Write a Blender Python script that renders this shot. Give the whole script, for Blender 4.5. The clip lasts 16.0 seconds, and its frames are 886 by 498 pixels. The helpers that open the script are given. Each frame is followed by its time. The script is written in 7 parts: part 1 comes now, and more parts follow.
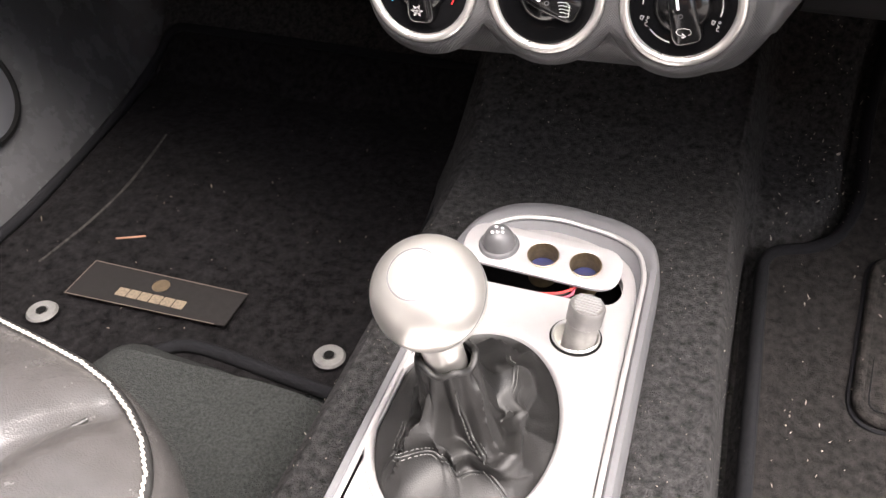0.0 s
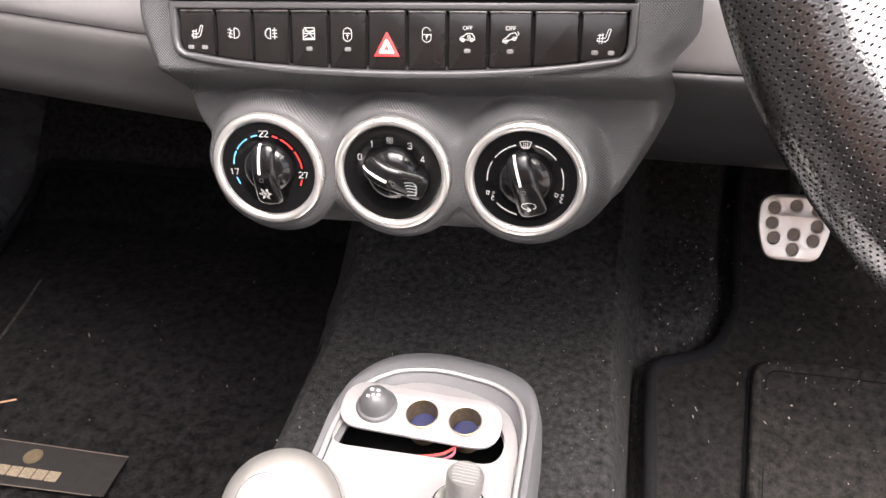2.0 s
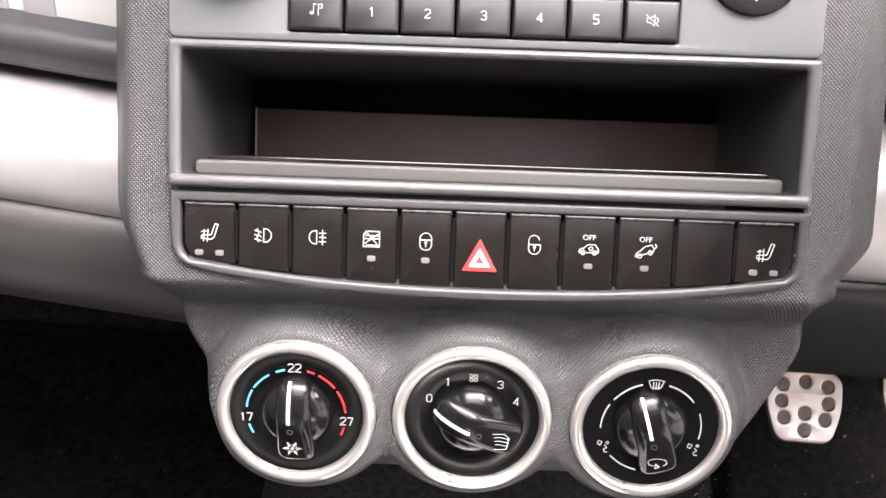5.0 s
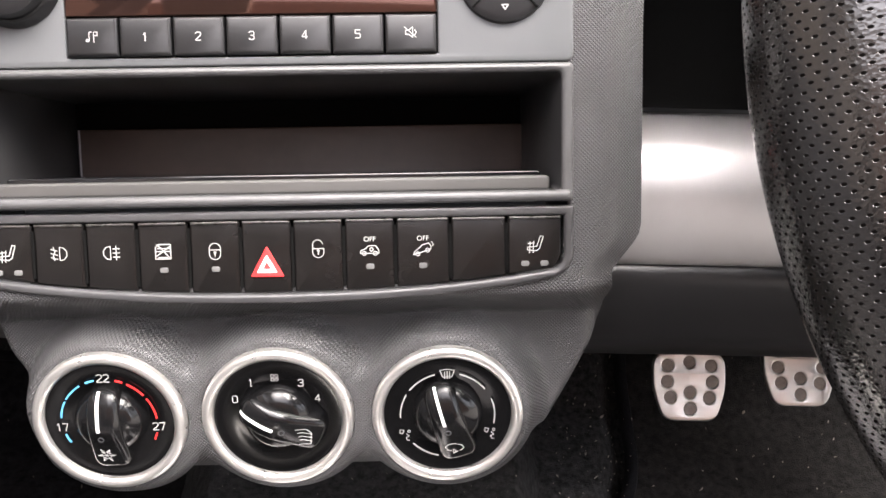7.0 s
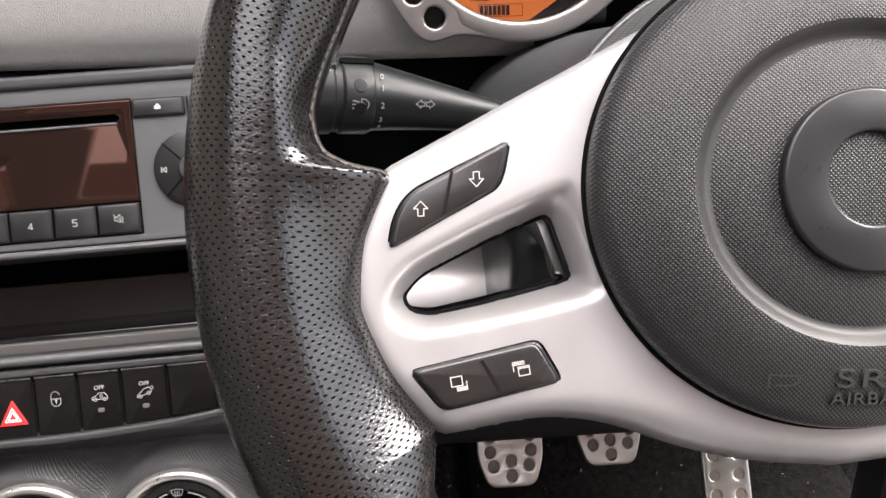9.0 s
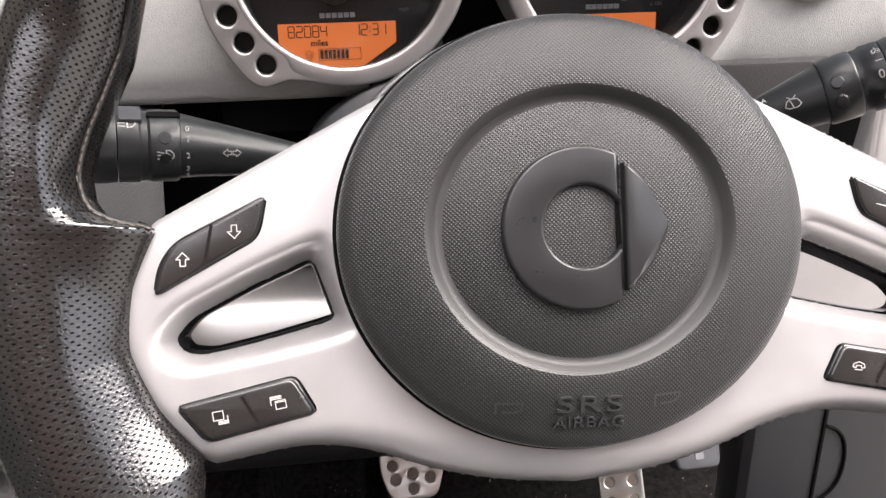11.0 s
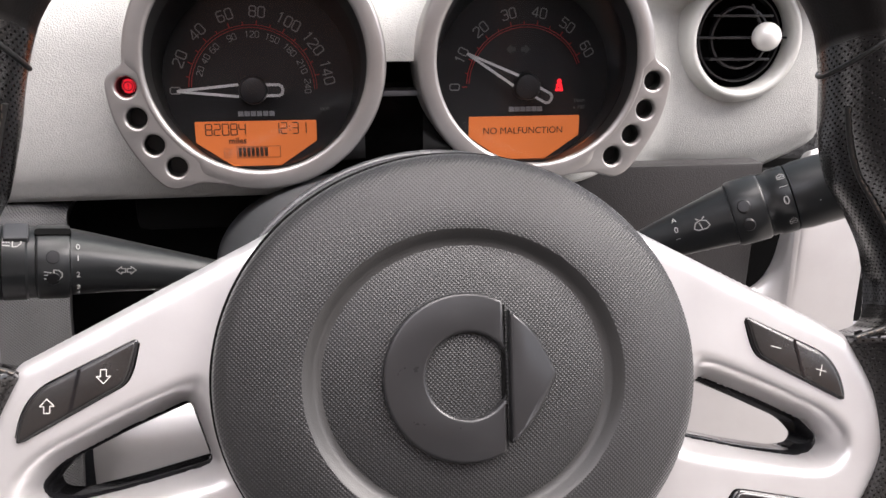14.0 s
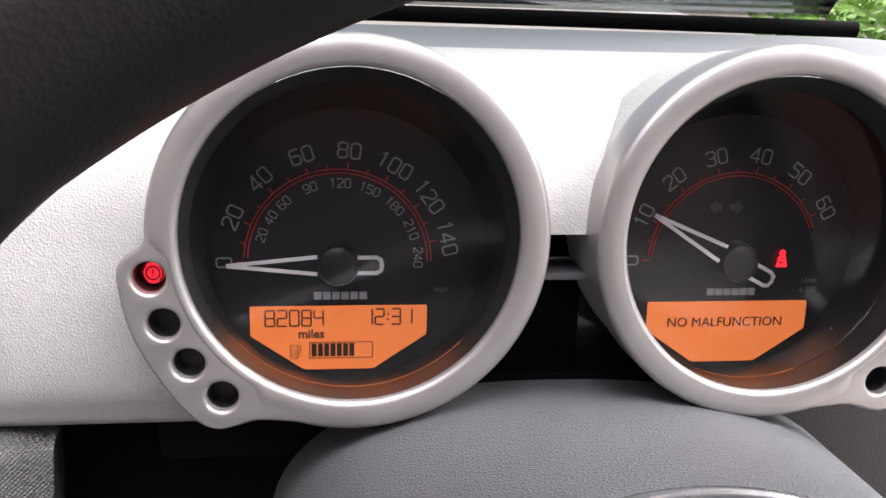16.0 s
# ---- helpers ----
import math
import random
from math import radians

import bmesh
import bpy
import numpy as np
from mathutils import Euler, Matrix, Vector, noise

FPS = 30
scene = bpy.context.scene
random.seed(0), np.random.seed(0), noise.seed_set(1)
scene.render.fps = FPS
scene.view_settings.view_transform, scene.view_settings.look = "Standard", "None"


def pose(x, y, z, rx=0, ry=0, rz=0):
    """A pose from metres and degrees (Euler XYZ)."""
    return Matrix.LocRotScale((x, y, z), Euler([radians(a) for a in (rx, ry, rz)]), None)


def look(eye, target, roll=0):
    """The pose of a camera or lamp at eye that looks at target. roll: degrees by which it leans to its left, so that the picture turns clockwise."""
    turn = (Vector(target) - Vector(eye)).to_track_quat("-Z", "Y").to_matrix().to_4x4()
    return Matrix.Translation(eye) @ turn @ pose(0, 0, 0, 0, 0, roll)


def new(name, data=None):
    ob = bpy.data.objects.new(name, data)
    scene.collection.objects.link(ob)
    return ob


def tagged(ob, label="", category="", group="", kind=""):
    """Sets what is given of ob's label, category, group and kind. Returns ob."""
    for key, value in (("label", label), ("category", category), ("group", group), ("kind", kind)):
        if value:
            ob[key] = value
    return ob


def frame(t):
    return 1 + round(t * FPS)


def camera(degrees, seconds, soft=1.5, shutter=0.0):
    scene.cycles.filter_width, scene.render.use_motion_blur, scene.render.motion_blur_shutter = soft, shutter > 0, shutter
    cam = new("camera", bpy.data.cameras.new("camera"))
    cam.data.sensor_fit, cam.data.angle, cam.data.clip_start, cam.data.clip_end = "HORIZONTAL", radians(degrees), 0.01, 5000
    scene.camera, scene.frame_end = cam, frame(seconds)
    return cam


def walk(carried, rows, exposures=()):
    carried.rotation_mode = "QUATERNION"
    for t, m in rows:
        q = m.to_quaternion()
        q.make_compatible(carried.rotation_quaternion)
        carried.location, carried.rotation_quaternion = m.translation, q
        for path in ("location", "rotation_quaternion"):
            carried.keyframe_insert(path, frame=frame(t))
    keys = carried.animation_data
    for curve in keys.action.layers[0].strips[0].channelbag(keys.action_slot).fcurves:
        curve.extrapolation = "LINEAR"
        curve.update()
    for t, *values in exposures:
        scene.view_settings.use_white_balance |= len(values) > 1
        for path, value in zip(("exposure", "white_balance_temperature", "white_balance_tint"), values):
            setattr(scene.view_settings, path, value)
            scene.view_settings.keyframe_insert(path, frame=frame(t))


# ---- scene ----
cam = camera(57.0, 16.0)
PATH = [
    (0, (0.079, 0.002, 0.514), (-0.426, 1.467, -0.75), -0.8),
    (0.5, (0.105, 0.012, 0.52), (-0.331, 1.5, -0.744), -1.6),
    (1, (0.117, 0.022, 0.522), (-0.263, 1.532, -0.734), -1.9),
    (1.5, (0.114, 0.027, 0.526), (-0.232, 1.568, -0.701), -1.3),
    (2, (0.098, 0.047, 0.552), (-0.242, 1.666, -0.572), -1.1),
    (2.5, (0.043, 0.092, 0.548), (-0.243, 1.79, -0.469), -0.5),
    (3, (-0.005, 0.126, 0.546), (-0.188, 1.876, -0.405), 1.8),
    (3.5, (-0.017, 0.142, 0.546), (-0.141, 1.919, -0.363), 3.2),
    (6, (0.0, 0.148, 0.544), (0.029, 1.941, -0.342), 3.8),
    (6.5, (0.026, 0.145, 0.541), (0.048, 1.933, -0.355), 2.8),
    (7, (0.057, 0.134, 0.557), (0.098, 1.928, -0.328), 1.8),
    (7.5, (0.09, 0.124, 0.576), (0.162, 1.938, -0.263), 1.1),
    (8, (0.1232, 0.1088, 0.600), (0.2235, 1.9285, -0.224), 0.5),
    (8.5, (0.146, 0.098, 0.611), (0.275, 1.927, -0.188), -0.2),
    (9, (0.1665, 0.0815, 0.6215), (0.3085, 1.921, -0.150), -1.05),
    (11.5, (0.24, 0.056, 0.64), (0.494, 1.89, -0.116), -1.1),
    (12, (0.254, 0.053, 0.64), (0.55, 1.877, -0.126), -1.2),
    (12.5, (0.263, 0.047, 0.646), (0.589, 1.866, -0.119), -1.2),
    (13, (0.262, 0.043, 0.648), (0.592, 1.868, -0.1), -1.0),
    (13.5, (0.258, 0.043, 0.659), (0.58, 1.883, -0.056), -0.4),
    (14, (0.254, 0.071, 0.666), (0.555, 1.934, 0.003), 0.6),
    (14.5, (0.247, 0.105, 0.68), (0.526, 1.991, 0.078), 1.1),
    (15, (0.242, 0.143, 0.686), (0.483, 2.05, 0.132), 1.3),
    (15.5, (0.236, 0.185, 0.692), (0.464, 2.091, 0.131), 1.6),
    (16, (0.229, 0.224, 0.689), (0.461, 2.125, 0.112), 1.8),
]
walk(cam, [(t, look(eye, target, roll)) for t, eye, target, roll in PATH], exposures=[(0.0, 3.02, 6750, 16), (1.5, 2.98, 6750, 16), (2.3, 3.22, 6650, 16), (3.0, 3.45, 6600, 16), (3.6, 3.22, 6600, 16), (6.0, 3.20, 6600, 16), (7.0, 2.98, 6650, 15), (7.6, 2.85, 6650, 15), (8.1, 2.30, 6650, 15), (8.5, 2.02, 6650, 15), (9.0, 1.98, 6650, 15), (12.5, 2.12, 6600, 16), (14.2, 1.90, 6550, 16), (15.0, 2.02, 6500, 16), (16.0, 2.32, 6400, 16)])

# ---- light: an overcast sky seen through the car's windows ----
world = bpy.data.worlds.new("world")
scene.world = world
world.use_nodes = True
nt = world.node_tree
bg = nt.nodes["Background"]
sky = nt.nodes.new("ShaderNodeTexSky")
sky.sky_type = "NISHITA"
sky.sun_disc = False
sky.sun_elevation = radians(70)
sky.sun_rotation = radians(190)
sky.dust_density = 4.0
sky.air_density = 1.0
desat = nt.nodes.new("ShaderNodeHueSaturation")
desat.inputs["Saturation"].default_value = 0.35
nt.links.new(sky.outputs[0], desat.inputs["Color"])
nt.links.new(desat.outputs[0], bg.inputs[0])
bg.inputs[1].default_value = 0.13
sun = new("sun", bpy.data.lights.new("sun", "SUN"))
sun.data.energy = 3.3
sun.data.angle = radians(50)
sun.data.color = (1.0, 0.96, 0.9)
sun.matrix_world = look((1.9, -0.10, 2.6), (0.12, 0.25, 0.2))

# ---- materials ----
MATS = {}


def mat(name, color, rough=0.5, metal=0.0, bump=None, vary=0.0, vscale=40.0, spec=0.5, emit=None, estr=0.0, coat=0.0, spread=0.0):
    """A procedural surface. bump: (kind, size in 1/m, strength, depth in m). vary: how far patches differ."""
    if name in MATS:
        return MATS[name]
    m = bpy.data.materials.new(name)
    m.use_nodes = True
    t = m.node_tree
    n, link = t.nodes, t.links.new
    p = n["Principled BSDF"]
    p.inputs["Base Color"].default_value = (*color, 1)
    p.inputs["Roughness"].default_value = rough
    p.inputs["Metallic"].default_value = metal
    p.inputs["Specular IOR Level"].default_value = spec
    p.inputs["Coat Weight"].default_value = coat
    p.inputs["Coat Roughness"].default_value = 0.05
    if emit:
        p.inputs["Emission Color"].default_value = (*emit, 1)
        p.inputs["Emission Strength"].default_value = estr
    co = n.new("ShaderNodeTexCoord")
    if vary:
        big = n.new("ShaderNodeTexNoise")
        big.inputs["Scale"].default_value = vscale
        big.inputs["Detail"].default_value = 6
        big.inputs["Roughness"].default_value = 0.65
        link(co.outputs["Object"], big.inputs["Vector"])
        ramp = n.new("ShaderNodeMapRange")
        ramp.inputs["From Min"].default_value = 0.3
        ramp.inputs["From Max"].default_value = 0.7
        ramp.inputs["To Min"].default_value = 1 - vary
        ramp.inputs["To Max"].default_value = 1 + vary
        link(big.outputs["Fac"], ramp.inputs["Value"])
        mul = n.new("ShaderNodeVectorMath")
        mul.operation = "SCALE"
        mul.inputs[0].default_value = color
        link(ramp.outputs[0], mul.inputs["Scale"])
        link(mul.outputs[0], p.inputs["Base Color"])
        rr = n.new("ShaderNodeMapRange")
        rr.inputs["To Min"].default_value = max(0.02, rough - 0.10)
        rr.inputs["To Max"].default_value = min(1, rough + 0.10)
        link(big.outputs["Fac"], rr.inputs["Value"])
        link(rr.outputs[0], p.inputs["Roughness"])
    if bump:
        kind, size, strength, depth = bump
        b = n.new("ShaderNodeBump")
        b.inputs["Strength"].default_value = strength
        b.inputs["Distance"].default_value = depth
        if kind == "dots":
            mp = n.new("ShaderNodeMapping")
            mp.inputs["Rotation"].default_value = (0, 0, radians(45))
            link(co.outputs["Object"], mp.inputs["Vector"])
            v = n.new("ShaderNodeTexVoronoi")
            v.voronoi_dimensions = "2D"
            v.inputs["Scale"].default_value = size
            v.inputs["Randomness"].default_value = 0.0
            link(mp.outputs[0], v.inputs["Vector"])
            inv = n.new("ShaderNodeMapRange")
            inv.interpolation_type = "SMOOTHSTEP"
            inv.inputs["From Min"].default_value = 0.08
            inv.inputs["From Max"].default_value = 0.50
            inv.inputs["To Min"].default_value = 1.0
            inv.inputs["To Max"].default_value = 0.0
            link(v.outputs["Distance"], inv.inputs["Value"])
            link(inv.outputs[0], b.inputs["Height"])
        elif kind == "pores":
            v = n.new("ShaderNodeTexVoronoi")
            v.inputs["Scale"].default_value = size
            link(co.outputs["Object"], v.inputs["Vector"])
            link(v.outputs["Distance"], b.inputs["Height"])
        else:
            v = n.new("ShaderNodeTexNoise")
            v.inputs["Scale"].default_value = size
            v.inputs["Detail"].default_value = 4
            link(co.outputs["Object"], v.inputs["Vector"])
            link(v.outputs["Fac"], b.inputs["Height"])
        link(b.outputs[0], p.inputs["Normal"])
    MATS[name] = m
    return m


silver = mat("silver_paint", (0.50, 0.49, 0.49), 0.36, 0.6, ("noise", 1500, 0.05, 0.0002), 0.03, 60)
silver_satin = mat("satin_silver_trim", (0.353, 0.336, 0.328), 0.34, 0.7, ("noise", 1800, 0.06, 0.0002), 0.04, 70)
alloy = mat("brushed_alloy", (0.80, 0.78, 0.74), 0.33, 0.9, ("noise", 1500, 0.02, 0.0001), 0.0, 90)
chrome_ring = mat("matt_chrome", (0.70, 0.69, 0.665), 0.30, 0.85, ("noise", 1800, 0.05, 0.0002), 0.03, 80)
fascia_mat = mat("dimpled_charcoal_plastic", (0.066, 0.066, 0.068), 0.34, 0.0, ("dots", 1000, 0.85, 0.0005), 0.06, 30, spec=0.5)
airbag_mat = mat("dimpled_black_plastic", (0.0175, 0.0175, 0.0178), 0.36, 0.0, ("dots", 1100, 0.34, 0.0005), 0.08, 25, spec=0.42)
airbag_mat.node_tree.nodes["Principled BSDF"].inputs["Sheen Weight"].default_value = 0.22
airbag_mat.node_tree.nodes["Principled BSDF"].inputs["Sheen Roughness"].default_value = 0.4
grey_plastic = mat("dark_grey_plastic", (0.042, 0.043, 0.047), 0.42, 0.0, ("noise", 900, 0.15, 0.0003), 0.08, 30)
mid_grey = mat("mid_grey_plastic", (0.13, 0.13, 0.14), 0.45, 0.0, ("noise", 900, 0.15, 0.0003), 0.06, 30)
black_plastic = mat("black_plastic", (0.010, 0.010, 0.011), 0.36, 0.0, ("noise", 700, 0.1, 0.0003), 0.12, 35)
gloss_black = mat("gloss_black_plastic", (0.008, 0.008, 0.009), 0.12, 0.0, ("noise", 60, 0.02, 0.0003), 0.2, 40, coat=0.3)
satin_black = mat("satin_black_button", (0.008, 0.0072, 0.0070), 0.22, 0.0, ("noise", 500, 0.05, 0.0002), 0.2, 60, spec=0.30)
# dull black for joints and seals, and for shade painted into recesses
void_black = mat("dull_black_and_shade", (0.004, 0.004, 0.004), 0.9, spec=0.08)
dash_cloth = mat("pale_grey_grained_vinyl", (0.41, 0.41, 0.395), 0.55, 0.0, ("pores", 1500, 0.45, 0.0006), 0.06, 260)
dash_dark = mat("charcoal_soft_vinyl", (0.05, 0.05, 0.055), 0.6, 0.0, ("pores", 900, 0.4, 0.0005), 0.08, 25)
carpet = mat("black_carpet", (0.040, 0.040, 0.042), 0.95, 0.0, ("noise", 800, 1.0, 0.003), 0.9, 190, spec=0.2)
carpet_grey = mat("worn_grey_carpet", (0.033, 0.0322, 0.0325), 0.95, 0.0, ("noise", 800, 1.0, 0.004), 0.75, 170, spec=0.1)
mat_pile = mat("black_mat_pile", (0.0082, 0.0076, 0.0080), 0.95, 0.0, ("noise", 1000, 1.0, 0.002), 0.9, 130, spec=0.06)
mat_worn = mat("dusty_mat_pile", (0.014, 0.0125, 0.012), 0.95, 0.0, ("noise", 900, 1.0, 0.003), 0.9, 150, spec=0.2)
mat_pad = mat("dusty_heel_pad", (0.020, 0.0178, 0.0165), 0.95, 0.0, ("noise", 900, 1.0, 0.003), 0.9, 140, spec=0.2)
mat_edge = mat("mat_binding", (0.007, 0.007, 0.008), 0.9, 0.0, ("noise", 1200, 0.8, 0.001), 0.4, 400, spec=0.12)
leather = mat("black_leather", (0.012, 0.0118, 0.0115), 0.40, 0.0, ("pores", 1500, 0.3, 0.0004), 0.2, 70)
seat_leather = mat("worn_black_leather", (0.042, 0.040, 0.039), 0.25, 0.0, ("pores", 1300, 0.25, 0.0005), 0.12, 60, spec=0.8)
white_print = mat("white_print", (0.8, 0.8, 0.78), 0.6)
dim_print = mat("dim_white_print", (0.42, 0.42, 0.41), 0.6)
grey_print = mat("grey_print", (0.35, 0.35, 0.36), 0.6)
red_print = mat("red_print", (0.75, 0.03, 0.03), 0.5)
blue_print = mat("blue_print", (0.1, 0.4, 0.65), 0.5)
dark_print = mat("dark_lcd_print", (0.03, 0.015, 0.01), 0.6)
lcd_mat = mat("amber_lcd", (0.30, 0.07, 0.012), 0.35, emit=(1.0, 0.27, 0.075), estr=0.14)
red_glow = mat("red_lamp", (0.5, 0.01, 0.01), 0.4, emit=(1.0, 0.02, 0.03), estr=0.5)
red_scale = mat("dim_red_scale", (0.45, 0.03, 0.03), 0.5)
thread = mat("cream_thread", (0.46, 0.43, 0.38), 0.7)
key_print = mat("pale_key_print", (0.52, 0.50, 0.475), 0.6)
stalk_black = mat("black_stalk_plastic", (0.015, 0.0165, 0.0175), 0.34, 0.0, ("noise", 900, 0.12, 0.0003), 0.1, 40)
rubber = mat("black_rubber", (0.012, 0.012, 0.012), 0.7)
brass = mat("brass_plate", (0.22, 0.17, 0.11), 0.4, 0.8, None, 0.3, 120)
brown_screen = mat("tinted_screen", (0.012, 0.007, 0.006), 0.05, 0.0, None, 0.0, 22, spec=0.9)
brown_screen.node_tree.nodes["Principled BSDF"].inputs["Specular Tint"].default_value = (1.0, 0.52, 0.40, 1)


def leather_rim():
    """Perforated leather: rows of pricked holes laid out by the rim's own length and girth."""
    m = mat("perforated_leather", (0.016, 0.016, 0.016), 0.33, 0.0, None, 0.0)
    t = m.node_tree
    n, link = t.nodes, t.links.new
    p = n["Principled BSDF"]
    uv = n.new("ShaderNodeUVMap")
    uv.uv_map = "UVMap"
    size = n.new("ShaderNodeMapping")
    size.inputs["Scale"].default_value = (510, 565, 1)
    link(uv.outputs[0], size.inputs["Vector"])
    mp = n.new("ShaderNodeMapping")
    mp.inputs["Rotation"].default_value = (0, 0, radians(45))
    link(size.outputs[0], mp.inputs["Vector"])
    v = n.new("ShaderNodeTexVoronoi")
    v.voronoi_dimensions = "2D"
    v.inputs["Scale"].default_value = 1
    v.inputs["Randomness"].default_value = 0.0
    link(mp.outputs[0], v.inputs["Vector"])
    off = n.new("ShaderNodeVectorMath")
    off.operation = "SUBTRACT"
    link(mp.outputs[0], off.inputs[0])
    link(v.outputs["Position"], off.inputs[1])
    back = n.new("ShaderNodeMapping")
    back.inputs["Rotation"].default_value = (0, 0, radians(-45))
    link(off.outputs[0], back.inputs["Vector"])
    oval = n.new("ShaderNodeVectorMath")
    oval.operation = "MULTIPLY"
    oval.inputs[1].default_value = (1.40, 0.80, 0)
    link(back.outputs[0], oval.inputs[0])
    length = n.new("ShaderNodeVectorMath")
    length.operation = "LENGTH"
    link(oval.outputs[0], length.inputs[0])
    hole = n.new("ShaderNodeMapRange")
    hole.interpolation_type = "SMOOTHSTEP"
    hole.inputs["From Min"].default_value = 0.15
    hole.inputs["From Max"].default_value = 0.25
    co = n.new("ShaderNodeTexCoord")
    xyz = n.new("ShaderNodeSeparateXYZ")
    link(co.outputs["Object"], xyz.inputs[0])
    plain = n.new("ShaderNodeMapRange")
    plain.interpolation_type = "SMOOTHSTEP"
    plain.inputs["From Min"].default_value = 0.0985
    plain.inputs["From Max"].default_value = 0.1015
    link(xyz.outputs["Y"], plain.inputs["Value"])
    far = n.new("ShaderNodeMath")
    far.operation = "ADD"
    link(length.outputs["Value"], far.inputs[0])
    link(plain.outputs[0], far.inputs[1])
    link(far.outputs[0], hole.inputs["Value"])
    grain = n.new("ShaderNodeTexVoronoi")
    grain.inputs["Scale"].default_value = 1300
    link(co.outputs["Object"], grain.inputs["Vector"])
    wide = n.new("ShaderNodeTexNoise")
    wide.inputs["Scale"].default_value = 70
    link(co.outputs["Object"], wide.inputs["Vector"])
    b0 = n.new("ShaderNodeBump")
    b0.inputs["Strength"].default_value = 0.13
    b0.inputs["Distance"].default_value = 0.0005
    link(grain.outputs["Distance"], b0.inputs["Height"])
    creases = n.new("ShaderNodeTexNoise")
    creases.inputs["Scale"].default_value = 1
    creases.inputs["Detail"].default_value = 3
    stretch = n.new("ShaderNodeMapping")
    stretch.inputs["Scale"].default_value = (420, 90, 1)
    link(uv.outputs[0], stretch.inputs["Vector"])
    link(stretch.outputs[0], creases.inputs["Vector"])
    b2 = n.new("ShaderNodeBump")
    b2.inputs["Strength"].default_value = 0.10
    b2.inputs["Distance"].default_value = 0.0008
    link(creases.outputs["Fac"], b2.inputs["Height"])
    link(b0.outputs[0], b2.inputs["Normal"])
    b1 = n.new("ShaderNodeBump")
    b1.inputs["Strength"].default_value = 0.8
    b1.inputs["Distance"].default_value = 0.0005
    link(hole.outputs[0], b1.inputs["Height"])
    link(b2.outputs[0], b1.inputs["Normal"])
    link(b1.outputs[0], p.inputs["Normal"])
    col = n.new("ShaderNodeMix")
    col.data_type = "RGBA"
    col.inputs["A"].default_value = (0.003, 0.0026, 0.0024, 1)
    col.inputs["B"].default_value = (0.0075, 0.0066, 0.0063, 1)
    link(hole.outputs[0], col.inputs["Factor"])
    link(col.outputs["Result"], p.inputs["Base Color"])
    rr = n.new("ShaderNodeMapRange")
    rr.inputs["From Min"].default_value = 0.3
    rr.inputs["From Max"].default_value = 0.7
    rr.inputs["To Min"].default_value = 0.15
    rr.inputs["To Max"].default_value = 0.23
    link(wide.outputs["Fac"], rr.inputs["Value"])
    dull = n.new("ShaderNodeMath")
    dull.operation = "MULTIPLY_ADD"
    dull.inputs[1].default_value = 0.28
    link(plain.outputs[0], dull.inputs[0])
    link(rr.outputs[0], dull.inputs[2])
    link(dull.outputs[0], p.inputs["Roughness"])
    level = n.new("ShaderNodeMath")
    level.operation = "MULTIPLY_ADD"
    level.inputs[1].default_value = -0.66
    level.inputs[2].default_value = 0.85
    link(plain.outputs[0], level.inputs[0])
    open_leather = n.new("ShaderNodeMath")
    open_leather.operation = "MULTIPLY"
    link(level.outputs[0], open_leather.inputs[0])
    link(hole.outputs[0], open_leather.inputs[1])
    link(open_leather.outputs[0], p.inputs["Specular IOR Level"])
    sheen = n.new("ShaderNodeMath")
    sheen.operation = "MULTIPLY_ADD"
    sheen.inputs[1].default_value = -0.60
    sheen.inputs[2].default_value = 0.60
    link(plain.outputs[0], sheen.inputs[0])
    gloss = n.new("ShaderNodeMath")
    gloss.operation = "MULTIPLY"
    link(sheen.outputs[0], gloss.inputs[0])
    link(hole.outputs[0], gloss.inputs[1])
    link(gloss.outputs[0], p.inputs["Coat Weight"])
    p.inputs["Coat Roughness"].default_value = 0.19
    return m


rim_leather = leather_rim()


def clear_glass(name, tint, ior):
    """Thin clear glass or plastic: see-through, with a mirror sheen that grows at a slant."""
    m = bpy.data.materials.new(name)
    m.use_nodes = True
    t = m.node_tree
    n, link = t.nodes, t.links.new
    n.remove(n["Principled BSDF"])
    clear = n.new("ShaderNodeBsdfTransparent")
    clear.inputs[0].default_value = (*tint, 1)
    gloss = n.new("ShaderNodeBsdfGlossy")
    gloss.inputs["Roughness"].default_value = 0.05
    fres = n.new("ShaderNodeFresnel")
    fres.inputs["IOR"].default_value = ior
    mix = n.new("ShaderNodeMixShader")
    link(fres.outputs[0], mix.inputs[0])
    link(clear.outputs[0], mix.inputs[1])
    link(gloss.outputs[0], mix.inputs[2])
    link(mix.outputs[0], n["Material Output"].inputs["Surface"])
    return m


gauge_glass = clear_glass("clear_gauge_glass", (0.92, 0.92, 0.93), 1.30)
screen_glass = clear_glass("green_tinted_glass", (0.60, 0.63, 0.62), 1.35)

# ---- building tools ----


def finish(data, smooth=35):
    data.shade_smooth()
    data.set_sharp_from_angle(angle=radians(smooth))
    return data


def mesh_of(bm, name="mesh", smooth=35):
    bmesh.ops.recalc_face_normals(bm, faces=bm.faces)
    data = bpy.data.meshes.new(name)
    bm.to_mesh(data)
    bm.free()
    return finish(data, smooth)


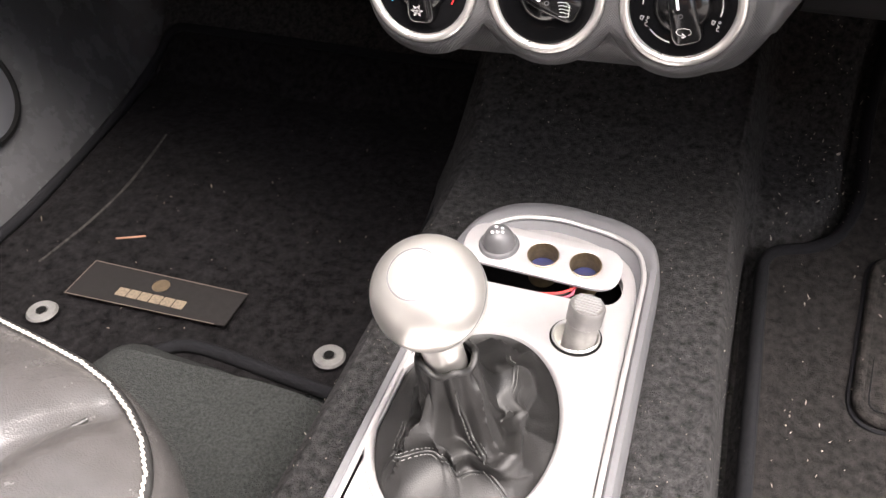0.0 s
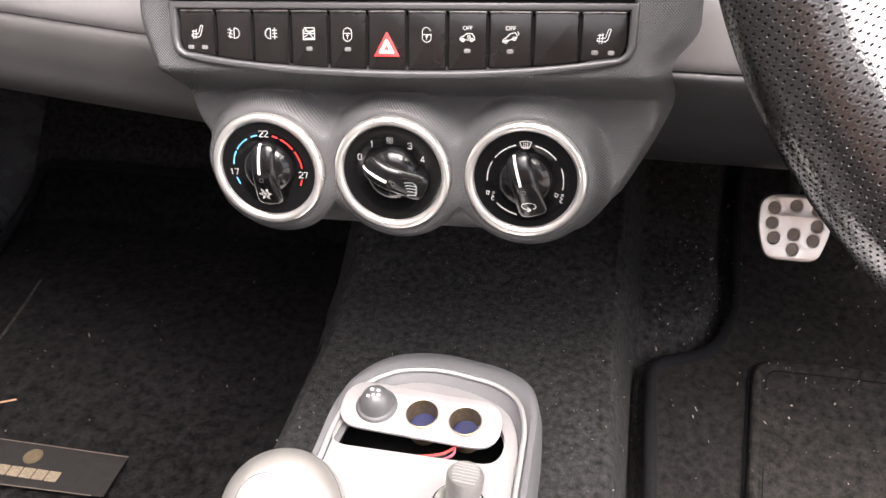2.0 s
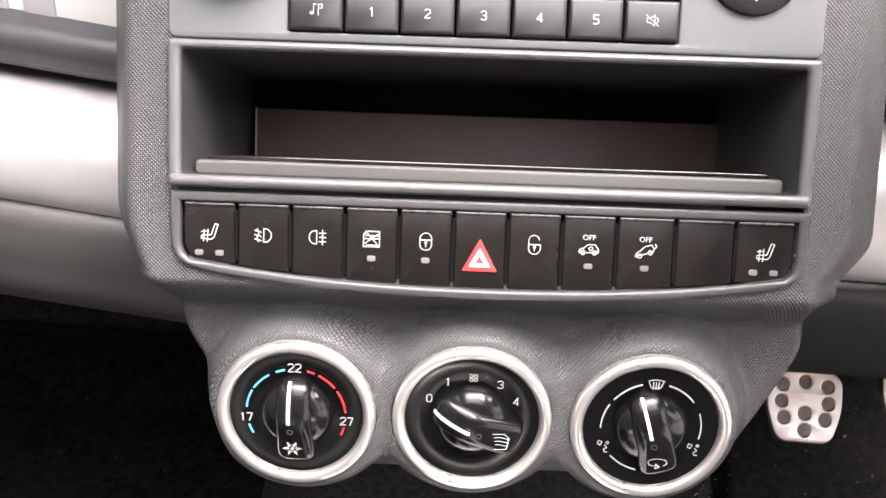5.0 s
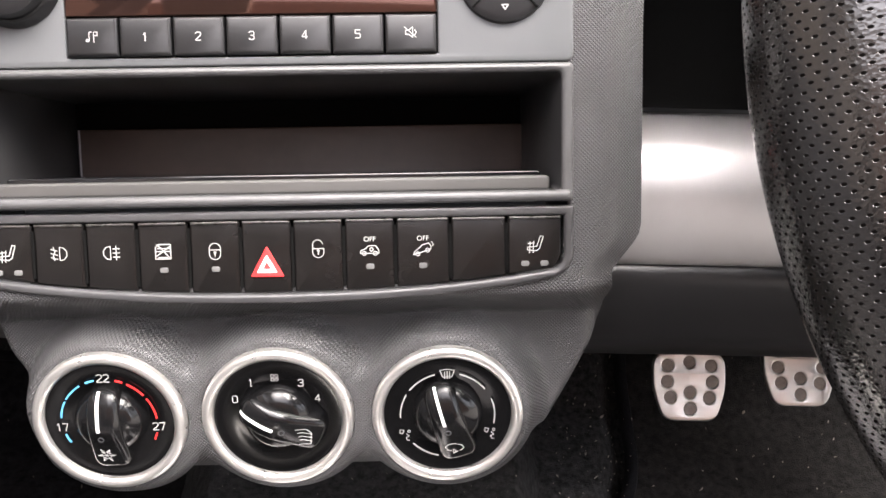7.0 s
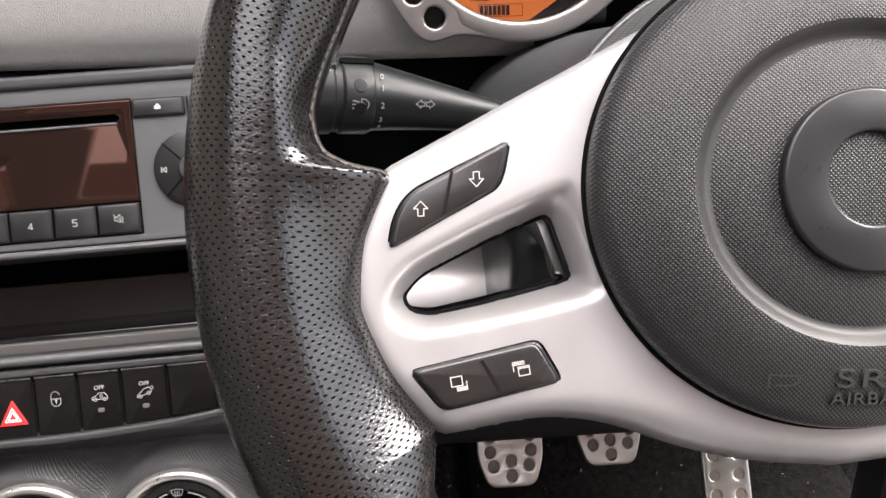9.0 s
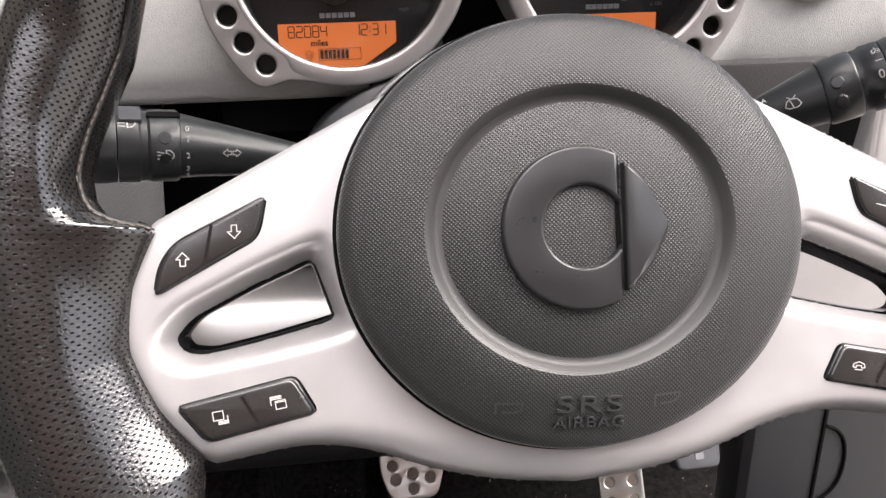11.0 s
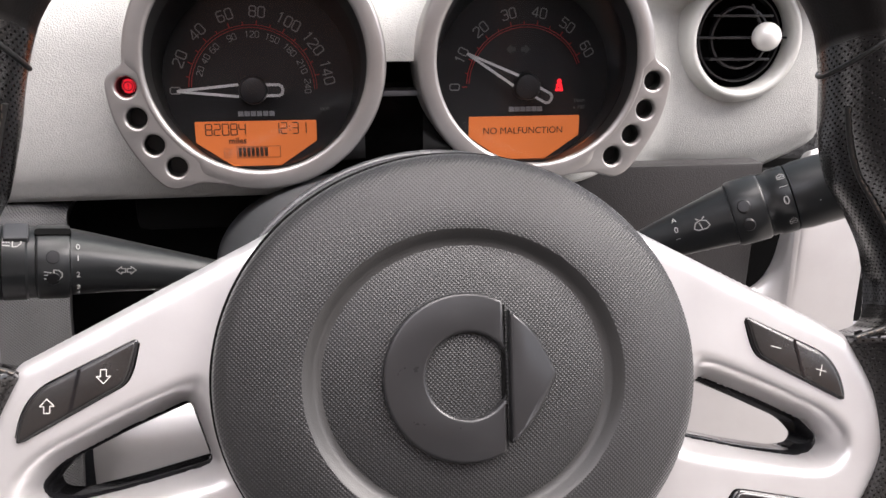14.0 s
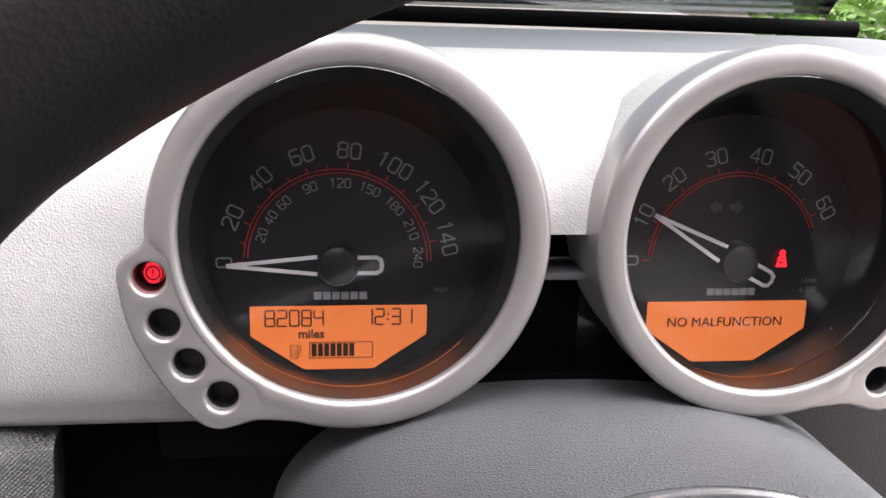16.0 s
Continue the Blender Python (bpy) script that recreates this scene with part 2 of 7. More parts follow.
def part(name, geo, material, parent=None, label="", at=None, smooth=35):
    """One mesh object, from a bmesh or a mesh, under a thing or a part."""
    data = geo if isinstance(geo, bpy.types.Mesh) else mesh_of(geo, name, smooth)
    data.name = name
    data.materials.clear()
    data.materials.append(material)
    ob = new(name, data)
    if parent is not None:
        ob.parent = parent
    if at is not None:
        ob.matrix_basis = at
    if label:
        ob["label"] = label
    return ob


def thing(name, m, label, category, group="", kind=""):
    ob = new(name)
    ob.matrix_basis = m
    ob.empty_display_size = 0.02
    return tagged(ob, label, category, group, kind)


def frame_of(origin, lean, roll=0.0, turn=0.0):
    """A pose whose x goes right, y up along a face that leans back by lean, z out towards the seats."""
    return Matrix.Translation(origin) @ pose(0, 0, 0, 0, 0, turn) @ pose(0, 0, 0, 90 - lean, 0, 0) @ pose(0, 0, 0, 0, 0, roll)


def plate(outer, holes=(), z0=0.0, z1=0.002, bevel=0.0, res=2):
    """A flat plate with holes, from z0 to z1, its edges rounded by bevel."""
    c = bpy.data.curves.new("outline", "CURVE")
    c.dimensions, c.fill_mode = "2D", "BOTH"
    c.extrude = max((z1 - z0) / 2 - bevel, 0.00001)
    c.bevel_depth, c.bevel_resolution = bevel, res
    c.offset = -bevel
    for ring in (outer, *holes):
        s = c.splines.new("POLY")
        s.points.add(len(ring) - 1)
        for q, (x, y) in zip(s.points, ring):
            q.co = (x, y, 0, 1)
        s.use_cyclic_u = True
    ob = bpy.data.objects.new("outline", c)
    data = bpy.data.meshes.new_from_object(ob)
    bpy.data.objects.remove(ob)
    data.transform(Matrix.Translation((0, 0, (z0 + z1) / 2)))
    bm = bmesh.new()
    bm.from_mesh(data)
    bmesh.ops.remove_doubles(bm, verts=bm.verts, dist=1e-6)
    bm.to_mesh(data)
    bm.free()
    return finish(data)


def tube(points, radius, cyclic=False, res=3, smooth_path=True):
    """A round cord through points."""
    c = bpy.data.curves.new("cord", "CURVE")
    c.dimensions, c.bevel_depth, c.bevel_resolution, c.use_fill_caps = "3D", radius, res, True
    c.resolution_u = 6
    s = c.splines.new("NURBS" if smooth_path and len(points) > 2 else "POLY")
    s.points.add(len(points) - 1)
    for q, co in zip(s.points, points):
        q.co = (*co, 1)
    s.use_cyclic_u = cyclic
    if s.type == "NURBS":
        s.order_u, s.use_endpoint_u = 3, True
    ob = bpy.data.objects.new("cord", c)
    data = bpy.data.meshes.new_from_object(ob)
    bpy.data.objects.remove(ob)
    return finish(data, 60)


def words(text, size, thick=0.0002, bold=0.0, spacing=1.0):
    """Lettering in the built-in font, centred on its origin."""
    c = bpy.data.curves.new("words", "FONT")
    c.body, c.size, c.align_x, c.align_y, c.extrude, c.offset = text, size, "CENTER", "CENTER", thick, bold
    c.space_character = spacing
    ob = bpy.data.objects.new("words", c)
    data = bpy.data.meshes.new_from_object(ob)
    bpy.data.objects.remove(ob)
    return data


def circle(r, n=64, cx=0.0, cy=0.0, ry=None):
    return [(cx + r * math.cos(2 * math.pi * i / n), cy + (ry or r) * math.sin(2 * math.pi * i / n)) for i in range(n)]


def rounded(points, r, n=5):
    """The outline with its corners rounded by r (one number, or one for each corner)."""
    out = []
    k = len(points)
    rs = r if isinstance(r, (list, tuple)) else [r] * k
    for i in range(k):
        a, b, c = (Vector((*points[j % k], 0)) for j in (i - 1, i, i + 1))
        u, w = (a - b), (c - b)
        d = min(rs[i], u.length * 0.49, w.length * 0.49)
        p0, p2 = b + u.normalized() * d, b + w.normalized() * d
        for s in range(n + 1):
            q = s / n
            p = p0.lerp(b, q).lerp(b.lerp(p2, q), q)
            out.append((p.x, p.y))
    return out


def box_outline(x0, y0, x1, y1, r=0.001, n=4):
    return rounded([(x0, y0), (x1, y0), (x1, y1), (x0, y1)], r, n)


def arc(r, a0, a1, n=16, cx=0.0, cy=0.0):
    """Points along an arc, by degrees anticlockwise from the right."""
    return [(cx + r * math.cos(radians(a0 + (a1 - a0) * i / n)), cy + r * math.sin(radians(a0 + (a1 - a0) * i / n))) for i in range(n + 1)]


def arc_band(r0, r1, a0, a1, n=14):
    return arc(r1, a0, a1, n) + arc(r0, a1, a0, n)


def lathe(profile, n=64, closed=False):
    """A turned body round z from (radius, height) pairs."""
    bm = bmesh.new()
    rings = []
    for r, z in profile:
        if r < 1e-6:
            rings.append([bm.verts.new((0, 0, z))])
        else:
            rings.append([bm.verts.new((r * math.cos(2 * math.pi * i / n), r * math.sin(2 * math.pi * i / n), z)) for i in range(n)])
    pairs = list(zip(rings, rings[1:])) + ([(rings[-1], rings[0])] if closed else [])
    for a, b in pairs:
        for i in range(n):
            j = (i + 1) % n
            if len(a) == 1 and len(b) == 1:
                continue
            if len(a) == 1:
                bm.faces.new((a[0], b[i], b[j]))
            elif len(b) == 1:
                bm.faces.new((a[i], a[j], b[0]))
            else:
                bm.faces.new((a[i], a[j], b[j], b[i]))
    return bm


def loft(rings, cyclic=True, caps=False, uv=None, close_ends=False):
    """A skin over rings of 3D points; cyclic round each ring."""
    bm = bmesh.new()
    vs = [[bm.verts.new(p) for p in ring] for ring in rings]
    lay = bm.loops.layers.uv.new("UVMap") if uv else None
    k = len(rings[0])
    ends = list(range(len(rings) - 1)) + ([len(rings) - 1] if close_ends else [])
    for a in ends:
        b = (a + 1) % len(rings)
        for i in range(k if cyclic else k - 1):
            j = (i + 1) % k
            f = bm.faces.new((vs[a][i], vs[a][j], vs[b][j], vs[b][i]))
            if uv:
                for lp, (ra, ci) in zip(f.loops, ((a, i), (a, i + 1), (a + 1, i + 1), (a + 1, i))):
                    lp[lay].uv = uv(ra, ci)
    if caps:
        bm.faces.new(vs[0])
        bm.faces.new(list(reversed(vs[-1])))
    return bm


def extrude_x(profile, x0, x1, thick=0.006, steps=1, closed=False):
    """A (y, z) profile drawn along x as a shell with thickness."""
    bm = bmesh.new()
    xs = [x0 + (x1 - x0) * i / steps for i in range(steps + 1)]
    vs = [[bm.verts.new((x, y, z)) for y, z in profile] for x in xs]
    k = len(profile)
    for a, b in zip(vs, vs[1:]):
        for i in range(k if closed else k - 1):
            bm.faces.new((a[i], a[(i + 1) % k], b[(i + 1) % k], b[i]))
    if closed:
        bm.faces.new(vs[0])
        bm.faces.new(list(reversed(vs[-1])))
    else:
        bmesh.ops.recalc_face_normals(bm, faces=bm.faces)
        bmesh.ops.solidify(bm, geom=bm.faces, thickness=thick)
    return bm


def smooth_line(points, n=6):
    """A rounded line through (a, b) points (Catmull-Rom)."""
    out = []
    P = [Vector((*p, 0)) for p in points]
    P = [P[0] * 2 - P[1]] + P + [P[-1] * 2 - P[-2]]
    for i in range(1, len(P) - 2):
        a, b, c, d = P[i - 1 : i + 3]
        for s in range(n):
            t = s / n
            q = 0.5 * ((2 * b) + (c - a) * t + (2 * a - 5 * b + 4 * c - d) * t * t + (3 * b - a - 3 * c + d) * t**3)
            out.append((q.x, q.y))
    out.append((P[-2].x, P[-2].y))
    return out


def solid_box(x0, x1, y0, y1, z0, z1, bevel=0.003, seg=2):
    bm = bmesh.new()
    bmesh.ops.create_cube(bm, size=1)
    bmesh.ops.scale(bm, vec=(x1 - x0, y1 - y0, z1 - z0), verts=bm.verts)
    bmesh.ops.translate(bm, vec=((x0 + x1) / 2, (y0 + y1) / 2, (z0 + z1) / 2), verts=bm.verts)
    if bevel:
        bmesh.ops.bevel(bm, geom=list(bm.edges), offset=bevel, segments=seg, profile=0.6, affect="EDGES")
    return bm


def smoothstep(a, b, x):
    t = min(1.0, max(0.0, (x - a) / (b - a)))
    return t * t * (3 - 2 * t)


def flat(x, y, z=0.0, turn=0.0):
    return pose(x, y, z, 0, 0, turn)

# ---- the car's shell, floor and surroundings ----


def quad_sheet(name, rows, material, label="", category="", thick=0.01, kind="structure"):
    """A sheet of rows of points, given thickness."""
    bm = loft(rows, cyclic=False)
    bmesh.ops.recalc_face_normals(bm, faces=bm.faces)
    bmesh.ops.solidify(bm, geom=bm.faces, thickness=thick)
    ob = part(name, bm, material)
    return tagged(ob, label, category, "", kind)


def floor_height(x, y):
    """The carpeted floor: flat on the near side, rising to the bulkhead, higher on the driver's side."""
    z = 0.012
    if x > 0.05:
        z += 0.23 * max(0.0, y - 0.46) ** 1.0
        z += 0.9 * max(0.0, y - 0.74)
    else:
        z += 0.9 * max(0.0, y - 0.80)
    return z


def tunnel_height(x, y):
    """The transmission tunnel: a broad plateau with rolled shoulders, climbing under the dashboard."""
    top = 0.135 + 0.35 * max(0.0, y - 0.60)
    shift = -0.024 * smoothstep(0.50, 0.76, y)
    left = smoothstep(-0.148 + shift, -0.088 + shift, x)
    right = 1 - smoothstep(0.126, 0.156, x)
    gully = 0.014 * math.exp(-(((x - 0.155) / 0.005) ** 2)) * (1 - smoothstep(0.60, 0.66, y))
    return floor_height(x, y) + (top - floor_height(x, y)) * left * right - gully


MAT_EDGE = rounded([(0.163, 0.20), (0.62, 0.20), (0.62, 0.90), (0.262, 0.90), (0.240, 0.79), (0.244, 0.69), (0.220, 0.628), (0.165, 0.612)], [0.02, 0.03, 0.03, 0.03, 0.03, 0.03, 0.03, 0.02], 6)


def outside(x, y, ring):
    """How far a point lies outside an outline (negative inside)."""
    best, inside = 9.0, False
    for (x0, y0), (x1, y1) in zip(ring, ring[1:] + ring[:1]):
        dx, dy = x1 - x0, y1 - y0
        t = min(1.0, max(0.0, ((x - x0) * dx + (y - y0) * dy) / max(dx * dx + dy * dy, 1e-12)))
        best = min(best, math.hypot(x - x0 - t * dx, y - y0 - t * dy))
        if (y0 > y) != (y1 > y) and x < x0 + (y - y0) * dx / dy:
            inside = not inside
    return -best if inside else best


def carpet_height(x, y):
    """The fitted carpet, thick where the mat leaves it bare and rolling down to the mat's edge."""
    z = tunnel_height(x, y)
    if x > 0.12 and y > 0.15:
        d = outside(x, y, MAT_EDGE)
        z += 0.030 * smoothstep(0.006, 0.030, d) * smoothstep(0.60, 0.64, y) * (1 - smoothstep(0.150, 0.120, x))
        if d > 0:
            z -= 0.010 * math.exp(-(((d - 0.007) / 0.006) ** 2))
    return z


ys = [-1.2 + 0.2 * i for i in range(6)] + [-0.1 + 0.02 * i for i in range(28)] + [0.46 + 0.006 * i for i in range(65)] + [0.86 + 0.02 * i for i in range(8)]
xs = [-0.66 + 0.02 * i for i in range(25)] + [-0.17 + 0.008 * i for i in range(36)] + [0.118 + 0.004 * i for i in range(40)] + [0.28 + 0.02 * i for i in range(20)]
rows = [[(x, y, carpet_height(x, y) + 0.0015 * noise.noise((x * 60, y * 60, 0))) for x in xs] for y in ys]
floor = quad_sheet("floor", rows, carpet_grey, "black fitted carpet over floor and transmission tunnel", "carpet", 0.02)


def hump(x, y):
    """The raised carpet ahead of the passenger seat."""
    e = smoothstep(-0.36, -0.29, x) * (1 - smoothstep(-0.15, -0.11, x)) * (1 - smoothstep(0.335, 0.368, y + 0.05 * (x + 0.25)))
    return 0.004 + 0.048 * e + 0.002 * noise.noise((x * 40, y * 40, 3))


rows = [[(x, y, hump(x, y)) for x in [-0.46 + 0.01 * i for i in range(36)]] for y in [-0.05 + 0.012 * i for i in range(38)]]
quad_sheet("floor_hump", rows, mat("faded_grey_carpet", (0.036, 0.038, 0.037), 0.95, 0.0, ("noise", 900, 1.0, 0.004), 0.5, 450, spec=0.1), "raised grey carpet ahead of the passenger seat", "carpet", 0.01)

shell = []
for side in (-1, 1):
    tone = dash_dark if side < 0 else grey_plastic
    if side < 0:
        d = tagged(part("door_1", solid_box(-0.72, -0.645, -1.2, 1.0, -0.05, 0.56, 0.02, 3), tone), "closed car door, dark plastic inner panel", "car door", "", "structure")
    else:
        d = tagged(part("door_2", solid_box(0.0, 0.075, -1.15, 0.0, -0.02, 0.56, 0.02, 3), tone), "car door standing open, dark plastic inner panel", "car door", "", "structure")
        d.matrix_basis = pose(0.70, 0.93, 0.03, 0, 0, 62)
        tagged(part("door_sill", solid_box(0.645, 0.70, -1.2, 1.0, -0.05, 0.085, 0.02, 3), tone), "dark door sill below the open door", "sill", "", "structure")
        tagged(part("wall_side", solid_box(0.645, 0.70, 0.72, 1.0, 0.08, 0.60, 0.02, 3), carpet), "carpeted side of the driver's footwell", "footwell side", "", "structure")
    pil = part("pillar_%d" % (1 if side < 0 else 2), tube([(0.80 * side, 1.02, 0.60), (0.76 * side, 0.72, 0.88), (0.66 * side, 0.40, 1.14)], 0.035), mid_grey)
    tagged(pil, "grey trimmed windscreen pillar", "pillar", "", "structure")
    pb = part("pillar_%d" % (3 if side < 0 else 4), solid_box(0.60 * side - 0.04, 0.60 * side + 0.04, -0.40, -0.26, 0.60, 1.12, 0.02), mid_grey)
    tagged(pb, "grey trimmed door pillar", "pillar", "", "structure")
lining = mat("pale_headlining", (0.42, 0.41, 0.39), 0.9, 0, ("noise", 500, 0.3, 0.001), 0.05, 40)
# roof out of view; its opening is sized to shape the light
roof = tagged(part("roof", plate(box_outline(-0.64, -1.25, 0.64, 0.42, 0.03), [box_outline(-0.30, -1.12, 0.48, 0.34, 0.06)], 1.12, 1.15, 0.005), lining), "unseen pale headlining round a large opening that lets sky light in", "roof lining", "", "structure")
back = tagged(part("wall_back", plate(box_outline(-0.72, -0.05, 0.72, 1.15, 0.02), [box_outline(-0.50, 0.60, 0.50, 1.08, 0.08, 6)], -0.04, 0.04, 0.006), dash_dark, at=pose(0, -1.26, 0, 90, 0, 0)), "dark trimmed rear of the cabin with the rear window opening", "cabin wall", "", "structure")
tagged(part("wall_front", solid_box(-0.72, 0.72, 1.00, 1.06, -0.05, 0.655, 0.01), carpet), "carpeted bulkhead under the dashboard", "bulkhead", "", "structure")
seal = tagged(part("trim", tube([(-0.66, 0.90, 0.678), (0.0, 0.985, 0.682), (0.66, 0.90, 0.678)], 0.007), void_black), "black rubber seal at the foot of the windscreen", "seal", "", "structure")

rows = [[(x * (0.66 - 0.06 * v), 1.0 - 0.585 * v - 0.05 * (x * x) * (1 - v), 0.690 + 0.44 * v) for x in [-1 + 0.2 * i for i in range(11)]] for v in [0.1 * i for i in range(11)]]
quad_sheet("window_1", rows, screen_glass, "green tinted windscreen sloping up from the dashboard", "windscreen", 0.004)

# outside: bonnet, ground, hedge
rows = [[(x, 1.06 + 0.9 * v, 0.716 - 0.13 * v * v - 0.035 * (abs(x) / 0.60) ** 4) for x in [-0.75 + 0.1 * i for i in range(16)]] for v in [0.1 * i for i in range(11)]]
bonnet = quad_sheet("bonnet", rows, mat("bonnet_paint", (0.42, 0.41, 0.40), 0.3, 0.3, None, 0.05, 10, coat=0.6), "grey painted car bonnet outside the windscreen", "bonnet", 0.01, "")
ground = tagged(part("ground", solid_box(-300, 300, -300, 300, -0.50, -0.42, 0), mat("paving", (0.16, 0.15, 0.14), 0.85, 0, ("noise", 30, 0.5, 0.01), 0.3, 3)), "grey paved ground outside the car", "ground", "", "structure")


def leaves(seed, count, cx, cy, cz, rx, ry, rz, size):
    """A crown of many small folded leaves inside an uneven outline."""
    rnd = random.Random(seed)
    bm = bmesh.new()
    for _ in range(count):
        while True:
            p = Vector((rnd.uniform(-1, 1), rnd.uniform(-1, 1), rnd.uniform(-1, 1)))
            if p.length < 1 + 0.25 * noise.noise(p * 2.3 + Vector((seed, 0, 0))) and p.length > 0.45:
                break
        c = Vector((cx + p.x * rx, cy + p.y * ry, cz + p.z * rz))
        q = Euler((rnd.uniform(0, 6.3), rnd.uniform(0, 6.3), rnd.uniform(0, 6.3))).to_matrix()
        s = size * rnd.uniform(0.6, 1.3)
        a, b, d, e = (bm.verts.new(c + q @ Vector(v) * s) for v in ((0, -1, 0), (0.45, 0, 0.12), (0, 1, 0), (-0.45, 0, 0.12)))
        bm.faces.new((a, b, d))
        bm.faces.new((a, d, e))
    return bm


leaf_mat = mat("hedge_leaf", (0.10, 0.20, 0.03), 0.5, 0, None, 0.5, 3)
wood = mat("bark", (0.10, 0.07, 0.05), 0.9, 0, ("noise", 60, 0.6, 0.01), 0.3, 12)
for k, (hx, hy) in enumerate(((3.5, 5.2), (4.7, 5.5), (5.9, 5.2), (7.2, 5.6))):
    hedge = thing("shrub", pose(hx, hy, -0.42), "bright green leafy shrub beyond the bonnet", "shrub", "shrubs outside")
    part("trunk", tube([(0, 0, 0), (0.03, 0.02, 0.35), (-0.02, 0.05, 0.75)], 0.04), wood, hedge)
    part("crown", leaves(k + 5, 2600, 0, 0, 0.75, 0.8, 0.55, 0.72, 0.055), leaf_mat, hedge)
tagged(part("wall_house", solid_box(-7, 7, -7.2, -7.0, -0.45, 5.0, 0.01), mat("red_brown_brick", (0.23, 0.135, 0.10), 0.9, 0, ("noise", 14, 0.6, 0.02), 0.3, 5)), "red-brown brick house wall behind the parked car", "house wall", "", "structure")
fence = thing("garden_wall", pose(0, 7.5, -0.42), "grey brown garden wall behind the shrubs", "wall")
# this side wall is out of view, added to keep left reflections dark
part("wall", solid_box(-1.7, -1.5, -14, -0.12, 0, 2.3, 0.02), mat("old_brick", (0.10, 0.085, 0.075), 0.9, 0, ("noise", 20, 0.6, 0.02), 0.35, 6), fence, "unseen side wall added to darken the left side")
part("wall", solid_box(-8, 8, -0.1, 0.1, 0, 1.3, 0.02), mat("old_brick", (0.10, 0.085, 0.075), 0.9, 0, ("noise", 20, 0.6, 0.02), 0.35, 6), fence)

# ---- dashboard ----
dashboard = thing("dashboard", Matrix.Identity(4), "two-tone dashboard with pale grained top and silver beam", "dashboard")
bm = bmesh.new()
px = [-0.64 + 0.02 * i for i in range(36)] + [0.08 + 0.0025 * i for i in range(173)] + [0.515 + 0.005 * i for i in range(18)]
prof2 = smooth_line([(0.520, 0.553), (0.472, 0.556), (0.461, 0.566), (0.457, 0.585), (0.458, 0.615), (0.465, 0.642), (0.489, 0.660), (0.54, 0.667), (0.62, 0.669)], 8)
end = lambda x: smoothstep(0.555, 0.605, x)
back = lambda x, z: 0.078 * smoothstep(0.375, 0.470, x) * (1 - 0.8 * smoothstep(0.640, 0.668, z))
rise = lambda x, z: (0.024 * smoothstep(0.515, 0.59, x) - 0.018 * smoothstep(0.40, 0.49, x)) * max(0.0, 1 - (z - 0.553) / 0.10)
vs = [[bm.verts.new((x, y + back(x, z) + 0.06 * end(x) ** 2, z + rise(x, z) + (0.62 - z) * 0.35 * end(x) ** 2)) for y, z in prof2] for x in px]
for a, b in zip(vs, vs[1:]):
    for i in range(len(prof2) - 1):
        c = (a[i].co + b[i + 1].co) / 2
        if min(math.hypot(c.x - 0.2305, c.z - 0.6220), math.hypot(c.x - 0.3595, c.z - 0.6220)) > (0.0530 if c.z > 0.64 else 0.0548) or c.y > 0.500 + back(c.x, 0.6):
            if abs(c.x - 0.295) < 0.0560 and c.z < 0.6205 and c.y < 0.50:
                continue
            if math.hypot(c.x - 0.5068, c.z - 0.6256) < 0.0330 and c.y < 0.585:
                continue
            bm.faces.new((a[i], a[i + 1], b[i + 1], b[i]))
bmesh.ops.recalc_face_normals(bm, faces=bm.faces)
bmesh.ops.solidify(bm, geom=bm.faces, thickness=0.003)
part("top_pad", bm, dash_cloth, dashboard, "pale grey grained vinyl top pad", smooth=60)
part("rear_pad", extrude_x(smooth_line([(0.615, 0.664), (0.70, 0.668), (0.85, 0.672), (0.985, 0.668)], 4), -0.64, 0.64, 0.004, 4), mat("grey_soft_vinyl", (0.20, 0.205, 0.21), 0.6, 0, ("pores", 1500, 0.3, 0.0004), 0.05, 30), dashboard, "mid grey strip below the windscreen")
# shade below the pad's overhang, painted as a black sheet
part("upper_shade", extrude_x([(0.50, 0.555), (0.505, 0.52), (0.51, 0.45)], -0.64, 0.64, 0.004), void_black, dashboard, "black sheet standing for shade under the top pad")


def sloped(bm):
    """The passenger side of the dashboard climbs gently towards the door."""
    for v in bm.verts:
        v.co.z += 0.10 * max(0.0, -0.133 - v.co.x) - 0.012
    return bm


beam = smooth_line([(0.515, 0.448), (0.488, 0.449), (0.474, 0.443), (0.464, 0.430), (0.460, 0.418), (0.460, 0.408), (0.463, 0.402), (0.470, 0.399)], 5)
part("beam", sloped(extrude_x(beam, -0.64, -0.133, 0.004, 6)), silver, dashboard, "silver painted beam on the passenger side")
part("beam", extrude_x([(y, z - 0.003 - 0.010 * smoothstep(0.432, 0.402, z)) for y, z in beam], 0.133, 0.64, 0.004, 6), silver, dashboard, "silver painted beam behind the wheel")
low = smooth_line([(0.474, 0.3995), (0.464, 0.397), (0.463, 0.388), (0.466, 0.372), (0.473, 0.354), (0.50, 0.335), (0.56, 0.320)], 5)
part("lower_panel", sloped(extrude_x(low, -0.64, -0.128, 0.004, 6)), mat("scuffed_grey_panel", (0.060, 0.0585, 0.0565), 0.5, 0.0, ("noise", 900, 0.2, 0.0003), 0.18, 18), dashboard, "scuffed grey lower panel")
part("lower_panel", extrude_x([(y, z - 0.012) for y, z in low], 0.128, 0.64, 0.004, 6), black_plastic, dashboard, "black lower panel behind the wheel")
